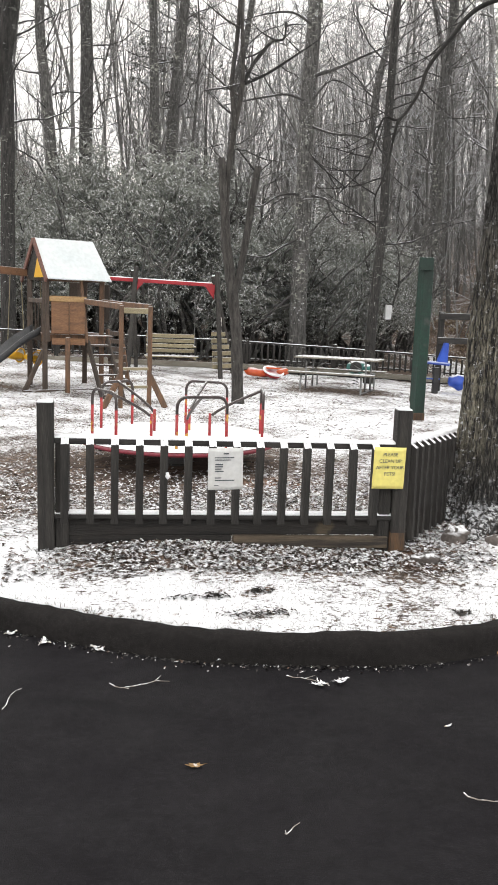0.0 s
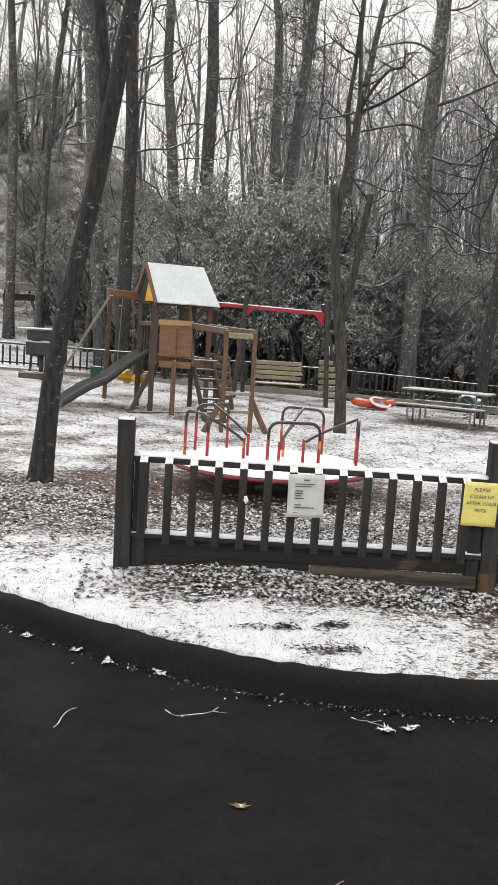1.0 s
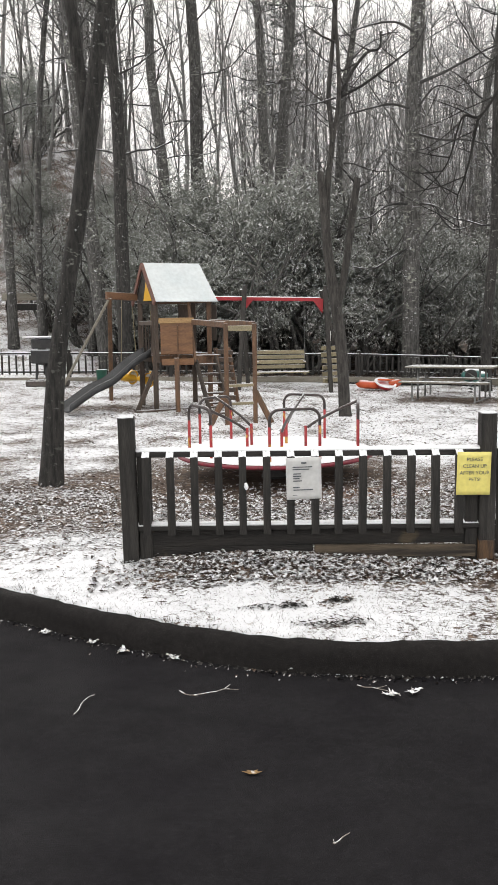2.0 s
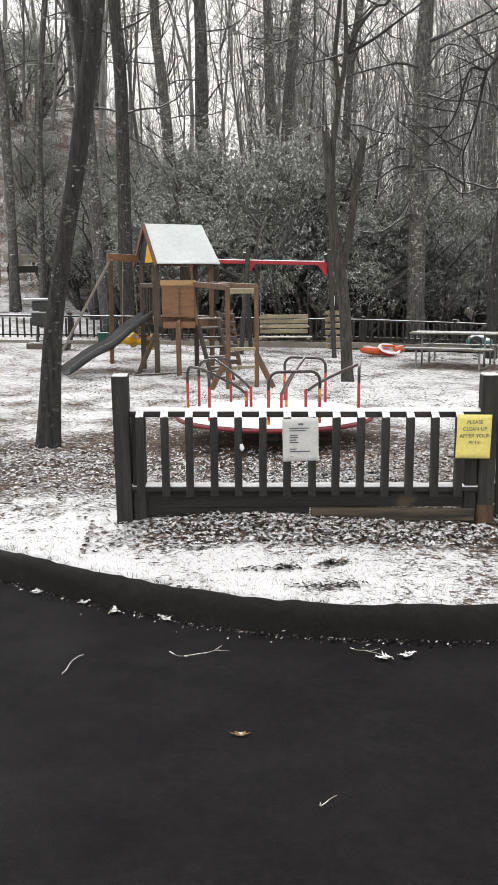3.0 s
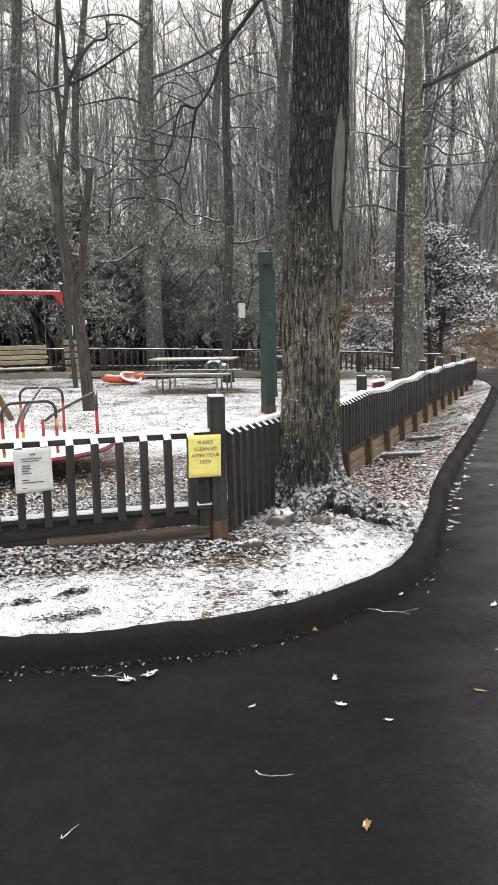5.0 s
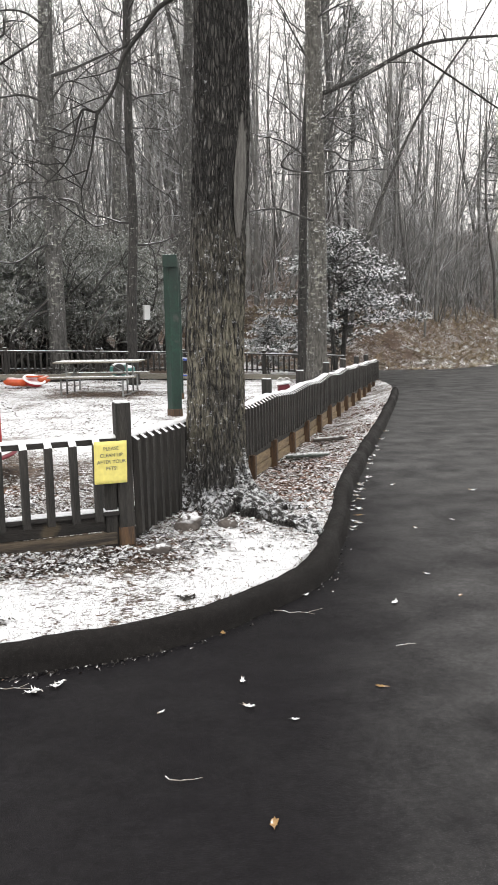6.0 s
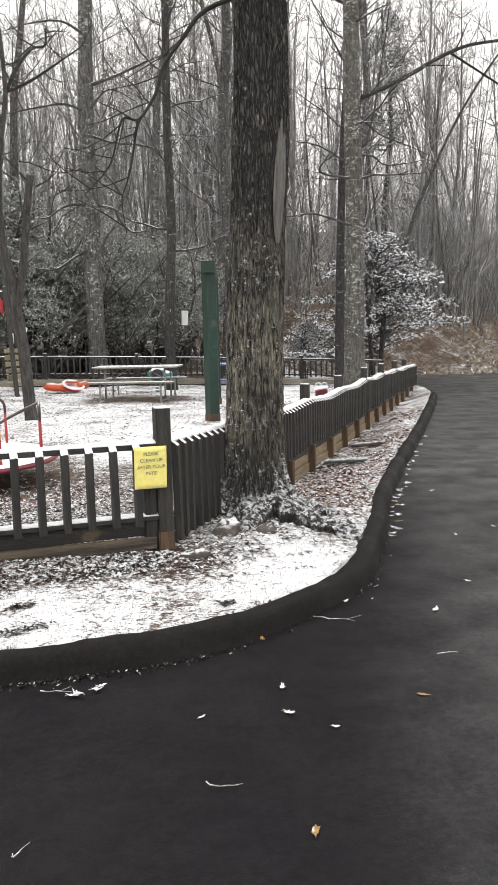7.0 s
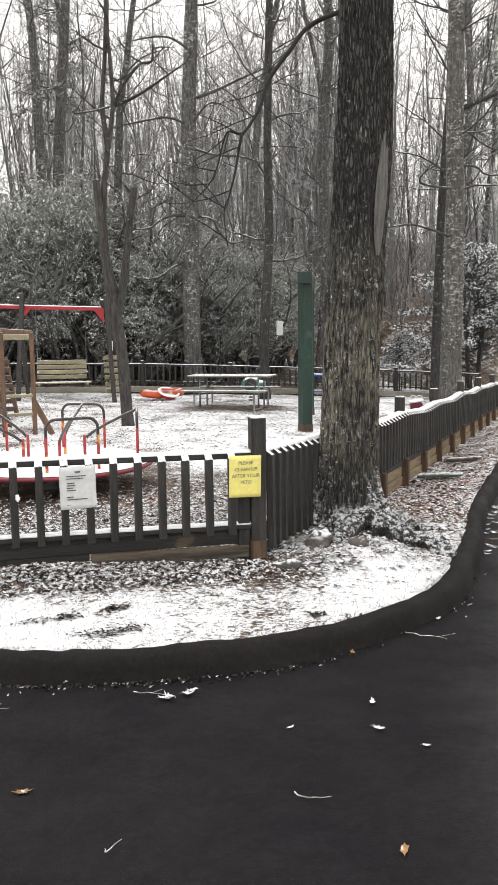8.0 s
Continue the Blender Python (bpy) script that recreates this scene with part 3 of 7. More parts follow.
# foot of the kerb, from the west round the corner and up along the road
KERB = [(-40, 21), (-20, 14.2), (-10, 10.0), (-5, 7.35), (-3, 6.2), (-1.9, 5.54), (-1.14, 5.07), (-0.4, 4.74), (0.2, 4.62), (0.8, 4.58), (1.36, 4.70),
        (1.8, 4.92), (2.23, 5.16), (2.56, 5.46), (2.86, 5.90), (3.36, 6.65), (3.97, 7.65), (5.09, 9.26), (6.92, 11.8), (10.1, 16.33), (11.47, 18.37)]
KERB_LINE = np.array([(p.x, p.y) for p in bend([(x, y, 0) for x, y in KERB], 6)])
PARK_EDGE = np.vstack([KERB_LINE, [(12.3, 19.9), (13.0, 21.6), (12.9, 23.2), (12.2, 26.0), (10.5, 30.0), (8.0, 36.0), (-20.0, 90.0)]])
FAR_EDGE = np.array([(-19.0, 91.0), (8.6, 37.0), (12.5, 31.0), (16.6, 27.7), (18.8, 26.4), (20.4, 26.8), (23.4, 28.7), (30.0, 33.0), (80.0, 62.0)])
P0 = np.array((1.2, 6.0))
ALONG = np.array((math.sin(radians(36.6)), math.cos(radians(36.6))))


def line_distance(px, py, line):
    """Distance from a line of points, signed: positive on its left."""
    best = np.full(px.shape, 1e9)
    sign = np.ones(px.shape)
    for (ax, ay), (bx, by) in zip(line[:-1], line[1:]):
        dx, dy = bx - ax, by - ay
        t = np.clip(((px - ax) * dx + (py - ay) * dy) / (dx * dx + dy * dy), 0, 1)
        ex, ey = px - ax - t * dx, py - ay - t * dy
        d = np.hypot(ex, ey)
        near = d < best
        best = np.where(near, d, best)
        sign = np.where(near, np.where(dx * (py - ay) - dy * (px - ax) >= 0, 1.0, -1.0), sign)
    return best * sign


def road_height(px, py):
    s = px * ALONG[0] + py * ALONG[1]
    return -0.28 - 0.015 * np.clip(s - 8, 0, 40) + 0.0 * px


def bumps(px, py, size, seed):
    """Cheap smooth noise from a few crossing waves."""
    rng = np.random.RandomState(seed)
    out = np.zeros(px.shape)
    for _ in range(9):
        a, f, p = rng.uniform(0, 6.28), rng.uniform(0.6, 1.7) / size, rng.uniform(0, 6.28)
        out = out + np.sin((px * np.cos(a) + py * np.sin(a)) * f * 6.28 + p)
    return out / 9


def fence_side(px, py):
    """Metres along the roadside fence and out from it, towards the road."""
    rx, ry = px - P0[0], py - P0[1]
    return rx * ALONG[0] + ry * ALONG[1], rx * ALONG[1] - ry * ALONG[0]


def near_to(px, py, cx, cy, rx, ry):
    return np.exp(-(((px - cx) / rx) ** 2 + ((py - cy) / ry) ** 2))


def ground_height(px, py):
    px, py = np.asarray(px, float), np.asarray(py, float)
    d = line_distance(px, py, PARK_EDGE)
    bank = line_distance(px, py, FAR_EDGE)
    base = np.interp(py, [4, 5.3, 6, 7, 9, 14, 17, 20.5, 22.5, 25, 32, 45, 70, 120, 200], [-0.13, -0.1, -0.02, -0.06, -0.1, -0.1, -0.06, 0.0, 0.02, 0.12, 0.9, 2.3, 4.4, 6.5, 7.5])
    base = base + 2.5 * smooth_step(27, 50, py) * smooth_step(5, -6, px) + 6.5 * smooth_step(27, 50, py) * smooth_step(-2, -10, px)
    base = base - 0.045 * np.clip(px - 1.5, -12, 10) * smooth_step(12, 22, py) * smooth_step(45, 26, py)
    along, out = fence_side(px, py)
    slope = np.interp(along, [0, 1.0, 2.4, 3.9, 8.0, 20.0], [-0.02, -0.05, -0.13, -0.34, -0.42, -0.62])
    near = np.exp(-(np.clip(-out, 0, 50) / 2.5) ** 2) * smooth_step(-0.5, 1.5, along)
    base = base * (1 - near) + (-0.02 - 0.016 * np.clip(along, 0, 25)) * near
    outer = smooth_step(-0.34, -0.12, out) * smooth_step(0.0, 1.0, along)
    base = base * (1 - outer) + slope * outer
    base = base + 0.9 * smooth_step(-8, -22, px) * smooth_step(14, 34, py)
    base = base + 0.06 * near_to(px, py, -0.4, 5.9, 0.8, 0.25)
    base = base + 0.03 * bumps(px, py, 2.6, 3) + 0.012 * bumps(px, py, 0.6, 4)
    top = road_height(px, py) + 0.125
    w = smooth_step(0.0, 0.9, d)
    park = top * (1 - w) + base * w
    rise = road_height(px, py) + 0.02 + 1.7 * smooth_step(0.3, 6.0, bank) + 0.21 * np.clip(bank - 3, 0, 80) + 0.12 * bumps(px, py, 3.0, 6)
    road = road_height(px, py) - 0.08
    return np.where(d > 0.115, park, np.where(bank > 0, np.maximum(rise, road), road))


def stand(x, y, lift=0.0):
    return (x, y, float(ground_height(np.array([x]), np.array([y]))[0]) + lift)


def snow_cover(px, py):
    d = line_distance(px, py, PARK_EDGE)
    along, out = fence_side(px, py)
    c = np.interp(py, [4.5, 5.2, 5.6, 6.0, 6.6, 8.5, 9.5, 11.0, 13.0, 20.0, 23, 30], [0.60, 0.585, 0.55, 0.49, 0.475, 0.475, 0.495, 0.525, 0.545, 0.545, 0.53, 0.54])
    c = c - 0.15 * near_to(px, py, 0.1, 5.80, 1.35, 0.24)
    c = c + 0.16 * smooth_step(-1.0, -1.35, px) * smooth_step(6.9, 6.2, py)
    c = c + 0.10 * near_to(px, py, -1.05, 5.42, 0.75, 0.32)
    c = c + 0.06 * near_to(px, py, 3.0, 12, 2.6, 5)
    c = c - 0.07 * near_to(px, py, -2.6, 8.6, 1.8, 1.4)
    c = np.where(along > 0.9, np.where(out > 0, 0.50 + 0.1 * smooth_step(0.7, 1.3, out), c), c)
    c = c - 0.06 * near_to(px, py, 2.2, 6.6, 0.8, 0.7) + 0.10 * near_to(px, py, 2.0, 6.2, 0.35, 0.3) + 0.13 * near_to(px, py, 2.1, 5.75, 0.5, 0.35)
    c = c - 0.35 * near_to(px, py, -0.12, 9.4, 1.25, 1.25) - 0.25 * near_to(px, py, 4.0, 18.3, 1.3, 0.7)
    c = c - 0.35 * near_to(px, py, -0.17, 5.27, 0.09, 0.035) - 0.35 * near_to(px, py, 0.12, 5.31, 0.06, 0.035) - 0.22 * near_to(px, py, 0.08, 5.02, 0.16, 0.06)
    c = c - 0.10 * near_to(px, py, -3.2, 16.4, 1.2, 0.5) + 0.05 * bumps(px, py, 1.3, 8)
    c = c - 0.14 * smooth_step(22.3, 23.5, py) * smooth_step(36, 30, py) * smooth_step(-5.5, -3.5, px) * smooth_step(10.5, 8.0, px)
    c = c - 0.09 * smooth_step(28, 33, py) * smooth_step(-3.5, -5.5, px)
    bank = line_distance(px, py, FAR_EDGE)
    c = np.where((bank > 0) & (d < 0), 0.38, c)
    soil = 0.8 * near_to(px, py, 1.32, 5.86, 0.22, 0.1) + 0.6 * near_to(px, py, 0.75, 8.35, 0.35, 0.25) + 0.4 * near_to(px, py, 3.2, 8.2, 1.0, 0.8)
    return c, np.clip(soil, 0, 1)


def steps(*runs):
    out = []
    for a, b, s in runs:
        out.extend(np.arange(a, b, s))
    return np.array(out)


def sheet(name, xs, ys, height, keep=None):
    gx, gy = np.meshgrid(xs, ys)
    gz = height(gx, gy)
    nx, ny = len(xs), len(ys)
    idx = np.arange(nx * ny).reshape(ny, nx)
    quads = np.stack([idx[:-1, :-1], idx[:-1, 1:], idx[1:, 1:], idx[1:, :-1]], -1).reshape(-1, 4)
    if keep is not None:
        k = keep(gx, gy)
        quads = quads[k.reshape(-1)[quads].any(1)]
    me = bpy.data.meshes.new(name)
    me.from_pydata(np.stack([gx, gy, gz], -1).reshape(-1, 3).tolist(), [], quads.tolist())
    me.polygons.foreach_set("use_smooth", [True] * len(me.polygons))
    return me, gx, gy


def store_cover(me, r, g):
    at = me.color_attributes.new("cover", "FLOAT_COLOR", "POINT")
    data = np.ones((len(me.vertices), 4), np.float32)
    data[:, 0], data[:, 1], data[:, 2] = r.reshape(-1), g.reshape(-1), 0
    at.data.foreach_set("color", data.reshape(-1))


XS = steps((-260, -60, 20), (-60, -20, 4), (-20, -5, 0.8), (-5, 13.6, 0.11), (13.6, 40, 0.8), (40, 80, 4), (80, 281, 20))
YS = steps((-200, -20, 20), (-20, 3, 2.0), (3, 20, 0.11), (20, 36, 0.4), (36, 90, 2.0), (90, 331, 20))
me, gx, gy = sheet("ground", XS, YS, ground_height)
store_cover(me, *snow_cover(gx, gy))
me.materials.append(GROUND)
tagged(new("ground", me), "leaf-strewn park ground under a thin broken cover of snow", "ground", kind="structure")

XR = steps((-45, -6, 1.5), (-6, 14, 0.2), (14, 70, 1.0))
YR = steps((-30, -2, 2.0), (-2, 20, 0.2), (20, 46, 0.6))
me, gx, gy = sheet("road", XR, YR, road_height, lambda x, y: (line_distance(x, y, PARK_EDGE) < 0.08) & (line_distance(x, y, FAR_EDGE) < 0.6))
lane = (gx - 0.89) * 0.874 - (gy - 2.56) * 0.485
# lane wear, plus a far term that paints the sky's grazing reflection as paler colour
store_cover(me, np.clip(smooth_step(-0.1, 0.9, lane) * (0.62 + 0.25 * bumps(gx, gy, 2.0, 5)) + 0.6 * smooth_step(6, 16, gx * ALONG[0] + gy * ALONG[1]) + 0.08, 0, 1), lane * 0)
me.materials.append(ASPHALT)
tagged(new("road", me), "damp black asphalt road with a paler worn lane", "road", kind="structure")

# rolled asphalt kerb, swept along its foot line
kerb = Shape()
profile = [(-0.03, -0.06), (0.0, 0.015), (0.012, 0.06), (0.026, 0.105), (0.05, 0.134), (0.08, 0.146), (0.115, 0.146), (0.14, 0.136), (0.155, 0.115), (0.165, -0.06)]
line = [p for p in KERB_LINE if -21 < p[0]]
fine = []
for a, b in zip(line[:-1], line[1:]):
    cuts = max(1, int(np.hypot(*(b - a)) / 0.05))
    fine.extend(a + (b - a) * i / cuts for i in range(cuts))
fine.append(line[-1])
verts, k = [], len(profile)
for i, p in enumerate(fine):
    t = fine[min(i + 1, len(fine) - 1)] - fine[max(i - 1, 0)]
    t = t / np.hypot(*t)
    left = np.array((-t[1], t[0]))
    z = float(road_height(p[0], p[1]))
    for j, (o, h) in enumerate(profile):
        wob = 0.006 * noise.noise(Vector((p[0] * 14, p[1] * 14, j * 1.3))) + 0.010 * noise.noise(Vector((p[0] * 3, p[1] * 3, j * 0.7))) + 0.012 * noise.noise(Vector((p[0] * 0.9, p[1] * 0.9, 5)))
        q = p + left * (o + 1.4 * wob)
        verts.append((q[0], q[1], z + h + (wob if 0 < j < k - 1 else 0)))
faces = [(i * k + j, (i + 1) * k + j, (i + 1) * k + j + 1, i * k + j + 1) for i in range(len(fine) - 1) for j in range(k - 1)]
faces += [tuple((len(fine) - 1) * k + j for j in range(k))]
kerb.add(verts, [f[::-1] for f in faces])
tagged(part("kerb", kerb, KERB_ASPHALT, smooth=True), "rounded black asphalt kerb curving round the corner", "kerb", kind="structure")


# ---- fences ----
def baluster_mesh(length, w=0.05, slant=0.035):
    """A square baluster, top cut on a slant towards the outer side (-y); its top edge is at z = 0."""
    h = w / 2
    s = Shape()
    s.add([(-h, -h, -length), (h, -h, -length), (h, h, -length), (-h, h, -length), (-h, -h, -slant), (h, -h, -slant), (h, h, 0), (-h, h, 0)],
          [(3, 2, 1, 0), (0, 1, 5, 4), (1, 2, 6, 5), (2, 3, 7, 6), (3, 0, 4, 7), (4, 5, 6, 7)])
    me = s.mesh("baluster")
    me.materials.append(DARK_WOOD)
    return me


def post_mesh(w, height, material):
    """A post with a worn, rounded top; its foot is at z = 0."""
    bm = bmesh.new()
    bmesh.ops.create_cube(bm, size=1.0, matrix=Matrix.Translation((0, 0, height / 2 - 0.1)) @ Matrix.Diagonal((w, w, height + 0.2, 1)))
    bmesh.ops.bevel(bm, geom=[e for e in bm.edges], offset=0.012, segments=2, profile=0.5, affect="EDGES")
    for p in bm.verts:
        if p.co.z > height - 0.03:
            p.co.z += 0.008 * noise.noise(p.co * 40) - 0.10 * (p.co.x ** 2 + p.co.y ** 2) / w
    me = bpy.data.meshes.new("post")
    bm.to_mesh(me)
    bm.free()
    me.materials.append(material)
    return me


def placed(name, me, parent, m, label=""):
    ob = new(name, me)
    ob.parent = parent
    ob.matrix_basis = m
    return tagged(ob, label)


def rail_snow(shape, a, b, width, thick):
    """A strip of snow on a rail, uneven along its length."""
    a, b = Vector(a), Vector(b)
    n = max(4, int((b - a).length / 0.06))
    side = (b - a).cross(Vector((0, 0, 1))).normalized()
    verts, prof = [], [(-1, -0.002), (-0.92, 0.6), (-0.4, 1.0), (0.4, 1.0), (0.92, 0.6), (1, -0.002)]
    for i in range(n + 1):
        c = a + (b - a) * i / n
        t = thick * (0.75 + 0.5 * noise.noise(c * 6.0))
        w = width * (0.93 + 0.12 * noise.noise(c * 9.0 + Vector((3, 1, 2))))
        verts.extend(c + side * (w / 2 * u) + Vector((0, 0, t * max(v, 0) + min(v, 0))) for u, v in prof)
    k = len(prof)
    faces = [(i * k + j, (i + 1) * k + j, (i + 1) * k + j + 1, i * k + j + 1) for i in range(n) for j in range(k - 1)]
    faces += [tuple(range(k)), tuple(n * k + j for j in range(k))[::-1]]
    shape.add(verts, faces)


# the fence that faces the road: one section between two posts
fence = thing("picket_fence", (0, 6.0, 0.0), "dark weathered wooden picket fence section with snow on its rails", "fence")
near_post = post_mesh(0.108, 0.985, DARK_WOOD)
placed("post", near_post, fence, pose(-1.222, 0, 0.0, 0.4, -0.4, 2))
right_post = placed("post", near_post, fence, pose(1.2, 0, -0.01, -0.3, 0.2, -1))
part("post_foot", Shape().box((0.112, 0.112, 0.17), pose(0, 0, 0.03, 0, 0, 0), 0.012), ORANGE_WOOD, right_post, "wet orange-brown foot of the post")
placed("post", post_mesh(0.09, 0.75, DARK_WOOD), fence, pose(-1.12, 0.02, 0.0, 0, 0, 0))
placed("post", post_mesh(0.09, 0.74, DARK_WOOD), fence, pose(1.10, 0.02, 0.0, 0, 0, 0))
top_rail = part("top_rail", Shape().beam((-1.17, 0.0, 0.722), (1.15, 0.0, 0.705), 0.075, 0.045), RAIL_WOOD, fence)
bottom_rail = part("bottom_rail", Shape().beam((-1.17, 0.0, 0.215), (1.15, 0.0, 0.20), 0.085, 0.04), RAIL_WOOD, fence)
snow_strip = Shape()
rail_snow(snow_strip, (-1.17, 0.012, 0.744), (1.15, 0.012, 0.727), 0.085, 0.018)
part("snow_strip", snow_strip, SNOW, top_rail, "strip of fresh snow on the rails", True)
snow_strip = Shape()
rail_snow(snow_strip, (-1.17, 0.012, 0.235), (1.15, 0.012, 0.220), 0.075, 0.014)
part("snow_strip", snow_strip, SNOW, bottom_rail, "strip of fresh snow on the rails", True)
bal = baluster_mesh(0.565)
for i in range(14):
    x = -1.10 + 0.1617 * i
    placed("baluster", bal, fence, pose(x, -0.063, 0.742 - 0.0073 * (x + 1.17), random.uniform(-0.4, 0.4), random.uniform(-0.5, 0.5), 0))
part("kick_board", Shape().beam((-1.17, 0.012, 0.135), (1.15, 0.012, 0.135), 0.038, 0.125), KICK_WOOD, fence, "stained kick board under the rail")
part("kick_board", Shape().beam((-1.17, 0.02, 0.03), (0.02, 0.012, 0.02), 0.04, 0.10), KICK_WOOD, fence, "stained kick board under the rail")
part("kick_board", Shape().beam((0.03, -0.012, 0.035), (1.13, -0.02, 0.02), 0.04, 0.085), surface("tan_weathered_board", (0.13, 0.10, 0.068), (0.028, 0.023, 0.019), 2.5, 0.8, 0.5, 26, (0.6, 6, 9)), fence, "paler tan-stained kick board")

# the fence along the road, stepping down with the ground on a low retaining wall of boards
side = thing("roadside_fence", (P0[0], P0[1], 0.0), "dark wooden picket fence on pale retaining boards along the road", "fence", turn=90 - 36.6)
SECTION = 2.42


def fence_top(k):
    return float(np.interp(k * SECTION, [0, 4.1, 7.26, 9.7, 14.0, 19.4], [0.725, 0.575, 0.49, 0.46, 0.34, 0.16]))


long_bal, low_bal = baluster_mesh(0.54), baluster_mesh(0.70)
tall_post = post_mesh(0.11, 1.30, DARK_WOOD)
short_post = post_mesh(0.10, 0.50, ORANGE_WOOD)
rng = random.Random(4)
for k in range(8):
    a, b = k * SECTION, (k + 1) * SECTION
    za, zb = fence_top(k), fence_top(k + 1)
    sag = -0.035 if k > 0 else 0.0
    mid = (za + zb) / 2 + sag + 0.02 * rng.uniform(-1, 1)
    if k:
        placed("post", tall_post, side, pose(a, 0.03, za - 1.10, rng.uniform(-1, 1), rng.uniform(-1, 1), 0))
    placed("retaining_post", short_post, side, pose(a + SECTION / 2, -0.045, mid - 1.06, 0, 0, rng.uniform(-4, 4)), "wet orange-brown retaining post")
    placed("retaining_post", short_post, side, pose(b - 0.02, -0.045, zb - 1.06, 0, 0, rng.uniform(-4, 4)), "wet orange-brown retaining post")
    rail, low, strip, boards = Shape(), Shape(), Shape(), Shape()
    for (xa, ya), (xb, yb) in (((a, za), ((a + b) / 2, mid)), (((a + b) / 2, mid), (b, zb))):
        rail.beam((xa, 0, ya - 0.025), (xb, 0, yb - 0.025), 0.085, 0.045)
        low.beam((xa, 0, ya - 0.52), (xb, 0, yb - 0.52), 0.08, 0.04)
        rail_snow(strip, (xa, 0.012, ya), (xb, 0.012, yb), 0.10, 0.028)
    top_rail = part("top_rail", rail, RAIL_WOOD, side)
    part("bottom_rail", low, RAIL_WOOD, side)
    part("snow_strip", strip, SNOW, top_rail, "strip of fresh snow on the rail", True)
    for r in range(4):
        board = Shape().beam((a, -0.005 + 0.012 * (r % 2), za - 0.60 - 0.12 * r), (b, -0.005 + 0.012 * (r % 2), zb - 0.60 - 0.12 * r), 0.04, 0.112)
        part("retaining_board", board, PALE_WOOD if 0 < r < 3 and k else DARK_WOOD, side, "wet retaining board")
    n = 16
    stick = long_bal if k else low_bal
    for i in range(n):
        u = (i + 0.5) / n
        z = za + (mid - za) * 2 * u if u < 0.5 else mid + (zb - mid) * (2 * u - 1)
        placed("baluster", stick, side, pose(a + u * SECTION, -0.07, z + 0.005, rng.uniform(-0.8, 0.8), rng.uniform(-1, 1), 0))

# the fence at the back of the playground
back = thing("back_fence", (0, 0, 0), "low dark picket fence with a snowy rail before the woods", "fence")
corners = [(-9.5, 20.2), (-7.1, 20.6), (-4.7, 21.0), (-2.3, 21.6), (0.1, 22.1), (2.5, 22.4), (4.9, 22.6), (7.3, 22.7), (9.7, 22.6), (11.9, 21.9)]
thin_bal = baluster_mesh(0.46, 0.042, 0.0)
back_post = post_mesh(0.10, 0.86, DARK_WOOD)
for (xa, ya), (xb, yb) in zip(corners[:-1], corners[1:]):
    ga, gb = stand(xa, ya)[2], stand(xb, yb)[2]
    za, zb = (float(np.interp(q, [-9.5, -5, 3, 9.7, 12], [1.05, 0.95, 0.74, 0.42, 0.30])) for q in (xa, xb))
    placed("post", back_post, back, pose(xa, ya, za - 0.78, 0, 0, 3))
    top_rail = part("top_rail", Shape().beam((xa, ya, za - 0.02), (xb, yb, zb - 0.02), 0.10, 0.04), RAIL_WOOD, back)
    part("bottom_rail", Shape().beam((xa, ya, za - 0.46), (xb, yb, zb - 0.46), 0.07, 0.04), RAIL_WOOD, back)
    strip = Shape()
    rail_snow(strip, (xa, ya, za), (xb, yb, zb), 0.11, 0.012)
    part("snow_strip", strip, SNOW, top_rail, "strip of fresh snow on the rail", True)
    part("kick_board", Shape().beam((xa, ya - 0.05, za - 0.66), (xb, yb - 0.05, zb - 0.66), 0.05, 0.14), TABLE_WOOD, back, "grey edging board at the fence foot")
    part("kick_board", Shape().beam((xa, ya - 0.02, za - 0.85), (xb, yb - 0.02, zb - 0.85), 0.05, 0.22), KICK_WOOD, back, "dark board at the fence foot")
    turn = math.degrees(math.atan2(yb - ya, xb - xa))
    for i in range(15):
        u = (i + 0.5) / 15
        placed("baluster", thin_bal, back, pose(xa + (xb - xa) * u, ya + (yb - ya) * u - 0.06, za + (zb - za) * u - 0.06, 0, rng.uniform(-1, 1), turn))


# ---- notices on the fence ----
def letters(text, size, at, material, parent):
    cu = bpy.data.curves.new("lettering", "FONT")
    cu.body, cu.size, cu.align_x, cu.extrude = text, size, "CENTER", 0.0004
    tmp = new("lettering", cu)
    me = bpy.data.meshes.new_from_object(tmp.evaluated_get(bpy.context.evaluated_depsgraph_get()))
    bpy.data.objects.remove(tmp)
    me.materials.clear()
    me.materials.append(material)
    ob = new("lettering", me)
    ob.parent, ob.matrix_basis = parent, at
    return ob


def card(w, h, m, seed):
    """A slightly cockled laminated sheet standing in the x-z plane, facing -y."""
    nx, nz = 8, 10
    front = [(w * (i / nx - 0.5), -0.002 - 0.006 * noise.noise(Vector((i * 0.35, j * 0.3, seed))), h * (j / nz - 0.5)) for j in range(nz + 1) for i in range(nx + 1)]
    s = Shape()
    c = nx + 1
    n0 = len(front)
    verts = front + [(x, y + 0.0015, z) for x, y, z in front]
    faces = [(j * c + i, j * c + i + 1, (j + 1) * c + i + 1, (j + 1) * c + i) for j in range(nz) for i in range(nx)]
    faces += [tuple(n0 + q for q in f[::-1]) for f in faces]
    ring = [i for i in range(nx + 1)] + [j * c + nx for j in range(1, nz + 1)] + [nz * c + i for i in range(nx - 1, -1, -1)] + [j * c for j in range(nz - 1, 0, -1)]
    faces += [(ring[i], ring[i - 1], n0 + ring[i - 1], n0 + ring[i]) for i in range(len(ring))]
    s.add([m @ Vector(v) for v in verts], faces)
    return s


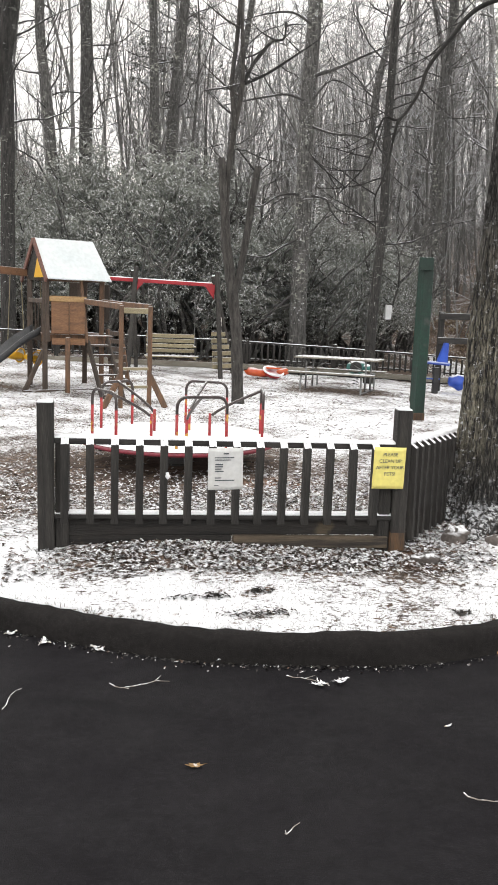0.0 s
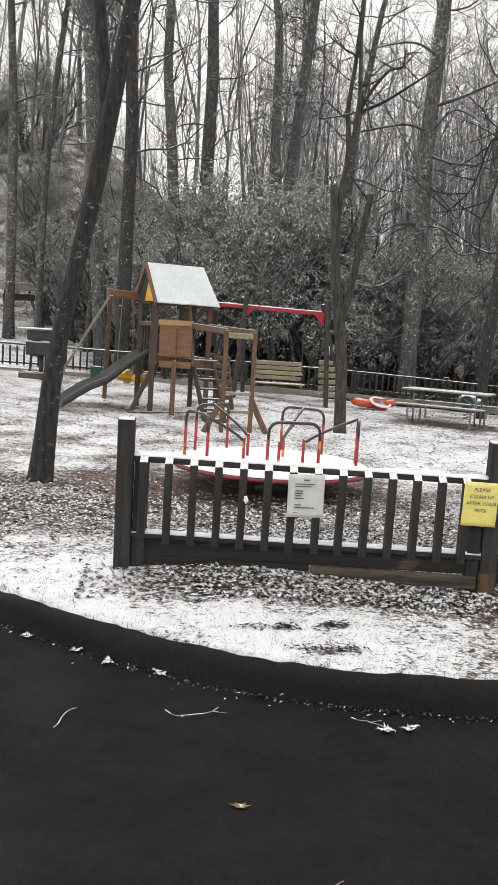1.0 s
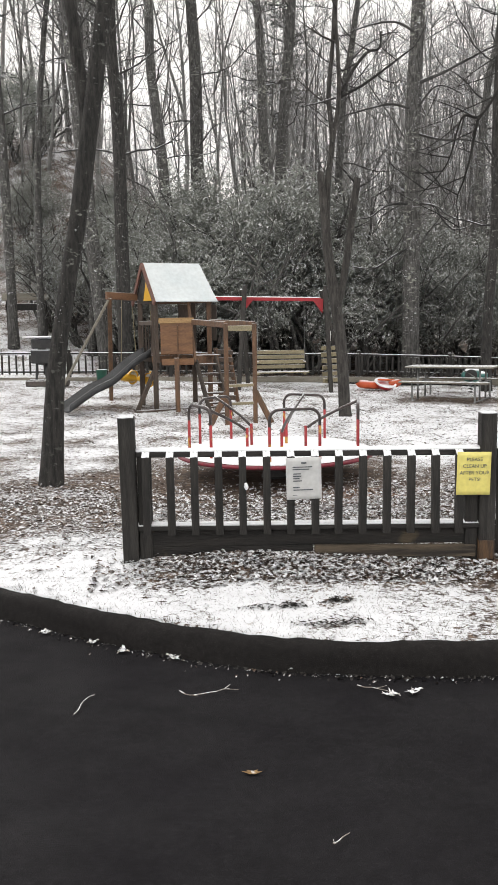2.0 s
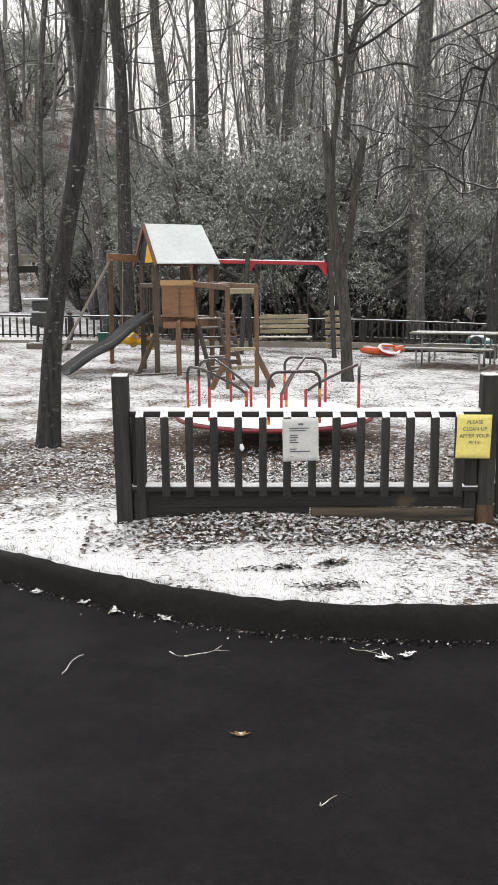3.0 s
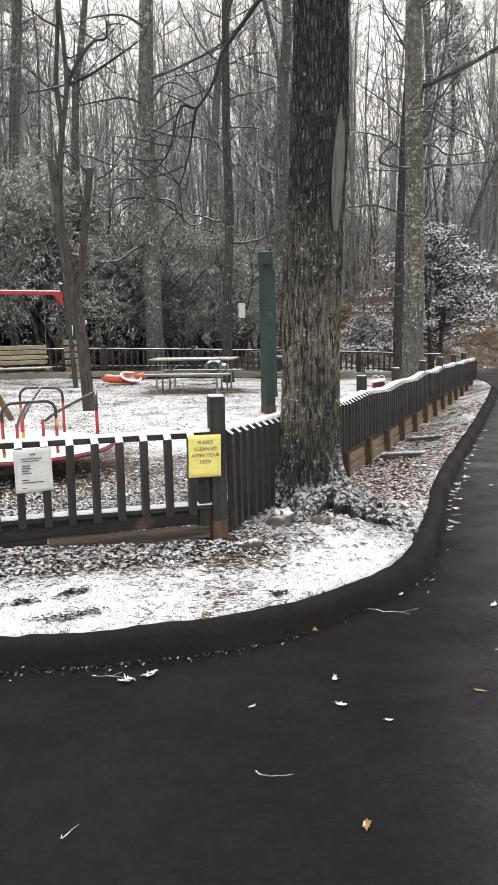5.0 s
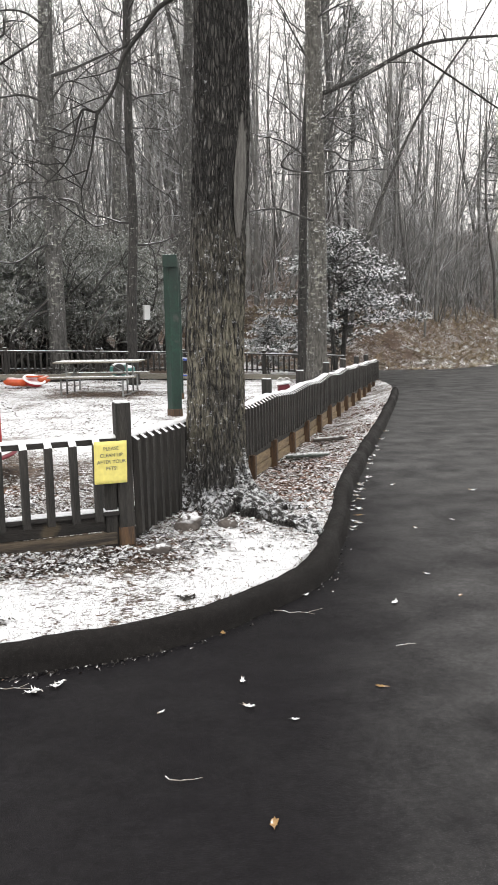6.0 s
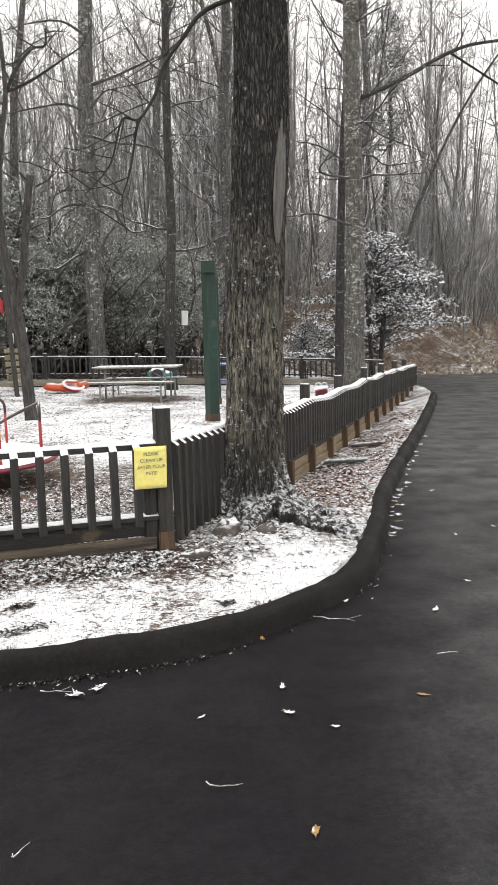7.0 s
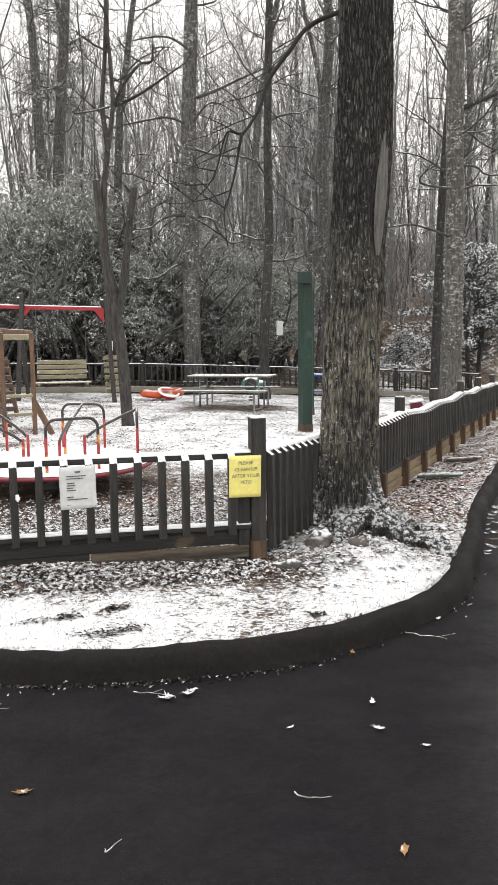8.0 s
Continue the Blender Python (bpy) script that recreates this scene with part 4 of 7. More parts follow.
sign = thing("pet_notice", (1.088, 5.902, 0.567), "yellow laminated notice about pets fixed to the fence", "sign")
part("card", card(0.226, 0.292, pose(0, 0, 0, 1.5, 0.8, 0), 2.0), YELLOW_CARD, sign, smooth=True)
for text, z in (("PLEASE", 0.085), ("CLEAN UP", 0.04), ("AFTER YOUR", -0.005), ("PETS!", -0.05)):
    letters(text, 0.034, pose(0.004, -0.010, z, 90, 0, 0), INK, sign)
notice = thing("rules_notice", (-0.045, 5.902, 0.553), "grey laminated sheet of printed rules fixed to the fence", "sign")
part("card", card(0.236, 0.285, pose(0, 0, 0, 2, -1.2, 2), 5.0), PAPER, notice, smooth=True)
for z, x, w, h in ((0.105, 0.0, 0.035, 0.010), (0.078, -0.01, 0.13, 0.006), (0.062, -0.02, 0.11, 0.006), (0.032, -0.045, 0.05, 0.007), (0.016, -0.045, 0.055, 0.007), (0.0, -0.05, 0.042, 0.007),
                   (-0.016, -0.042, 0.06, 0.007), (-0.06, -0.05, 0.045, 0.007), (-0.076, -0.005, 0.13, 0.007), (-0.112, -0.06, 0.03, 0.004)):
    part("print_bar", Shape().box((w, 0.001, h), pose(x, -0.0105, z, 0, -1.2, 0), 0), INK, notice)
whole("ice_scrap", Shape().lump(pose(-0.43, 5.905, 0.505) @ Matrix.Diagonal((0.015, 0.009, 0.022, 1)), 4, 0.6), SNOW, "small white lump of snow stuck to a baluster", "snow", smooth=True)


# ---- the roundabout ----
merry = thing("merry_go_round", (-0.12, 9.5, stand(-0.12, 9.5)[2]), "round playground merry-go-round under snow with worn red hoops", "merry-go-round")
DECK = 0.215 - merry.location.z
part("deck", Shape().disc((0, 0, DECK - 0.035), 1.04, 0.03, 64), RIM_RED, merry)
snow = Shape()
rows = []
for r, z in ((0.0, 0.022), (0.3, 0.021), (0.6, 0.019), (0.85, 0.018), (1.0, 0.016), (1.035, 0.008), (1.04, -0.006)):
    rows.append([(r * math.cos(2 * math.pi * j / 72), r * math.sin(2 * math.pi * j / 72), DECK + z + (0.006 * noise.noise(Vector((r * 5 * math.cos(j / 11.4), r * 5 * math.sin(j / 11.4), 1))) if 0.1 < r < 1.02 else 0)) for j in range(72)])
snow.add([p for row in rows for p in row], [(i * 72 + j, (i + 1) * 72 + j, (i + 1) * 72 + (j + 1) % 72, i * 72 + (j + 1) % 72) for i in range(6) for j in range(72)])
part("deck_snow", snow, SNOW, merry, "smooth layer of fresh snow", True)
rim = Shape()
rim.tube([(1.05 * math.cos(2 * math.pi * j / 72), 1.05 * math.sin(2 * math.pi * j / 72), DECK - 0.03) for j in range(73)], 0.019, 8, False)
part("rim", rim, RIM_RED, merry, "dull red tubular rim", True)
part("pedestal", Shape().turned([(0.16, -0.02), (0.15, 0.02), (0.07, 0.05), (0.06, DECK - 0.05)]), BLACK, merry, smooth=True)
for k in range(5):
    part("strut", Shape().beam((0.05 * math.cos(k * 1.2566), 0.05 * math.sin(k * 1.2566), DECK - 0.06), (1.02 * math.cos(k * 1.2566), 1.02 * math.sin(k * 1.2566), DECK - 0.05), 0.04, 0.04), BLACK, merry)
for k in range(5):
    az = radians(-79 + 72 * k)
    r, t = Vector((math.cos(az), math.sin(az), 0)), Vector((-math.sin(az), math.cos(az), 0))
    base, H = r * 0.90 + Vector((0, 0, DECK)), 0.525
    for s in (-1, 1):
        leg = Shape()
        leg.tube([base + t * (0.255 * s), base + t * (0.255 * s) + Vector((0, 0, 0.36))], 0.0155, 10)
        part("leg", leg, CHIPPED, merry, "chipped red and yellow painted leg", True)
    pts = [base + t * 0.255 + Vector((0, 0, 0.35))]
    for i in range(6):
        a = radians(90 * i / 5)
        pts.append(base + t * (0.255 - 0.10 * (1 - math.cos(a))) + Vector((0, 0, H - 0.10 + 0.10 * math.sin(a))))
    pts += [base + t * (2 * 0 - (p - base).dot(t)) + Vector((0, 0, (p - base).z)) for p in pts[::-1]]
    part("hoop", Shape().tube(pts, 0.0155, 10), WORN_RAIL, merry, "hoop of worn dark pipe", True)
    inner = r * 0.34 + Vector((0, 0, DECK))
    part("radial_bar", Shape().tube(bend([base + Vector((0, 0, H + 0.005)), base * 0.5 + inner * 0.5 + Vector((0, 0, 0.40)), inner + r * 0.1 + Vector((0, 0, 0.30)), inner + r * 0.02 + Vector((0, 0, 0.24))], 5), 0.015, 10), WORN_RAIL, merry, "sloping bar of worn pipe", True)
    part("leg", Shape().tube([inner, inner + Vector((0, 0, 0.26))], 0.016, 10), CHIPPED, merry, "chipped red and yellow painted leg", True)


# ---- the wooden playset ----
U, V = Vector((0.906, 0.423, 0)), Vector((0.423, -0.906, 0))
ORIGIN = Vector((-2.10, 16.2, 0))
play = thing("playset", (0, 0, 0), "stained wooden playset tower with a pale tarp roof and a slide", "playset")


def P(u, v, z):
    return ORIGIN + U * u + V * v + Vector((0, 0, z))


def foot(u, v):
    p = P(u, v, 0)
    return P(u, v, stand(p.x, p.y)[2] - 0.04)


LEN, WID, FLOOR, EAVE, RIDGE = 1.10, 0.80, 0.97, 2.05, 2.73
for u, v, m in ((0, 0, PLAY_DARK), (LEN, 0, PLAY_WOOD), (0, -WID, PLAY_DARK), (LEN, -WID, PLAY_DARK)):
    f = foot(u, v)
    part("post", Shape().beam(f, P(u, v, EAVE), 0.09, 0.09), m, play)
f = foot(0.30, 0.34)
part("post", Shape().beam(f, P(0.30, 0.34, FLOOR), 0.085, 0.085), PLAY_WOOD, play)
part("brace", Shape().beam(P(-0.02, -0.02, 0.72), foot(-0.42, 0.06), 0.07, 0.07), PLAY_DARK, play)
for v in (0.0, -WID):
    part("floor_beam", Shape().beam(P(-0.06, v, FLOOR - 0.02), P(LEN + 0.06, v, FLOOR - 0.02), 0.045, 0.13), PLAY_WOOD, play)
    part("eave_beam", Shape().beam(P(-0.04, v, EAVE - 0.03), P(LEN + 0.06, v, EAVE - 0.03), 0.045, 0.09), PLAY_WOOD, play)
for u in (0.0, LEN):
    part("floor_beam", Shape().beam(P(u, 0, FLOOR - 0.02), P(u, -WID, FLOOR - 0.02), 0.045, 0.12), PLAY_DARK, play)
    part("eave_beam", Shape().beam(P(u, 0, EAVE - 0.03), P(u, -WID, EAVE - 0.03), 0.045, 0.09), PLAY_DARK, play)
for i in range(8):
    part("floor_plank", Shape().beam(P(0.02 + LEN * i / 8, 0.0, FLOOR + 0.06), P(0.02 + LEN * i / 8, -WID, FLOOR + 0.06), 0.13, 0.025), PLAY_WOOD, play)
# front bay with a plywood panel
panel = part("panel", Shape().beam(P(0.09, 0.075, FLOOR + 0.38), P(0.63, 0.32, FLOOR + 0.38), 0.03, 0.64), PANEL_WOOD, play, "brown plywood panel")
part("batten", Shape().beam(P(0.33, 0.21, FLOOR + 0.09), P(0.62, 0.345, FLOOR + 0.09), 0.02, 0.05), PANEL_WOOD, panel)
part("batten", Shape().beam(P(0.36, 0.225, FLOOR + 0.29), P(0.38, 0.235, FLOOR + 0.29), 0.02, 0.62), PLAY_WOOD, panel)
part("panel_rail", Shape().beam(P(0.06, 0.07, FLOOR + 0.68), P(0.655, 0.33, FLOOR + 0.68), 0.05, 0.10), surface("yellow_pine_rail", (0.34, 0.22, 0.10), (0.26, 0.16, 0.07), 3, 0.65, 0.3, 26, (1, 6, 6)), panel, "yellowish pine rail")
part("bay_post", Shape().beam(P(0.665, 0.345, FLOOR - 0.10), P(0.64, 0.1, EAVE), 0.05, 0.05), PLAY_WOOD, play)
part("bay_post", Shape().beam(P(0.02, 0.08, FLOOR - 0.10), P(0.02, 0.04, EAVE), 0.07, 0.05), PLAY_DARK, play)
part("bay_board", Shape().beam(P(0.10, 0.08, FLOOR - 0.08), P(0.64, 0.335, FLOOR - 0.08), 0.04, 0.12), PANEL_WOOD, play)
part("ledge", Shape().box((0.50, 0.40, 0.03), Matrix.Translation(P(0.95, 0.1, FLOOR + 0.02)) @ pose(0, 0, 0, 0, 0, 25)), PLAY_WOOD, play, "snow-covered wooden ledge")
part("side_board", Shape().beam(P(0.70, 0.36, FLOOR - 0.05), P(LEN + 0.02, 0.12, FLOOR - 0.05), 0.04, 0.17), PLAY_WOOD, play)
for i in range(4):
    part("gable_rail", Shape().beam(P(-0.02, -0.12 - 0.16 * i, FLOOR + 0.05), P(-0.02, -0.12 - 0.16 * i, FLOOR + 0.62), 0.07, 0.02), PLAY_DARK, play)
part("gable_top_rail", Shape().beam(P(-0.02, 0, FLOOR + 0.64), P(-0.02, -WID, FLOOR + 0.64), 0.05, 0.08), PLAY_DARK, play)
part("back_panel", Shape().beam(P(0.78, -WID, FLOOR + 0.5), P(LEN, -WID, FLOOR + 0.5), 0.03, 1.0), PLAY_DARK, play, "dark back boarding")
part("side_panel", Shape().beam((-1.165, 16.92, 1.60), (-0.965, 16.86, 1.60), 0.035, 0.68), DARK_SIDE, play, "dark board beside the tower opening")
# tarp roof: two slopes that sag a little, over a ridge beam, with a gable filled dark
roof = Shape()
nu, nv = 14, 9
half = WID / 2 + 0.26
for sgn in (1, -1):
    grid = []
    for j in range(nv + 1):
        w = j / nv
        for i in range(nu + 1):
            u = -0.06 + (LEN + 0.04) * i / nu
            sag = -0.05 * math.sin(math.pi * w) * (0.55 + 0.45 * math.cos(2 * math.pi * (i / nu - 0.5) * 1.0)) + 0.012 * noise.noise(Vector((u * 4, w * 3, sgn)))
            pull = 0.10 * w * (i / nu) ** 2
            grid.append(P(u + pull, -WID / 2 + sgn * half * w, RIDGE + (EAVE - 0.05 - RIDGE) * w + sag))
    c = nu + 1
    faces = [(j * c + i, j * c + i + 1, (j + 1) * c + i + 1, (j + 1) * c + i) for j in range(nv) for i in range(nu)]
    lower = [p - Vector((0, 0, 0.012)) for p in grid]
    roof.add(grid, [f[::-1] for f in faces] if sgn > 0 else faces)
    roof.add(lower, faces if sgn > 0 else [f[::-1] for f in faces])
part("roof_tarp", roof, TARP, play, "pale grey tarp roof dusted with snow", True)
for sgn in (1, -1):
    part("rafter", Shape().beam(P(-0.07, -WID / 2, RIDGE - 0.03), P(-0.07, -WID / 2 + sgn * half, EAVE - 0.09), 0.04, 0.09), surface("red_brown_rafter", (0.16, 0.07, 0.05), (0.10, 0.05, 0.04), 3, 0.7, 0.3, 26), play, "red-brown barge rafter")
def gable_board(name, u, v0, v1, v2, z0, z1, mat, label, holder):
    pts = [P(u + d, v, z) for d in (0.0, 0.03) for v, z in ((v0, z0), (v1, z0), (v2, z1))]
    return part(name, Shape().add(pts, [(0, 1, 2), (5, 4, 3), (0, 3, 4, 1), (1, 4, 5, 2), (2, 5, 3, 0)]), mat, holder, label)


# dark sheet added across the gable in place of the shade under the tarp
gable = gable_board("gable", -0.035, -WID / 2 + 0.60, -WID / 2 - 0.60, -WID / 2, EAVE - 0.05, RIDGE - 0.06, DARK_WOOD, "dark boarded gable", play)
gable_board("gable_panel", -0.068, -WID / 2 + 0.50, -WID / 2 + 0.02, -WID / 2 + 0.22, EAVE - 0.03, RIDGE - 0.30, YELLOW, "yellow gable panel", gable)
# slide: a wavy plastic chute
chute, S0, S1 = Shape(), Vector((-2.26, 16.50, FLOOR + 0.08)), Vector((-3.67, 15.55, 0.06))
dirn = Vector((S1.x - S0.x, S1.y - S0.y, 0)).normalized()
lat = Vector((-dirn.y, dirn.x, 0))
cross = [(-0.22, 0.11), (-0.195, 0.12), (-0.17, 0.02), (-0.10, 0.0), (0.10, 0.0), (0.17, 0.02), (0.195, 0.12), (0.22, 0.11), (0.20, -0.02), (0.12, -0.04), (-0.12, -0.04), (-0.20, -0.02)]
rows = []
for i in range(25):
    s = i / 24
    z = S0.z + (S1.z - S0.z) * s + 0.05 * math.sin(2 * math.pi * s * 1.5 + 0.3) * (1 - abs(2 * s - 1)) + 0.10 * max(0, s - 0.8)
    c = Vector((S0.x + (S1.x - S0.x) * s, S0.y + (S1.y - S0.y) * s, z))
    rows.extend(c + lat * a + Vector((0, 0, b)) for a, b in cross)
k = len(cross)
chute.add(rows, [(i * k + j, i * k + (j + 1) % k, (i + 1) * k + (j + 1) % k, (i + 1) * k + j) for i in range(24) for j in range(k)] + [tuple(range(k))[::-1], tuple(24 * k + j for j in range(k))])
part("slide", chute, SLIDE, play, "wavy dark grey plastic slide", True)
# climbing frame that comes forward from the tower
M0, R0 = Vector((-0.74, 14.4, 0)), Vector((-0.27, 14.55, 0))
for p, q, m in ((M0, P(0.62, 0.36, 1.62), PLAY_WOOD), (R0, P(LEN, 0.02, 1.62), PLAY_WOOD)):
    g = stand(p.x, p.y)[2]
    part("frame_post", Shape().beam((p.x, p.y, g - 0.04), (p.x, p.y, 1.58), 0.075, 0.075), m, play)
    part("frame_beam", Shape().beam((p.x, p.y, 1.56), q, 0.045, 0.10), PLAY_WOOD, play, "snow-topped frame beam")
for z in (0.56, 0.26):
    part("rung", Shape().beam((M0.x, M0.y, z), (R0.x, R0.y, z), 0.06, 0.05), SLAT_WOOD, play, "pale snow-topped rung")
part("rung", Shape().beam((M0.x, M0.y, 1.50), (R0.x, R0.y, 1.50), 0.04, 0.09), SLAT_WOOD, play, "pale rung")
part("brace", Shape().beam((M0.x, M0.y, 0.46), (M0.x - 0.28, M0.y - 0.15, stand(M0.x, M0.y)[2]), 0.05, 0.09), PLAY_WOOD, play)
part("brace", Shape().beam((R0.x, R0.y, 0.46), (R0.x + 0.27, R0.y - 0.1, stand(R0.x, R0.y)[2]), 0.05, 0.09), PLAY_WOOD, play)
# ladder under the ledge and a slatted climbing wall
LTOP, LFOOT = Vector((-1.36, 16.28, 0.95)), Vector((-1.03, 15.35, -0.12))
LSIDE = Vector((0.36, 0.10, 0))
for off in (0, 1):
    part("ladder_side", Shape().beam(LTOP + LSIDE * off, LFOOT + LSIDE * off, 0.035, 0.15), DARK_SIDE, play)
for i in range(6):
    c = LTOP + (LFOOT - LTOP) * ((i + 0.7) / 6.4)
    part("ladder_tread", Shape().beam(c, c + LSIDE, 0.13, 0.035), PLAY_DARK, play, "snow-topped dark tread")
for off in (0.0, 0.34):
    part("climb_side", Shape().beam(P(1.24 + off * 0.9, -0.05 - off * 0.25, FLOOR + 0.15), P(1.30 + off * 1.1, 0.10 - off * 0.25, 0.0), 0.045, 0.08), PLAY_WOOD, play)
for i in range(7):
    z = FLOOR + 0.08 - 0.145 * i
    part("climb_slat", Shape().beam(P(1.22, -0.02 + 0.02 * i, z), P(1.62, -0.10 + 0.02 * i, z - 0.03), 0.03, 0.09), PLAY_DARK, play, "snow-edged climbing slat")
# swing beam on the slide side, with its leaning legs
SB0, SB1 = P(0.2, -WID - 0.1, 2.10), P(-0.66, -WID - 0.0, 2.14)
part("swing_beam", Shape().beam(SB0, SB1, 0.09, 0.14), BEAM_WOOD, play, "orange-brown swing beam")
part("swing_leg", Shape().beam(SB1 + Vector((0.06, 0, -0.05)), Vector((SB1.x - 1.05, SB1.y - 0.5, stand(SB1.x - 0.9, SB1.y)[2] - 0.03)), 0.045, 0.045), TABLE_WOOD, play, "dark leaning swing leg")
part("swing_leg", Shape().beam(SB1 + Vector((0.06, 0, -0.05)), Vector((SB1.x - 0.12, SB1.y + 0.9, stand(SB1.x, SB1.y + 0.9)[2] - 0.03)), 0.08, 0.08), PLAY_WOOD, play)
part("ground_board", Shape().beam(P(-0.45, 0.15, -0.02), P(LEN + 0.1, 0.05, -0.03), 0.06, 0.08), PLAY_DARK, play)


def bucket_swing(x, y, z, turn, label):
    """A moulded bucket seat with a tilted open front on two ropes from the swing beam."""
    t = thing("bucket_swing", (x, y, z), label, "swing", group="bucket swings on the playset", turn=turn)
    part("seat", Shape().lump(pose(-0.06, 0.03, 0, 0, 8, 0) @ Matrix.Diagonal((0.25, 0.15, 0.085, 1)), 4, 0.3, 10, 16), YELLOW, t, "", True)
    bucket = part("bucket", Shape().turned([(0.03, 0.16), (0.08, 0.14), (0.115, 0.05), (0.125, 0.0), (0.112, 0.0), (0.10, 0.05), (0.06, 0.11), (0.02, 0.12)], pose(0.07, -0.06, -0.01, 108, 0, 18) @ Matrix.Diagonal((0.85, 1.2, -1, 1)), 18), YELLOW, t, "", True)
    part("lining", Shape().turned([(0.02, 0.105), (0.06, 0.098), (0.097, 0.045), (0.10, 0.02), (0.085, 0.03), (0.05, 0.085), (0.02, 0.09)], pose(0.07, -0.065, -0.01, 108, 0, 18) @ Matrix.Diagonal((0.85, 1.2, -1, 1)), 18), WHITE, bucket, "white plastic lining", True)
    part("backrest", Shape().box((0.14, 0.03, 0.13), pose(0.0, 0.10, 0.10, -12), 0.012), YELLOW, t)
    for g in (-1, 1):
        part("rope", Shape().tube([(0.16 * g, 0, 0.04), (0.10 * g, 0, 2.06 - z)], 0.008, 6), SLAT_WOOD, t)
    return t


bucket_swing(-2.72, 17.15, 0.57, 12, "yellow plastic bucket swing with white lining behind the slide")
bucket_swing(-2.34, 17.05, 0.52, -35, "tilted yellow plastic bucket swing beside the tower posts")


# ---- the red-beamed swing set with its bench ----
BX0, BX1, BY = Vector((-1.75, 20.6, 2.18)), Vector((1.37, 20.55, 2.10)), 20.55
swing = thing("swing_set", (0, 0, 0), "swing set with a red steel beam and dark timber legs", "swing set")
beam = part("beam", Shape().beam(BX0, BX1, 0.08, 0.085), RED, swing, "red painted steel beam")
strip = Shape()
rail_snow(strip, BX0 + Vector((0.03, 0, 0.042)), BX1 + Vector((-0.03, 0, 0.042)), 0.075, 0.022)
part("snow_strip", strip, SNOW, beam, "strip of fresh snow on the beam", True)
for x, lean in ((-0.47, 0.15), (1.40, -0.15)):
    zb = BX0.z + (BX1.z - BX0.z) * (x - BX0.x) / (BX1.x - BX0.x)
    part("bracket", Shape().add([(x + 0.02, BY - 0.05, zb + 0.02), (x - 0.22 if x > 0 else x + 0.26, BY - 0.05, zb - 0.02), (x, BY - 0.05, zb - 0.32), (x + 0.02, BY + 0.05, zb + 0.02), (x - 0.22 if x > 0 else x + 0.26, BY + 0.05, zb - 0.02), (x, BY + 0.05, zb - 0.32)],
                                [(0, 1, 2), (5, 4, 3), (0, 3, 4, 1), (1, 4, 5, 2), (2, 5, 3, 0)]), RED, swing)
    part("leg", Shape().beam((x + 0.06, BY - 0.05, zb + 0.30), (x - lean * 0.8, BY - 0.85, stand(x, BY - 0.85)[2] - 0.03), 0.09, 0.11), LEG_DARK, swing, "dark timber leg with a snowy tip")
    part("leg", Shape().beam((x - 0.02, BY + 0.05, zb + 0.22), (x + (0.1 if x < 0 else 0.62), BY + 0.75, stand(x, BY + 0.75)[2] - 0.03), 0.09, 0.09), LEG_DARK, swing)
for i in range(6):
    z = 0.25 + 0.145 * i
    wide = 0.92 - 0.075 * i
    part("slat", Shape().beam((1.34, BY - 0.78 + 0.10 * i, z), (1.34 + wide * 0.62, BY - 0.2, z), 0.03, 0.10), SLAT_WOOD, swing, "pale treated slat between the legs")
part("cup", Shape().turned([(0.05, 0.0), (0.06, 0.02), (0.06, 0.22), (0.05, 0.24)], pose(1.52, BY - 0.2, 1.13), 12), WHITE, swing, "white plastic cylinder on the top slat", True)
bench = thing("swing_bench", (0.42, BY, 0.42), "pale slatted wooden bench hanging from the swing beam", "bench")
for i in range(4):
    part("back_slat", Shape().beam((-0.57, 0.16 + 0.02 * i, 0.12 + 0.115 * i), (0.57, 0.16 + 0.02 * i, 0.12 + 0.115 * i), 0.025, 0.09), SLAT_WOOD, bench)
for i in range(4):
    part("seat_slat", Shape().beam((-0.62, 0.10 - 0.11 * i, 0.0), (0.64, 0.10 - 0.11 * i, 0.0), 0.09, 0.03), SLAT_WOOD, bench, "snow-covered seat slat")
for s in (-0.55, 0.55):
    part("arm", Shape().beam((s, 0.14, 0.24), (s, -0.28, 0.24), 0.05, 0.03), SLAT_WOOD, bench)
    part("side_frame", Shape().beam((s, 0.2, -0.03), (s, -0.28, -0.03), 0.05, 0.05), SLAT_WOOD, bench)
    part("chain", Shape().tube([(s, -0.05, 0.22), (s, 0.0, 1.74)], 0.006, 5), STEEL, bench)

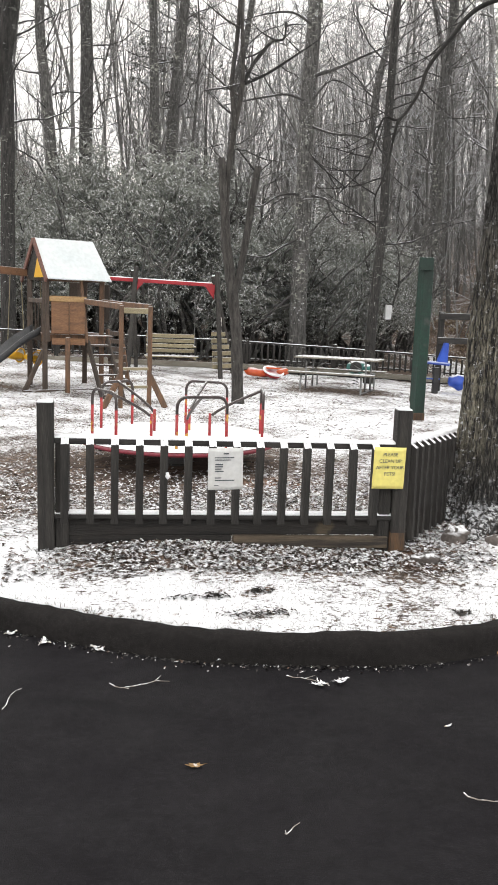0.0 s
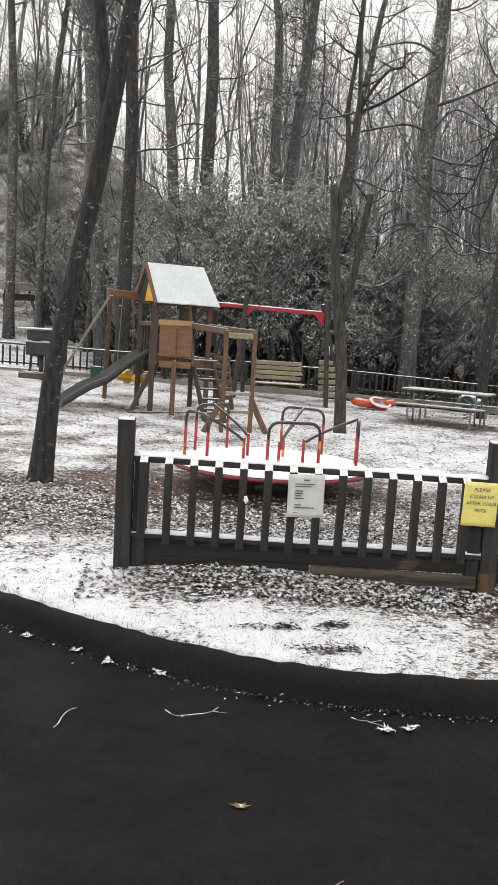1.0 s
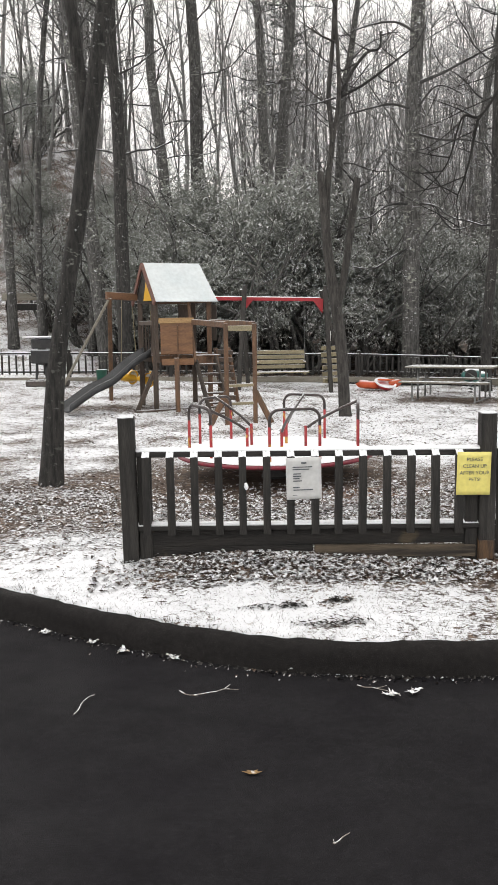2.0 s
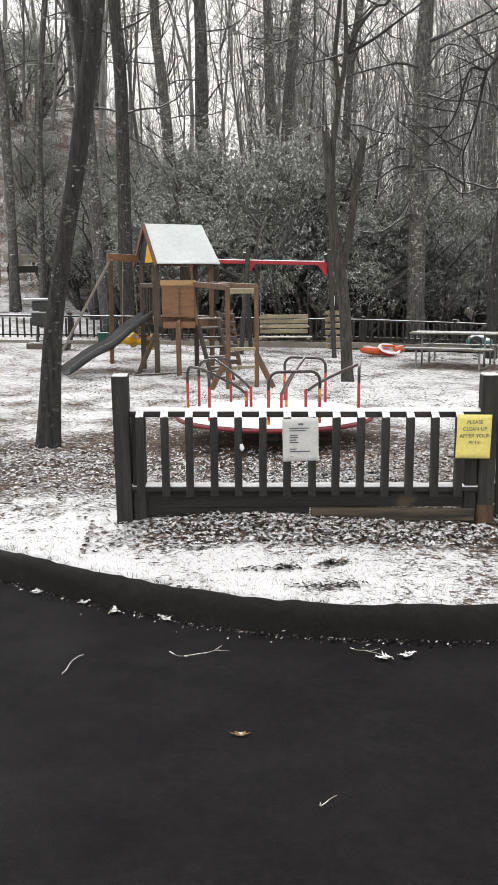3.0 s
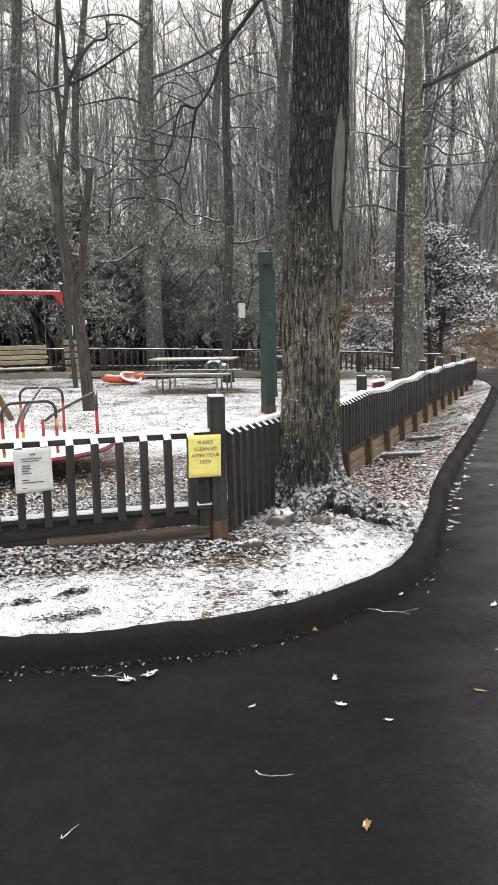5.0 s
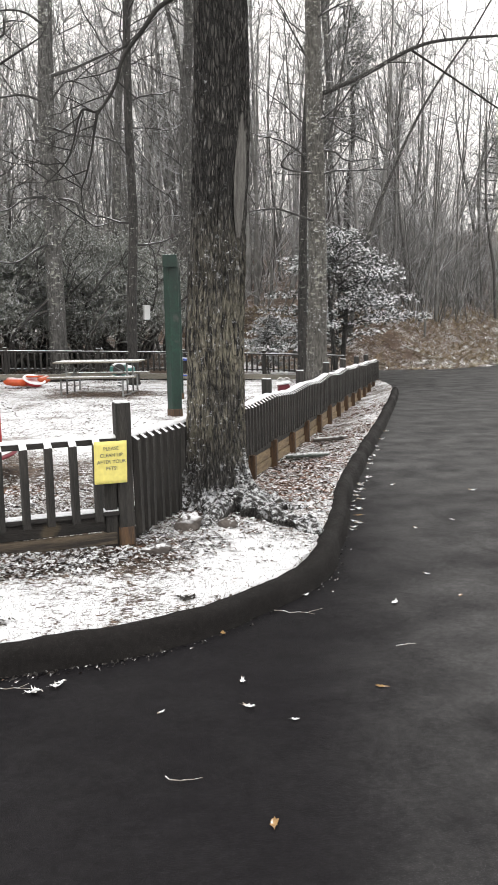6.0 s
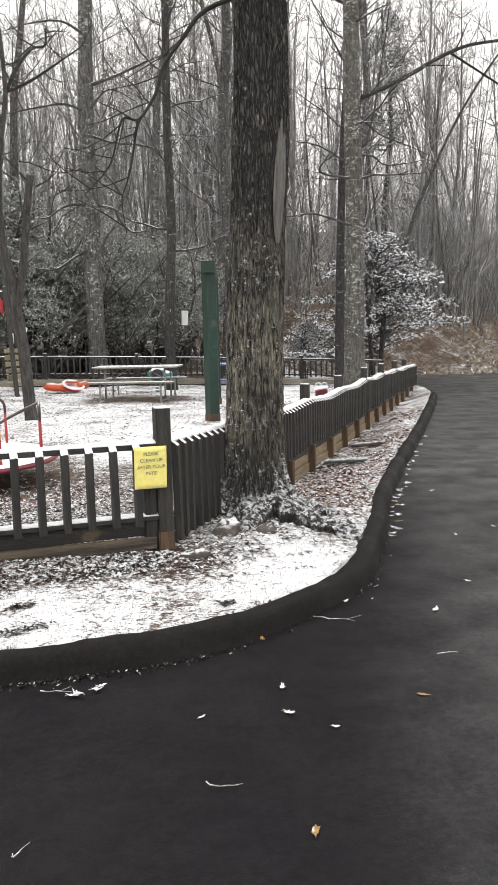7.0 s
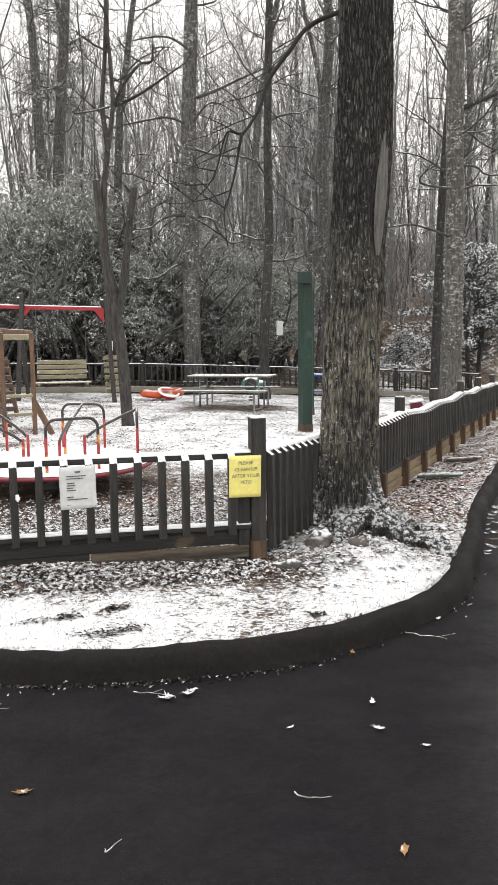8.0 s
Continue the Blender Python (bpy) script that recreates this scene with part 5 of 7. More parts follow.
# ---- picnic table ----
table = thing("picnic_table", stand(4.0, 18.6), "grey plank picnic table with attached benches on a steel frame", "table", turn=-28)
table.scale = (1, 1, 0.9)
for i in range(5):
    part("top_plank", Shape().beam((-0.93, -0.30 + 0.15 * i, 0.77), (0.93, -0.30 + 0.15 * i, 0.77), 0.142, 0.04), TABLE_WOOD, table)
for sgn in (-1, 1):
    for i in range(2):
        part("bench_plank", Shape().beam((-0.93, sgn * (0.62 + 0.13 * i), 0.44), (0.93, sgn * (0.62 + 0.13 * i), 0.44), 0.122, 0.04), TABLE_WOOD, table)
for x in (-0.66, 0.66):
    frame_bar = Shape().tube(bend([(x, -0.70, 0.41), (x, -0.70, 0.02), (x, -0.66, 0.0), (x, 0.66, 0.0), (x, 0.70, 0.02), (x, 0.70, 0.41)], 4), 0.022, 8)
    part("frame", frame_bar, STEEL, table, "galvanised pipe frame", True)
    for y in (-0.28, 0.28):
        part("leg", Shape().tube([(x, y, 0.0), (x, y, 0.75)], 0.02, 8), STEEL, table, "galvanised pipe leg", True)
    part("cross_bar", Shape().tube([(x, -0.72, 0.41), (x, 0.72, 0.41)], 0.02, 8), STEEL, table, "", True)
    part("brace", Shape().tube([(x, 0.0, 0.42), (x * 0.35, 0.0, 0.70)], 0.014, 6), STEEL, table, "", True)

# ---- the green timber frame ----
frame_green = thing("green_post_frame", (0, 0, 0), "tall dark green painted timber post frame", "frame")
for x, y in ((4.17, 13.95), (5.20, 16.9)):
    g = stand(x, y)[2]
    part("post", Shape().box((0.185, 0.185, 2.62), pose(x, y, g + 1.29, 0, 0, 12), 0.012), GREEN, frame_green)
    part("foot_board", Shape().box((0.20, 0.20, 0.16), pose(x, y, g + 0.05, 0, 0, 12), 0.012), ORANGE_WOOD, frame_green, "bare orange wood at the post's foot")
part("beam", Shape().beam((4.17 - 0.08, 13.95 - 0.22, 2.42), (5.20 + 0.06, 16.9 + 0.2, 2.44), 0.23, 0.20), GREEN, frame_green)


# ---- plastic toys ----
toy = thing("rocker_toy", stand(2.75, 20.4), "orange and red plastic rocking toy with a snowy rim", "toy")
toy.scale = (0.95, 0.9, 0.88)
part("body", Shape().lump(pose(-0.28, 0, 0.17, 0, 8, 5) @ Matrix.Diagonal((0.34, 0.2, 0.12, 1)), 3, 0.35), ORANGE, toy, "", True)
part("seat_tub", Shape().turned([(0.06, -0.08), (0.19, -0.04), (0.27, 0.08), (0.24, 0.09), (0.16, 0.0), (0.03, -0.03)], pose(0.1, -0.02, 0.14, 22, 12, 0), 20), RED, toy, "red plastic tub", True)
ringp = [pose(0.1, -0.02, 0.14, 22, 12, 0) @ Vector((0.255 * math.cos(a), 0.255 * math.sin(a), 0.09)) for a in np.linspace(0, 2 * math.pi, 25)]
part("snowy_rim", Shape().tube(ringp, 0.028, 8, False), SNOW, toy, "", True)
part("tail", Shape().lump(pose(0.38, 0.05, 0.2, 0, -10, 0) @ Matrix.Diagonal((0.16, 0.14, 0.09, 1)), 7, 0.4), ORANGE, toy, "", True)
part("grip_bar", Shape().tube([(-0.1, 0.1, 0.30), (0.36, 0.1, 0.28)], 0.025, 8), ORANGE, toy, "", True)

rider = thing("spring_rider", stand(4.85, 20.2), "teal and white spring rider on a coil spring", "toy")
rider.scale = (0.85, 0.85, 0.8)
part("spring", Shape().tube([(0.08 * math.cos(a), 0.08 * math.sin(a), 0.02 + 0.028 * a / 2) for a in np.linspace(0, 24, 80)], 0.012, 6), BLACK, rider, "", True)
part("body", Shape().lump(pose(0, 0, 0.55) @ Matrix.Diagonal((0.30, 0.17, 0.21, 1)), 2, 0.2), TEAL, rider, "", True)
part("panel", Shape().disc((0, 0, 0), 0.17, 0.03, 20), BLACK, rider, "dark round side panel").matrix_basis = pose(-0.06, -0.16, 0.56, 90, 0, 0)
part("back_end", Shape().lump(pose(0.28, -0.04, 0.54) @ Matrix.Diagonal((0.16, 0.16, 0.12, 1)), 5, 0.2), TEAL, rider, "", True)
part("head", Shape().turned([(0.02, 0), (0.09, 0.02), (0.10, 0.05), (0.08, 0.09), (0.03, 0.10)], pose(-0.02, 0, 0.73), 16), WHITE, rider, "white plastic top", True)
part("base_ring", Shape().tube([(0.30 * math.cos(a), 0.22 * math.sin(a), 0.34) for a in np.linspace(0, 6.283, 22)], 0.025, 8, False), WHITE, rider, "white foot ring", True)

blue = thing("blue_rocker", stand(6.62, 19.6), "blue plastic rocker with a raised tail on a dark post", "toy")
part("post", Shape().beam((0, 0, -0.03), (0, 0, 0.62), 0.12, 0.12), BLACK, blue)
part("body", Shape().box((0.72, 0.30, 0.07), pose(-0.06, 0, 0.72, 0, 4, 0), 0.03), BLUE, blue)
part("tail", Shape().add([(0.0, -0.04, 0.74), (0.26, -0.04, 0.72), (0.26, -0.04, 1.18), (0.16, -0.04, 1.20), (0.0, 0.04, 0.74), (0.26, 0.04, 0.72), (0.26, 0.04, 1.18), (0.16, 0.04, 1.20)],
                         [(0, 1, 2, 3), (7, 6, 5, 4), (0, 4, 5, 1), (1, 5, 6, 2), (2, 6, 7, 3), (3, 7, 4, 0)]), BLUE, blue)
part("foot_bar", Shape().tube([(-0.55, 0, 0.36), (0.1, 0, 0.34)], 0.02, 6), BLUE, blue, "", True)
part("front_bar", Shape().tube(bend([(-0.62, 0, 0.80), (-0.50, 0, 0.74), (-0.54, 0, 0.4)], 4), 0.02, 6), STEEL, blue, "", True)
whole("blue_ball_toy", Shape().lump(pose(7.12, 19.5, stand(7.12, 19.5)[2] + 0.30) @ Matrix.Diagonal((0.20, 0.17, 0.17, 1)), 9, 0.5, 12, 14), BLUE, "small blue plastic toy standing in the snow", "toy", smooth=True)
gateway = thing("timber_frame", (0, 0, 0), "dark timber frame with two snow-topped cross rails", "frame")
for x in (6.86, 7.8):
    g = stand(x, 20.1)[2]
    part("post", Shape().beam((x, 20.1, g - 0.03), (x, 20.1, 1.68), 0.12, 0.12), DARK_WOOD, gateway)
for z in (1.58, 1.0):
    part("rail", Shape().beam((6.78, 20.02, z), (7.9, 20.02, z), 0.06, 0.15), RAIL_WOOD, gateway)

cooler = thing("red_bin", (5.73, 12.95, 0.10), "red plastic bin with snow on its lid and pale ring handles", "bin", turn=-20)
gz = stand(5.70, 12.95)[2] - 0.10
part("body", Shape().box((0.19, 0.20, 0.54), pose(0, 0, gz + 0.26), 0.02), surface("dark_red_plastic", (0.10, 0.010, 0.018), (0.07, 0.008, 0.014), 5, 0.5, 0.05, 40, depth=0.3), cooler)
lid = part("lid", Shape().box((0.22, 0.23, 0.04), pose(0, 0, gz + 0.55, 0, -9, 0), 0.02), SNOW, cooler, "snow-covered lid")
for s in (-0.05, 0.05):
    part("ring_handle", Shape().tube([(s + 0.045 * math.cos(a), 0, gz + 0.60 + 0.035 * math.sin(a)) for a in np.linspace(0, 6.283, 16)], 0.008, 6, False), WHITE, lid, "", True)

# ---- west side: grill, bin, notice board ----
grill = thing("park_grill", stand(-4.9, 19.6), "black iron park grill with snow on its shelf", "grill")
part("post", Shape().tube([(0, 0, -0.03), (0, 0, 0.55)], 0.05, 10), BLACK, grill, "", True)
part("firebox", Shape().box((0.62, 0.42, 0.30), pose(0, 0, 0.66), 0.02), BLACK, grill)
part("hood", Shape().box((0.60, 0.40, 0.22), pose(0, 0.02, 0.97, 8), 0.03), BLACK, grill)
part("shelf", Shape().box((0.86, 0.30, 0.03), pose(-0.05, -0.1, 1.10), 0.01), SNOW, grill, "snow-covered shelf")
part("leg", Shape().beam((-0.26, 0, 0), (-0.22, 0, 0.6), 0.05, 0.05), BLACK, grill)
part("leg", Shape().beam((0.26, 0, 0), (0.22, 0, 0.6), 0.05, 0.05), BLACK, grill)
part("base", Shape().box((0.9, 0.5, 0.16), pose(0, 0, 0.06), 0.03), STONE, grill, "snowy stone base")
whole("green_bin", Shape().turned([(0.13, 0), (0.15, 0.02), (0.17, 0.38), (0.18, 0.40), (0.18, 0.43), (0.16, 0.44)], pose(*stand(-3.85, 20.6)) @ Matrix.Scale(0.75, 4), 18), surface("bin_green", (0.012, 0.085, 0.055), (0.010, 0.06, 0.04), 5, 0.45, 0.05, 40, snow=0.8, snow_at=0.6, depth=0.25), "small green plastic bin by the fence", "bin", smooth=True)
board = thing("notice_board", stand(-7.55, 28.5), "dark wooden board on posts on the snowy slope", "board")
for x in (-0.6, 0.6):
    part("post", Shape().beam((x, 0, -0.05), (x, 0, 1.65), 0.1, 0.1), DARK_WOOD, board)
part("panel", Shape().box((1.5, 0.08, 0.24), pose(0, -0.06, 1.55, -14), 0.01), TABLE_WOOD, board)
part("lower_panel", Shape().box((1.35, 0.06, 0.22), pose(0, -0.02, 1.22), 0.01), DARK_WOOD, board)
for x, y, z, w, h in ((5.80, 20.98, 1.62, 0.16, 0.36), (5.44, 21.0, 1.66, 0.05, 0.40)):
    whole("meter_box" if w > 0.1 else "white_marker", Shape().box((w, 0.10, h), pose(x, y, z, 0, 2, 0), 0.012), GREY_BOX if w > 0.1 else WHITE, "pale grey box fixed beside a tree trunk" if w > 0.1 else "narrow white strip beside a tree trunk", "box")

# ---- loose things by the fence and on the road ----
whole("drain_board", Shape().beam((4.46, 10.20, stand(4.46, 10.20)[2] + 0.05), (4.92, 9.88, stand(4.92, 9.88)[2] + 0.03), 0.16, 0.04, 0.01), surface("algae_board", (0.05, 0.065, 0.055), (0.09, 0.10, 0.09), 4, 0.7, 0.3, 30, (1, 6, 6), snow=0.5, snow_at=0.6), "grey-green board lying in the leaves by the fence", "board")
whole("drain_board", Shape().beam((5.60, 11.60, stand(5.60, 11.60)[2] + 0.05), (5.92, 11.22, stand(5.92, 11.22)[2] + 0.03), 0.16, 0.05, 0.01), STONE, "dark board lying in the leaves by the fence", "board")
for x, y, a, b, c, sd in ((1.36, 5.80, 0.13, 0.08, 0.035, 1), (1.74, 6.22, 0.15, 0.10, 0.08, 2), (2.02, 6.12, 0.08, 0.07, 0.05, 5)):
    p = stand(x, y)
    whole("stone", Shape().lump(pose(p[0], p[1], p[2] + c * 0.3, 0, 0, 20 * sd) @ Matrix.Diagonal((a, b, c, 1)), sd, 0.45, 10, 14), STONE, "flat brown stone with snow on top", "stone", "stones by the fence", smooth=True)


def on_road(x, y, lift=0.0):
    return Vector((x, y, float(road_height(x, y)) + lift))


def oak_leaf(x, y, size, turn, seed, mat, curl=0.5):
    """A lobed dry leaf, curled, lying on the asphalt."""
    r = random.Random(seed)
    s = Shape()
    n = 18
    ringv = []
    for i in range(n):
        a = 2 * math.pi * i / n
        a += r.uniform(-0.14, 0.14)
        lob = 0.95 + (0.45 if i % 3 == seed % 3 else -0.30) * r.uniform(0.1, 1.1)
        px, py = math.cos(a) * lob * 1.1, 0.52 * math.sin(a) * lob
        ringv.append((px, py, curl * (0.5 * px * px + 0.7 * py * py) * 0.6 + 0.15 * r.random()))
    verts = [(0, 0, 0.08)] + ringv + [(1.9, 0.1, 0.25)]
    faces = [(0, 1 + i, 1 + (i + 1) % n) for i in range(n)] + [(1, 2, n + 1)]
    size = size * 0.72
    m = Matrix.Translation(on_road(x, y, 0.006)) @ pose(0, 0, 0, 0, 0, turn) @ Matrix.Diagonal((size, size, size, 1))
    verts2 = [m @ Vector(v) for v in verts]
    verts2 += [v + Vector((0, 0, -0.0015)) for v in verts2]
    k = len(verts)
    s.add(verts2, faces + [tuple(k + q for q in f[::-1]) for f in faces])
    return s


for i, (x, y, sz) in enumerate(((-0.42, 3.64, 0.042), (1.26, 4.04, 0.036), (1.18, 3.77, 0.036), (0.79, 3.89, 0.020), (1.41, 4.69, 0.036), (3.55, 6.83, 0.05), (2.57, 4.69, 0.045), (3.10, 5.10, 0.028), (5.17, 7.28, 0.05), (0.90, 2.88, 0.038),
                               (1.85, 3.69, 0.034), (4.6, 7.9, 0.04), (3.75, 6.2, 0.03), (1.32, 3.56, 0.024), (3.03, 4.63, 0.030), (4.0, 7.6, 0.04), (4.6, 8.4, 0.045), (4.9, 8.9, 0.04), (5.4, 9.7, 0.05), (6.1, 10.7, 0.05), (7.0, 11.9, 0.06), (3.25, 6.4, 0.03), (2.14, 5.07, 0.03), (4.2, 6.3, 0.03))):
    whole("fallen_leaf", oak_leaf(x, y, sz, 67 * i, i, PALE_LEAF, 0.30 if i % 5 in (0, 4) else 0.8), TAN_LEAF if i % 5 in (0, 4) else PALE_LEAF, "curled tan dry leaf on the asphalt" if i % 5 in (0, 4) else "curled pale dry leaf on the asphalt", "leaf", "leaves on the road")


rng = random.Random(71)
for i in range(34):
    j = rng.choice([q for q in range(len(KERB_LINE) - 1) if 3.2 < KERB_LINE[q][0] < 7.6])
    d = KERB_LINE[j + 1] - KERB_LINE[j]
    d = d / np.hypot(*d)
    q = KERB_LINE[j] + np.array((d[1], -d[0])) * (0.02 + abs(rng.gauss(0, 0.05))) + d * rng.uniform(-0.2, 0.2)
    whole("fallen_leaf", oak_leaf(float(q[0]), float(q[1]), rng.uniform(0.028, 0.05), rng.uniform(0, 360), 200 + i, PALE_LEAF, 0.9), PALE_LEAF, "curled pale dry leaf on the asphalt", "leaf", "leaves on the road")


def twig(x, y, length, turn, seed, mat=PALE_LEAF, forks=2):
    r = random.Random(seed)
    s = Shape()
    pts = [on_road(x, y, 0.012) + Vector((math.cos(radians(turn)), math.sin(radians(turn)), 0)) * (length * t) + Vector((r.uniform(-1, 1), r.uniform(-1, 1), r.uniform(0, 1))) * 0.012 for t in np.linspace(0, 1, 6)]
    s.tube(pts, [0.0029, 0.0028, 0.0026, 0.0023, 0.002, 0.0016], 6)
    for k in range(forks):
        p = pts[r.randint(1, 4)]
        a = radians(turn + r.choice((-1, 1)) * r.uniform(25, 60))
        s.tube([p, p + Vector((math.cos(a), math.sin(a), 0.1)) * length * r.uniform(0.2, 0.4)], [0.0018, 0.0011], 5)
    return s


for i, (x, y, ln, tn, fk) in enumerate(((0.115, 4.45, 0.19, -22, 1), (-0.70, 4.37, 0.20, 28, 2), (-1.286, 4.206, 0.21, 72, 0), (0.619, 3.311, 0.155, -22, 0), (1.82, 4.875, 0.27, -44, 1), (-0.78, 4.41, 0.11, -32, 0), (2.18, 4.08, 0.12, -20, 0), (-0.14, 3.12, 0.10, 35, 1))):
    whole("twig", twig(x, y, ln, tn, 20 + i, forks=fk), TWIG, "thin pale broken twig on the asphalt", "twig", "twigs on the road")
for i, (x, y, sz) in enumerate(((-0.19, 4.70, 0.034), (0.285, 4.36, 0.040), (0.396, 4.386, 0.036), (-1.16, 5.00, 0.040), (-0.85, 4.88, 0.034), (-1.67, 5.31, 0.034), (-1.51, 5.34, 0.030), (-1.35, 5.14, 0.030))):
    clump = oak_leaf(x, y, sz, 75 * i + 20, 90 + i, PALE_LEAF, 1.1)
    for k in (1, 2):
        more = oak_leaf(x + 0.5 * sz * math.cos(2.3 * k + i), y + 0.4 * sz * math.sin(2.3 * k + i), sz * 0.8, 75 * i + 110 * k, 120 + 7 * i + k, PALE_LEAF, 1.2)
        clump.add([(p[0], p[1], p[2] + 0.006 * k) for p in more.v], more.f)
    whole("leaf_clump", clump, SNOWY_LEAF, "ragged clump of frosted leaves in the gutter", "leaves", "frosted leaf clumps on the road")


# ---- trees ----
def spray(shape, start, way, length, r, rng, depth, sides, tip=2, wild=0.27):
    """A branch that bends upward and outward and forks into thinner ones; tip: pieces in an outermost twig."""
    n = 7 if depth > 1 else 3 if depth == 1 else tip
    pts, d = [start.copy()], way.normalized()
    for i in range(n):
        d = (d + Vector((rng.uniform(-1, 1), rng.uniform(-1, 1), rng.uniform(-0.6, 0.9))) * wild).normalized()
        pts.append(pts[-1] + d * (length / n))
    shape.line(pts, [r * (1 - 0.75 * i / n) for i in range(n + 1)], sides)
    if depth > 0:
        kids = rng.randint(5, 8) if depth > 1 else rng.randint(3, 5)
        for _ in range(kids):
            i = rng.randint(1, n)
            side = d.cross(Vector((rng.uniform(-1, 1), rng.uniform(-1, 1), rng.uniform(-1, 1)))).normalized()
            spray(shape, pts[i], d * 0.7 + side * rng.uniform(0.5, 1.0) + Vector((0, 0, 0.15)), length * rng.uniform(0.35, 0.6), r * (0.62 - 0.4 * i / n), rng, depth - 1, 3, tip, wild)


def trunk_shape(pts, radii, sides, seed, flare=0.3, rough=0.09):
    """A tapering trunk with a flared foot and an uneven skin."""
    line = bend(pts, 6)
    k = len(line)
    rr = np.interp(np.linspace(0, 1, k), np.linspace(0, 1, len(radii)), radii)
    s = Shape().tube(line, list(rr), sides)
    z0 = line[0].z
    out = []
    for i, v in enumerate(s.v):
        ring = min(i // sides, k - 1)
        c = line[ring]
        p = Vector(v)
        a = (i % sides) / sides * 6.283
        h = p.z - z0
        f = 1 + flare * math.exp(-max(h, 0) / (radii[0] * 1.6)) * (1 + 0.5 * math.sin(3 * a + seed) + 0.3 * math.sin(5 * a + 2 * seed)) + rough * noise.noise(Vector((math.cos(a) * 1.5, math.sin(a) * 1.5, h * 1.2 + seed)))
        out.append(tuple(c + (p - c) * f))
    s.v = out
    return s


def bare_tree(at, path, radii, seed, label, limbs=14, first=0.3, reach=2.4, mat=BARK, depth=2, up=0.6, height=17.0, sides=14, extra=()):
    """A leafless tree: path gives the trunk's bends as (dx, dy, z); above it goes on to its height."""
    rng = random.Random(seed)
    t = thing("tree", at, label, "tree", "bare trees round the playground")
    pts = [Vector(p) for p in path]
    rad = list(radii)
    d = (pts[-1] - pts[-2]).normalized()
    while pts[-1].z < height:
        d = (d + Vector((rng.uniform(-1, 1), rng.uniform(-1, 1), 0.5)) * 0.13).normalized()
        pts.append(pts[-1] + d * 1.6)
        rad.append(max(0.02, rad[-1] * 0.86))
    pts[0] = pts[0] - Vector((0, 0, 0.15))
    part("trunk", trunk_shape(pts, rad, sides, seed), mat, t, "", True)
    crown = Shape()
    line = bend(pts, 4)
    for i in range(limbs):
        u = first + (0.97 - first) * (i + rng.random() * 0.8) / limbs
        p = line[min(len(line) - 1, int(u * (len(line) - 1)))]
        az = i * 2.4 + rng.uniform(-0.6, 0.6)
        way = Vector((math.cos(az), math.sin(az), rng.uniform(0.1, 1.0) * up + (0.3 if u > 0.7 else 0)))
        r = np.interp(u, np.linspace(0, 1, len(rad)), rad)
        spray(crown, p, way, reach * rng.uniform(0.6, 1.15) * (1.15 - 0.6 * u), min(r * 0.26, 0.030), rng, depth, 5, 2, 0.38)
    for pl, r0, r1, *skin in extra:
        crown_pts = bend([Vector(q) for q in pl], 4)
        limb = Shape().tube(crown_pts, list(np.linspace(r0, r1, len(crown_pts))), 8)
        if r1 >= 0.06:
            part("limb", limb, mat, t, "", True)
            continue
        for q in crown_pts[3::3]:
            spray(limb, q, Vector((rng.uniform(-1, 1), rng.uniform(-1, 1), rng.uniform(-0.4, 0.8))), 0.9 * min(1, r0 * 25), max(r1, 0.008), rng, 1, 4)
        part("limb", limb, skin[0] if skin else DARK_BARK, t, "", True)
    part("crown", crown, SNOWY_LIMB, t, "", True)
    return t


def relative(points, at):
    return [(x - at[0], y - at[1], z - at[2]) for x, y, z in points]


# leaning twin-stemmed tree west of the fence
a = stand(-2.52, 9.3)
bare_tree(a, relative([(-2.54, 9.3, a[2]), (-2.44, 9.3, 0.86), (-2.36, 9.3, 1.45), (-2.25, 9.3, 2.03), (-2.13, 9.3, 2.6), (-2.03, 9.3, 3.17), (-1.93, 9.3, 3.74), (-1.84, 9.3, 4.3), (-1.75, 9.32, 4.85), (-1.62, 9.35, 5.5), (-1.5, 9.4, 6.4)], a),
          [0.125, 0.100, 0.090, 0.087, 0.088, 0.095, 0.086, 0.081, 0.078, 0.075, 0.07], 11,
          "leaning twin-stemmed dark tree with knobbly bark and snow flecks", 10, 0.45, 1.6, DARK_BARK,
          extra=[(relative([(-2.02, 9.34, 3.35), (-2.02, 9.42, 3.75), (-2.06, 9.45, 4.06), (-2.10, 9.45, 4.46), (-2.16, 9.48, 5.02), (-2.22, 9.5, 5.5), (-2.32, 9.6, 6.6)], a), 0.07, 0.06)])
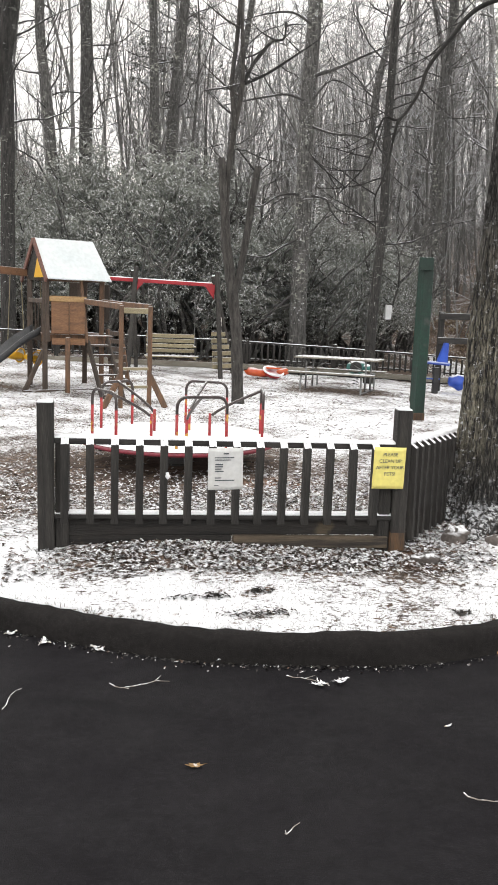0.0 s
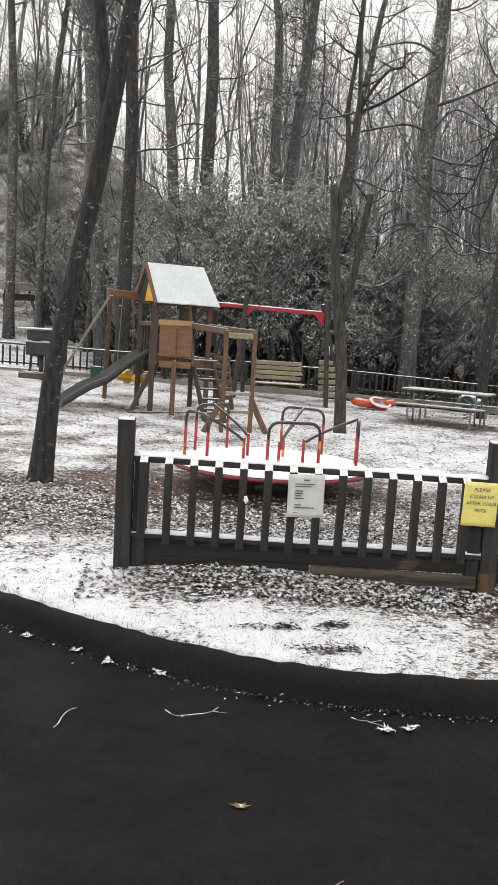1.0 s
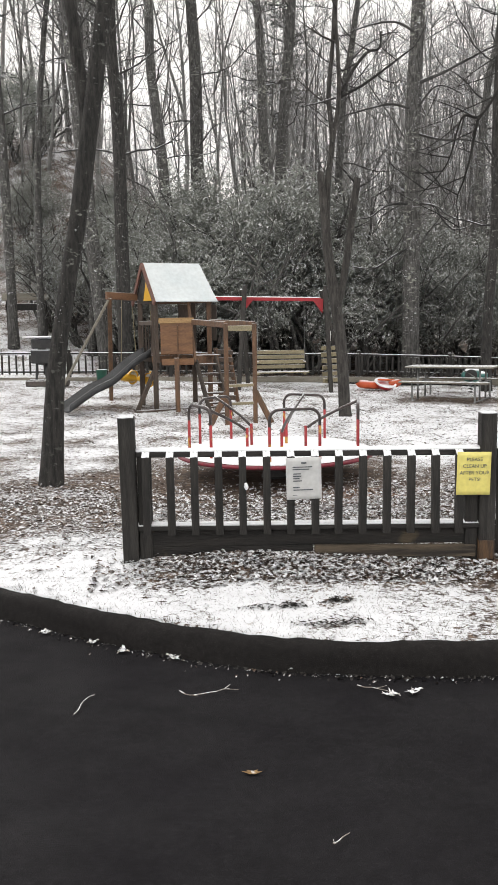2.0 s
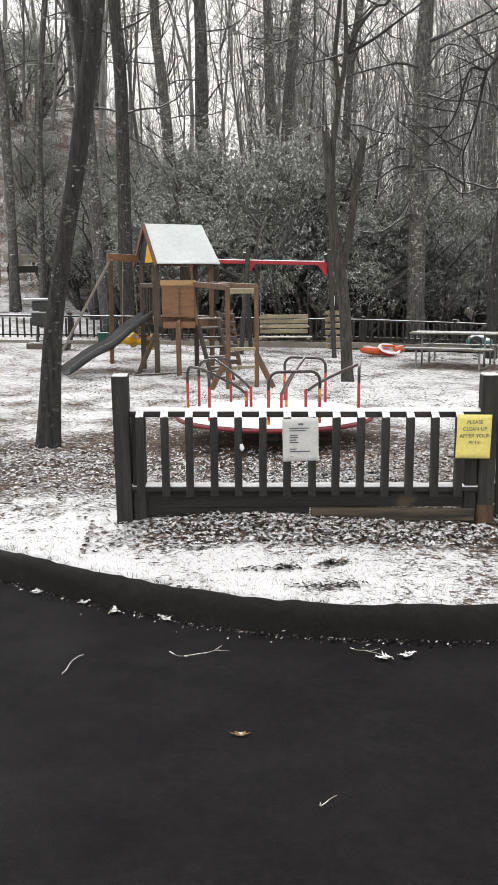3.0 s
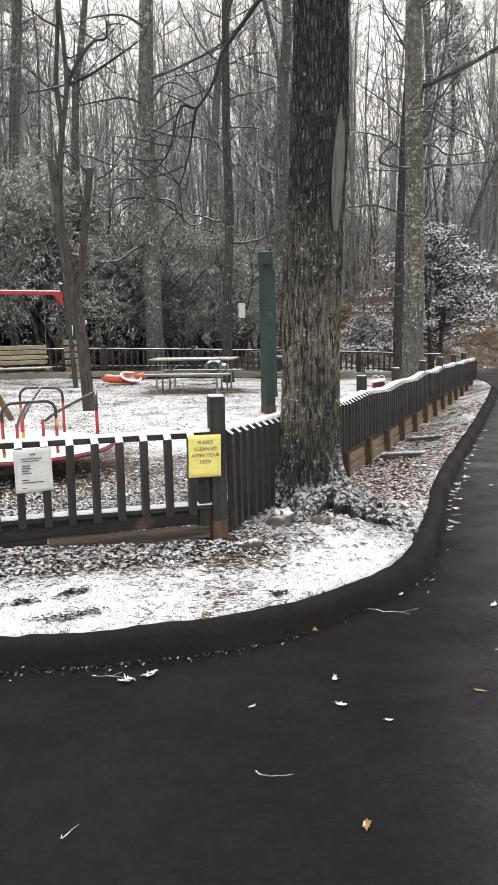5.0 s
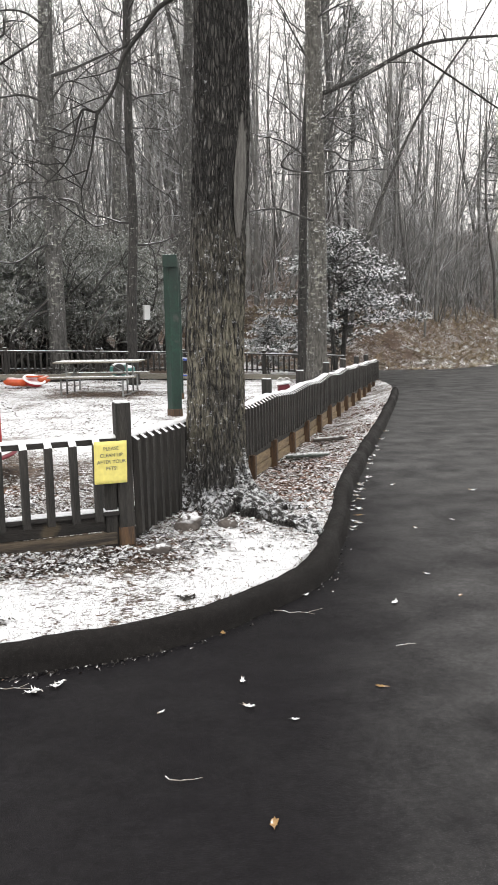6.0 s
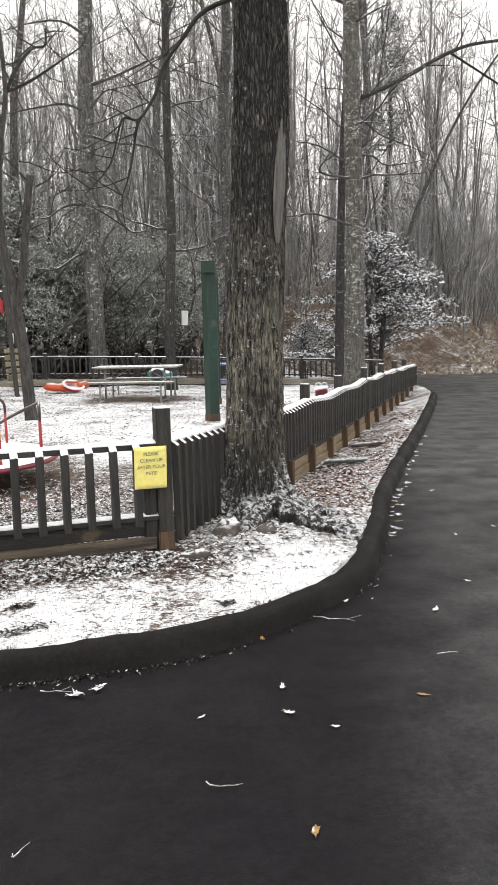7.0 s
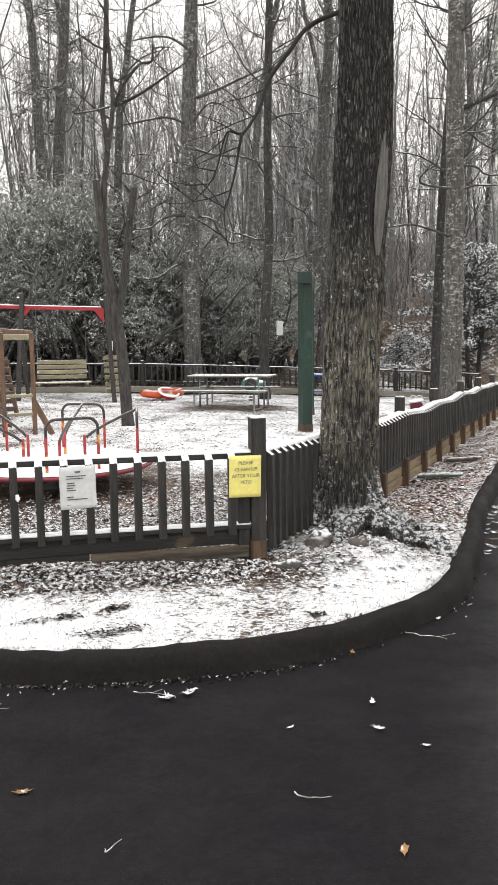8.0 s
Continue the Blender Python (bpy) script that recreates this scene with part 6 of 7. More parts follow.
# the tree with two sawn stubs in the middle of the playground, and two thin stems above them
a = stand(1.33, 15.27)
bare_tree(a, relative([(1.33, 15.27, a[2]), (1.29, 15.27, 0.54), (1.24, 15.27, 1.29), (1.15, 15.27, 1.93), (1.04, 15.27, 2.67), (0.99, 15.28, 3.31), (1.04, 15.31, 4.02), (1.11, 15.33, 4.64), (1.05, 15.33, 5.34), (1.11, 15.33, 6.02), (1.15, 15.33, 6.72)], a),
          [0.108, 0.100, 0.096, 0.098, 0.085, 0.072, 0.052, 0.046, 0.038, 0.034, 0.032], 12,
          "slim grey tree with two sawn-off stubs", 8, 0.5, 1.3, STUB_BARK, height=11,
          extra=[(relative([(1.17, 15.25, 1.77), (1.27, 15.22, 2.19), (1.34, 15.22, 2.62), (1.40, 15.22, 3.05), (1.45, 15.22, 3.47), (1.53, 15.22, 3.99)], a), 0.066, 0.060),
                 (relative([(1.00, 15.28, 2.99), (0.95, 15.25, 3.53), (0.90, 15.25, 4.10)], a), 0.072, 0.062),
                 (relative([(1.11, 15.33, 4.59), (1.22, 15.28, 5.28), (1.20, 15.28, 6.03), (1.17, 15.28, 6.72), (1.26, 15.33, 8.43)], a), 0.045, 0.022, STUB_BARK),
                 (relative([(1.24, 15.28, 5.32), (1.63, 15.28, 5.51), (2.08, 15.28, 5.82), (2.49, 15.33, 6.12)], a), 0.03, 0.012),
                 (relative([(1.24, 15.28, 5.34), (1.42, 15.26, 5.69), (1.68, 15.26, 6.01), (1.89, 15.26, 6.08), (1.92, 15.26, 6.35)], a), 0.032, 0.016),
                 (relative([(1.17, 15.28, 5.31), (0.89, 15.28, 5.23), (0.57, 15.28, 5.17)], a), 0.02, 0.01, SNOWY_LIMB),
                 (relative([(1.49, 15.22, 3.90), (1.33, 15.22, 4.08), (1.15, 15.17, 4.26), (0.98, 15.11, 4.45)], a), 0.018, 0.008)])
# the large tree by the back fence, with level limbs that dip and rise and carry snow
a = stand(4.05, 23.4)
limb_lines = (
    ([(4.0, 23.3, 4.62), (3.55, 23.2, 4.61), (3.26, 23.2, 4.52), (2.9, 23.2, 4.28), (2.5, 23.2, 4.23)], 0.040),
    ([(4.15, 23.3, 4.62), (4.6, 23.2, 4.53), (4.75, 23.2, 4.26), (5.13, 23.2, 3.92), (5.73, 23.2, 4.1), (6.22, 23.2, 4.27)], 0.036),
    ([(4.0, 23.3, 3.52), (3.52, 23.2, 3.27), (3.04, 23.2, 2.97), (2.52, 23.2, 2.99), (2.2, 23.2, 3.12)], 0.034),
    ([(4.05, 23.3, 8.88), (3.49, 23.2, 9.1), (2.81, 23.2, 9.01), (2.14, 23.2, 8.77)], 0.040),
    ([(4.03, 23.3, 6.98), (3.44, 23.2, 7.1), (2.87, 23.2, 7.0), (2.24, 23.2, 6.84), (1.7, 23.2, 6.7)], 0.036),
    ([(4.05, 23.3, 6.9), (4.48, 23.2, 7.46), (4.83, 23.2, 7.52), (5.29, 23.2, 7.3)], 0.030),
    ([(4.05, 23.3, 6.4), (4.69, 23.2, 6.21), (5.4, 23.2, 6.19), (6.11, 23.2, 6.07), (6.53, 23.2, 6.42)], 0.036),
    ([(4.05, 23.3, 7.6), (4.72, 23.2, 7.84), (5.54, 23.2, 8.25), (6.25, 23.2, 8.6), (6.96, 23.2, 9.17)], 0.052),
    ([(4.1, 23.3, 5.7), (4.56, 23.2, 5.27), (4.96, 23.2, 4.83), (5.15, 23.2, 5.5)], 0.026),
)
bare_tree(a, relative([(4.05, 23.4, a[2]), (4.02, 23.4, 2.2), (4.05, 23.4, 4.5), (4.03, 23.4, 5.8), (4.04, 23.4, 7.2), (4.11, 23.4, 8.65), (4.17, 23.4, 10.0)], a), [0.245, 0.23, 0.22, 0.21, 0.20, 0.185, 0.17], 48,
          "large grey tree by the back fence with snow-lined limbs", 16, 0.55, 3.0, BARK, height=17, extra=[(relative(p, a), r, 0.012, SNOWY_LIMB) for p, r in limb_lines])
TREES = (
    ((-3.55, 22.4), [(0.05, 0, 0), (-0.02, 0, 2.8), (0.0, 0, 6.3), (0.03, 0, 8.3), (0.0, 0, 10.4)], 0.19, DARK_BARK, "straight dark tree behind the playset"),
    ((-3.0, 30.0), [(0.1, 0, 0), (0.0, 0, 4.0), (-0.22, 0, 6.7), (-0.46, 0, 9.0), (-0.4, 0, 11)], 0.21, BARK, "crooked grey tree at the edge of the woods"),
    ((-1.92, 31.0), [(0, 0, 0), (-0.05, 0, 5.5), (-0.15, 0, 9), (-0.2, 0, 12)], 0.26, BARK, "tall grey tree in the woods"),
    ((0.55, 34.0), [(0, 0, 0), (-0.1, 0, 6.5), (-0.2, 0, 11)], 0.22, BARK, "tall grey tree in the woods"),
    ((1.0, 34.5), [(0, 0, 0), (0.1, 0, 6.0), (0.45, 0, 12)], 0.26, BARK, "tall grey tree in the woods"),
    ((-7.87, 28.0), [(0, 0, 0), (-0.05, 0, 6.0), (-0.1, 0, 10)], 0.16, BARK, "thin grey tree on the slope"),
    ((-6.33, 25.0), [(0, 0, 0), (0.14, 0, 5.3), (0.5, 0, 9)], 0.11, BARK, "thin leaning tree on the slope"),
    ((-4.2, 24.0), [(0, 0, 0), (-0.28, 0, 3.8), (-0.74, 0, 8.8)], 0.22, BARK, "grey tree behind the back fence"),
    ((5.50, 21.2), [(0.0, 0, 0), (0.0, 0, 1.8), (0.03, 0, 4.0), (0.08, 0, 6.1), (0.10, 0, 9.2)], 0.135, DARK_BARK, "straight slim tree with a grey box beside its trunk"),
    ((9.3, 30.0), [(0, 0, 0), (0.3, 0, 3.6), (0.8, 0, 4.8), (0.88, 0, 8), (1.0, 0, 11)], 0.24, BARK, "crooked grey tree in the woods"),
    ((10.33, 21.5), [(0, 0, 0), (0.06, 0, 3.0), (0.16, 0, 6), (0.3, 0, 9)], 0.13, DARK_BARK, "slim dark tree beside the lichened one"),
    ((15.2, 31.5), [(0, 0, 0), (0.35, 0, 3.2), (0.9, 0, 6.2), (1.4, 0, 9)], 0.20, BARK, "leaning grey tree beyond the road"),
    ((17.6, 31.5), [(0, 0, 0), (0.4, 0, 2.2), (1.2, 0, 5.0)], 0.12, BARK, "leaning thin tree beyond the road"),
    ((-5.2, 27.0), [(0, 0, 0), (0.1, 0, 4), (0.0, 0, 8)], 0.13, BARK, "thin grey tree behind the back fence"),
    ((6.9, 27.5), [(0, 0, 0), (-0.1, 0, 4), (0.2, 0, 8)], 0.17, BARK, "grey tree in the woods"),
    ((8.4, 25.5), [(0, 0, 0), (0.25, 0, 4), (0.1, 0, 8)], 0.12, BARK, "thin grey tree behind the back fence"),
    ((2.4, 29.0), [(0, 0, 0), (0.15, 0, 4), (0.35, 0, 8)], 0.17, BARK, "grey tree in the woods"),
)
for i, ((x, y), path, r, mat, label) in enumerate(TREES):
    a = stand(x, y)
    sway = random.Random(900 + i)
    pts = [(p[0] + 0.10 * sway.uniform(-1, 1) * (p[2] > 0), p[1] + 0.15 * sway.uniform(-1, 1), p[2]) for p in path]
    bare_tree(a, pts, [r * (1 - 0.32 * j / (len(pts) - 1)) for j in range(len(pts))], 40 + i, label, limbs=24, first=0.2, reach=3.0, mat=mat, height=16 + (i % 4))
# the lichened tree inside the roadside fence, with a long low limb
a = stand(9.5, 19.0)
bare_tree(a, [(0.02, 0, 0), (0.03, 0, 1.5), (0.04, 0, 3.8), (-0.02, 0, 7.0), (-0.03, 0, 9.0)], [0.255, 0.235, 0.215, 0.195, 0.18], 91, "large lichened grey tree inside the roadside fence", 20, 0.22, 2.3, LICHEN_BARK, height=16,
          extra=[(relative([(9.6, 19.0, 6.6), (10.76, 18.9, 7.12), (11.88, 18.7, 7.73), (12.9, 18.6, 8.05), (15.3, 18.4, 8.36), (17.5, 18.2, 8.5)], a), 0.060, 0.022), (relative([(12.0, 18.7, 7.75), (13.56, 18.6, 7.0), (15.22, 18.5, 6.2), (16.6, 18.4, 5.5)], a), 0.032, 0.012)]
          + [(relative(p, a), 0.030, 0.012, SNOWY_LIMB) for p in (
              [(9.45, 18.9, 6.36), (9.71, 18.9, 6.16), (10.16, 18.9, 5.84), (10.7, 18.9, 5.68), (11.6, 18.9, 5.4)],
              [(9.4, 18.9, 4.80), (8.8, 18.9, 4.85), (8.57, 18.9, 4.95), (8.7, 18.9, 5.15), (8.99, 18.9, 5.35), (9.1, 18.9, 5.71)],
              [(9.4, 18.9, 3.7), (8.72, 18.9, 3.9), (8.35, 18.9, 3.96), (7.92, 18.9, 3.91), (7.5, 18.9, 3.82)],
              [(9.6, 18.9, 4.78), (10.0, 18.9, 4.89), (10.47, 18.9, 4.91), (11.5, 18.9, 5.0)],
              [(9.6, 18.9, 5.35), (10.01, 18.9, 5.31), (10.24, 18.9, 5.16), (10.62, 18.9, 5.15), (11.4, 18.9, 5.3)])])


# the big oak by the kerb: ridged bark, a bare scar, flared roots
def big_oak():
    a = stand(2.235, 6.85)
    t = thing("oak_tree", a, "large oak with deeply ridged lichened bark and snow at its foot", "tree")
    spine = bend([(-0.03, 0, -0.2), (-0.015, 0, 0.6), (0.01, 0, 1.6), (0.06, 0, 2.35), (0.095, 0, 3.0), (0.105, 0, 4.0), (0.11, 0, 5.8), (0.15, 0, 7.5)], 70)
    n, k = 150, len(spine)
    v = []
    for i, c in enumerate(spine):
        h = c.z
        r = 0.211 - 0.007 * max(h, 0) + 0.012 * math.exp(-((h - 2.95) / 0.3) ** 2) + 0.17 * math.exp(-max(h + 0.05, 0) / 0.17)
        for j in range(n):
            b = 2 * math.pi * j / n
            ca, sa = math.cos(b), math.sin(b)
            root = 0.24 * math.exp(-max(h + 0.02, 0) / 0.20) * (max(0, math.sin(2.5 * b + 0.6)) ** 2 * 1.3 + max(0, math.sin(1.5 * b - 2.2)) ** 3)
            q = Vector((ca * 2.2, sa * 2.2, h * 0.55))
            wob = 0.016 * noise.noise(q)
            s = Vector((ca * 8.5, sa * 8.5, h * 1.5))
            ridge = abs(noise.noise(s + Vector((0.25 * noise.noise(Vector((ca * 3, sa * 3, h * 4))), 0, 0)))) + 0.5 * abs(noise.noise(Vector((ca * 17, sa * 17, h * 4))))
            plates = 0.35 * noise.noise(Vector((ca * 16, sa * 16, h * 11)))
            deep = 0.062 * (min(ridge, 0.5) + 0.35 * plates)
            face = math.cos(b - radians(-60))
            scar = max(0.0, min(1.0, (face - 0.72) * 6)) * max(0.0, min(1.0, 1.6 - abs(h - 2.55) / 0.38))
            rr = r + root + wob + deep * (1 - scar) - 0.022 * scar
            v.append((c.x + rr * ca, c.y + rr * sa, h))
    s = Shape()
    s.add(v, [(i * n + j, i * n + (j + 1) % n, (i + 1) * n + (j + 1) % n, (i + 1) * n + j) for i in range(k - 1) for j in range(n)])
    bole = part("trunk", s, OAK_BARK, t, "", True)
    for az, reach, thick in ((-132, 0.60, 0.095), (-104, 0.74, 0.11), (-76, 0.95, 0.13), (-52, 0.85, 0.125), (-20, 0.62, 0.09), (5, 0.6, 0.07), (-165, 0.55, 0.08)):
        root, run = Shape(), []
        for q in range(8):
            w = q / 7
            b = radians(az + 16 * math.sin(2.2 * w + az))
            gx_, gy_ = a[0] + (0.16 + reach * w) * math.cos(b), a[1] + (0.16 + reach * w) * math.sin(b)
            run.append((gx_ - a[0], gy_ - a[1], stand(gx_, gy_)[2] - a[2] + 0.10 * (1 - w) ** 1.5 - 0.03 * w))
        run = bend(run, 7)
        root.tube(run, [thick * (1 - 0.72 * q / (len(run) - 1)) for q in range(len(run))], 22)
        root.v = [tuple(Vector(p) + Vector((1, 1, 1)) * (0.045 * noise.noise(Vector(p) * 11) + 0.02 * noise.noise(Vector(p) * 31))) for p in root.v]
        part("root", root, OAK_BARK, t, "snow-dusted surface root", True)
    scar, rows = Shape(), 15
    for i in range(rows):
        h = 2.20 + 0.95 * i / (rows - 1)
        c = min(spine, key=lambda q: abs(q.z - h))
        wide = 0.36 * math.sin(math.pi * (i + 0.3) / (rows - 0.4)) ** 0.7
        for j in range(9):
            b = radians(-60) + wide * (j / 4 - 1) + 0.05 * math.sin(5 * h)
            rr = 0.211 - 0.007 * h + 0.018 + 0.004 * noise.noise(Vector((j * 0.9, h * 2, 3))) - 0.02 * (abs(j - 4) == 4)
            scar.add([(c.x + rr * math.cos(b), c.y + rr * math.sin(b), h)], [])
    scar.f = [(i * 9 + j, i * 9 + j + 1, (i + 1) * 9 + j + 1, (i + 1) * 9 + j) for i in range(rows - 1) for j in range(8)]
    part("bare_scar", scar, surface("bare_scar_wood", (0.17, 0.163, 0.152), (0.09, 0.086, 0.08), 5, 0.85, 0.5, 30, (8, 8, 1.0), depth=0.7), bole, "smooth bare grey scar in the bark", True)
    limb = Shape()
    rng = random.Random(5)
    main = [(0.10, 0.1, 4.17), (-0.10, 0.45, 4.16), (-0.26, 0.45, 4.05), (-0.38, 0.45, 3.89), (-0.50, 0.45, 3.74), (-0.58, 0.45, 3.61), (-0.62, 0.45, 3.47), (-0.69, 0.45, 3.34), (-0.79, 0.45, 3.22), (-0.90, 0.45, 3.23), (-0.95, 0.45, 3.14), (-1.0, 0.45, 2.95), (-1.07, 0.45, 2.81), (-1.25, 0.45, 2.62)]
    pts = bend(main, 4)
    limb.tube(pts, list(np.linspace(0.022, 0.004, len(pts))), 8)
    twig2 = bend([(-0.79, 0.45, 3.22), (-0.82, 0.45, 3.08), (-0.86, 0.42, 2.9), (-0.91, 0.42, 2.72), (-0.95, 0.45, 2.58), (-0.92, 0.45, 2.3)], 4)
    limb.tube(twig2, list(np.linspace(0.013, 0.003, len(twig2))), 6)
    for q in pts[6::3] + twig2[3::4]:
        spray(limb, q, Vector((rng.uniform(-1, 0.6), rng.uniform(-0.5, 0.5), rng.uniform(-0.8, 0.5))), rng.uniform(0.35, 0.7), 0.006, rng, 1, 4)
    part("low_branch", limb, WET_TWIG, t, "drooping dark low branch", True)
    crown = Shape()
    for i in range(9):
        az = 0.7 * i
        spray(crown, spine[-1 - 8 * i], Vector((math.cos(az), math.sin(az), 1.1)), 3.0, 0.06, rng, 2, 5)
    part("crown", crown, DARK_BARK, t, "", True)


OAK_BARK = oak_bark()
big_oak()


# ---- evergreens ----
def whorls(centres, rng, leaf, width, droop, per=7):
    """Rosettes of drooping leaves, one quad each, bent at the middle."""
    n = len(centres)
    az = rng.uniform(0, 2 * np.pi, (n, 1)) + np.linspace(0, 2 * np.pi, per, endpoint=False)[None, :] + rng.uniform(-0.3, 0.3, (n, per))
    dr = droop + rng.uniform(-0.7, 0.7, (n, per))
    ln = leaf * rng.uniform(0.7, 1.2, (n, per))
    d = np.stack([np.cos(az) * np.cos(dr), np.sin(az) * np.cos(dr), -np.sin(dr)], -1)
    side = np.stack([-np.sin(az), np.cos(az), rng.uniform(-0.5, 0.5, (n, per))], -1)
    c = centres[:, None, :] + 0.0 * d
    w = width * side
    p0 = c + d * (ln * 0.08)[..., None]
    m1, m2 = c + d * (ln * 0.5)[..., None] + w, c + d * (ln * 0.5)[..., None] - w
    tip = c + d * ln[..., None] - np.array((0, 0, 0.25 * leaf))
    v = np.stack([p0, m2, tip, m1], 2).reshape(-1, 3)
    f = np.arange(len(v)).reshape(-1, 4)
    return v, f


def shrub_meshes(seed, rx, ry, h, count, leaf, width, mat, droop=0.5, open_below=0.25):
    rng = np.random.RandomState(seed)
    pr = random.Random(seed)
    stems = Shape()
    tips = []
    for i in range(9):
        az = pr.uniform(0, 6.28)
        p = Vector((0.25 * rx * math.cos(az), 0.25 * ry * math.sin(az), -0.1))
        d = Vector((0.5 * math.cos(az), 0.5 * math.sin(az), 1)).normalized()
        pts = [p]
        for _ in range(7):
            d = (d + Vector((pr.uniform(-1, 1), pr.uniform(-1, 1), pr.uniform(-0.3, 0.5))) * 0.45).normalized()
            pts.append(pts[-1] + d * (h / 6.5))
        stems.tube(pts, [0.055 * (1 - 0.8 * j / 7) + 0.006 for j in range(8)], 6)
        for q in pts[2:]:
            spray(stems, q, Vector((pr.uniform(-1, 1), pr.uniform(-1, 1), 0.4)), 0.22 * h, 0.018, pr, 1, 4)
    # leaf clusters gather in clumps near the outer shell, with gaps between
    clumps = []
    while len(clumps) < 70:
        q = rng.normal(0, 1, 3)
        q = q / np.linalg.norm(q) * rng.uniform(0.55, 1.0)
        if q[2] > -0.55 + open_below:
            clumps.append(q)
    clumps = np.array(clumps)
    pick = clumps[rng.randint(0, len(clumps), count)] + rng.normal(0, 0.13, (count, 3))
    c = np.stack([pick[:, 0] * rx, pick[:, 1] * ry, h * (0.5 + 0.5 * pick[:, 2])], -1)
    v, f = whorls(c, rng, leaf, width, droop, 5)
    me = bpy.data.meshes.new("foliage")
    me.from_pydata(v.tolist(), [], f.tolist())
    me.materials.append(mat)
    return stems.mesh("woody_base", True), me


def shrub(name, meshes, at, turn, scale, label, category, group=""):
    t = thing(name, at, label, category, group, turn=turn)
    t.scale = scale
    for nm, me, mat in (("woody_base", meshes[0], BARK), ("foliage", meshes[1], LEAF)):
        if not me.materials:
            me.materials.append(mat)
        ob = new(nm, me)
        ob.parent = t
    return t


KINDS = [shrub_meshes(300 + i, 1.7, 1.5, 3.4, 3500, 0.102, 0.020, LEAF, 0.1, 0.24) for i in range(4)]
rng2 = random.Random(8)
spots = [(5.3, 27.4, 1.2), (6.4, 25.9, 0.95), (7.3, 27.6, 1.0), (-5.6, 28.6, 0.85), (-7.0, 30.5, 0.9), (-5.0, 32.0, 1.0), (8.9, 29.5, 0.8), (-11.0, 43.0, 1.15), (-13.0, 40.0, 1.1), (-9.0, 36.5, 0.8), (-6.0, 38.0, 0.85), (-3.9, 27.5, 1.1), (-2.9, 24.9, 0.95), (-1.6, 26.6, 1.35), (-0.9, 24.6, 1.05), (0.3, 26.4, 1.45), (0.9, 24.7, 1.1), (1.9, 26.6, 1.3), (2.5, 24.8, 0.95), (3.5, 26.2, 1.1),
         (4.6, 25.4, 0.9), (5.6, 24.9, 0.75), (-2.2, 29.5, 1.3), (0.2, 30.0, 1.3), (3.2, 30.2, 1.1)]
for i, (x, y, s) in enumerate(spots):
    a = stand(x, y)
    shrub("rhododendron", KINDS[i % 4], a, rng2.uniform(0, 360), (s * 1.05, s * 1.05, s * 1.16), "dark rhododendron thicket dusted with snow", "shrub", "rhododendrons behind the fence")
def holly_meshes(seed, spread, h):
    """A layered evergreen: tiers of level branches, longest below, with leaves crowding towards their ends."""
    rng = np.random.RandomState(seed)
    wood, tips = Shape(), []
    for i in range(4):
        a = 6.28 * i / 4
        wood.tube([(0.1 * math.cos(a), 0.1 * math.sin(a), -0.1), (0.3 * math.cos(a), 0.3 * math.sin(a), h * 0.5), (0.25 * math.cos(a + 1), 0.25 * math.sin(a + 1), h * 0.92)], [0.05, 0.035, 0.01], 6)
    for i in range(64):
        z = h * (0.16 + 0.84 * ((i + rng.uniform()) / 64) ** 0.9)
        az = rng.uniform(0, 6.28)
        reach = spread * (1.02 - z / h) ** 0.62 * rng.uniform(0.5, 1.12) + 0.2
        p, q = Vector((0, 0, z - 0.25)), Vector((math.cos(az) * reach, math.sin(az) * reach, z + 0.05 * reach))
        mid = (p + q) / 2 + Vector((0, 0, 0.12))
        wood.tube([p, mid, q], [0.025, 0.016, 0.005], 4)
        for k in range(int(26 + 42 * reach / spread)):
            w = 0.25 + 0.78 * rng.uniform() ** 0.7
            c = p + (q - p) * w + Vector((rng.normal(0, 0.15), rng.normal(0, 0.15), rng.normal(0, 0.06)))
            tips.append((c.x, c.y, c.z + 0.14 * math.sin(3.14 * w)))
    v, f = whorls(np.array(tips), rng, 0.085, 0.024, 0.05, 6)
    me = bpy.data.meshes.new("foliage")
    me.from_pydata(v.tolist(), [], f.tolist())
    me.materials.append(HOLLY)
    return wood.mesh("woody_base", True), me


holly = holly_meshes(401, 2.5, 3.9)
shrub("holly_bush", holly, stand(12.45, 23.2), 30, (1.38, 1.1, 1.12), "dark green evergreen holly bush heavy with snow", "shrub")
shrub("holly_bush", holly, stand(10.4, 23.9), 160, (0.42, 0.42, 0.45), "small evergreen bush dusted with snow behind the fence", "shrub")


# ---- the woods behind ----
def quad_mesh(name, v, f, mat):
    """A mesh straight from arrays of points and quads."""
    me = bpy.data.meshes.new(name)
    me.vertices.add(len(v))
    me.vertices.foreach_set("co", np.asarray(v, np.float32).reshape(-1))
    me.loops.add(4 * len(f))
    me.loops.foreach_set("vertex_index", np.asarray(f, np.int32).reshape(-1))
    me.polygons.add(len(f))
    me.polygons.foreach_set("loop_start", np.arange(len(f), dtype=np.int32) * 4)
    me.update(calc_edges=True)
    me.materials.append(mat)
    return me


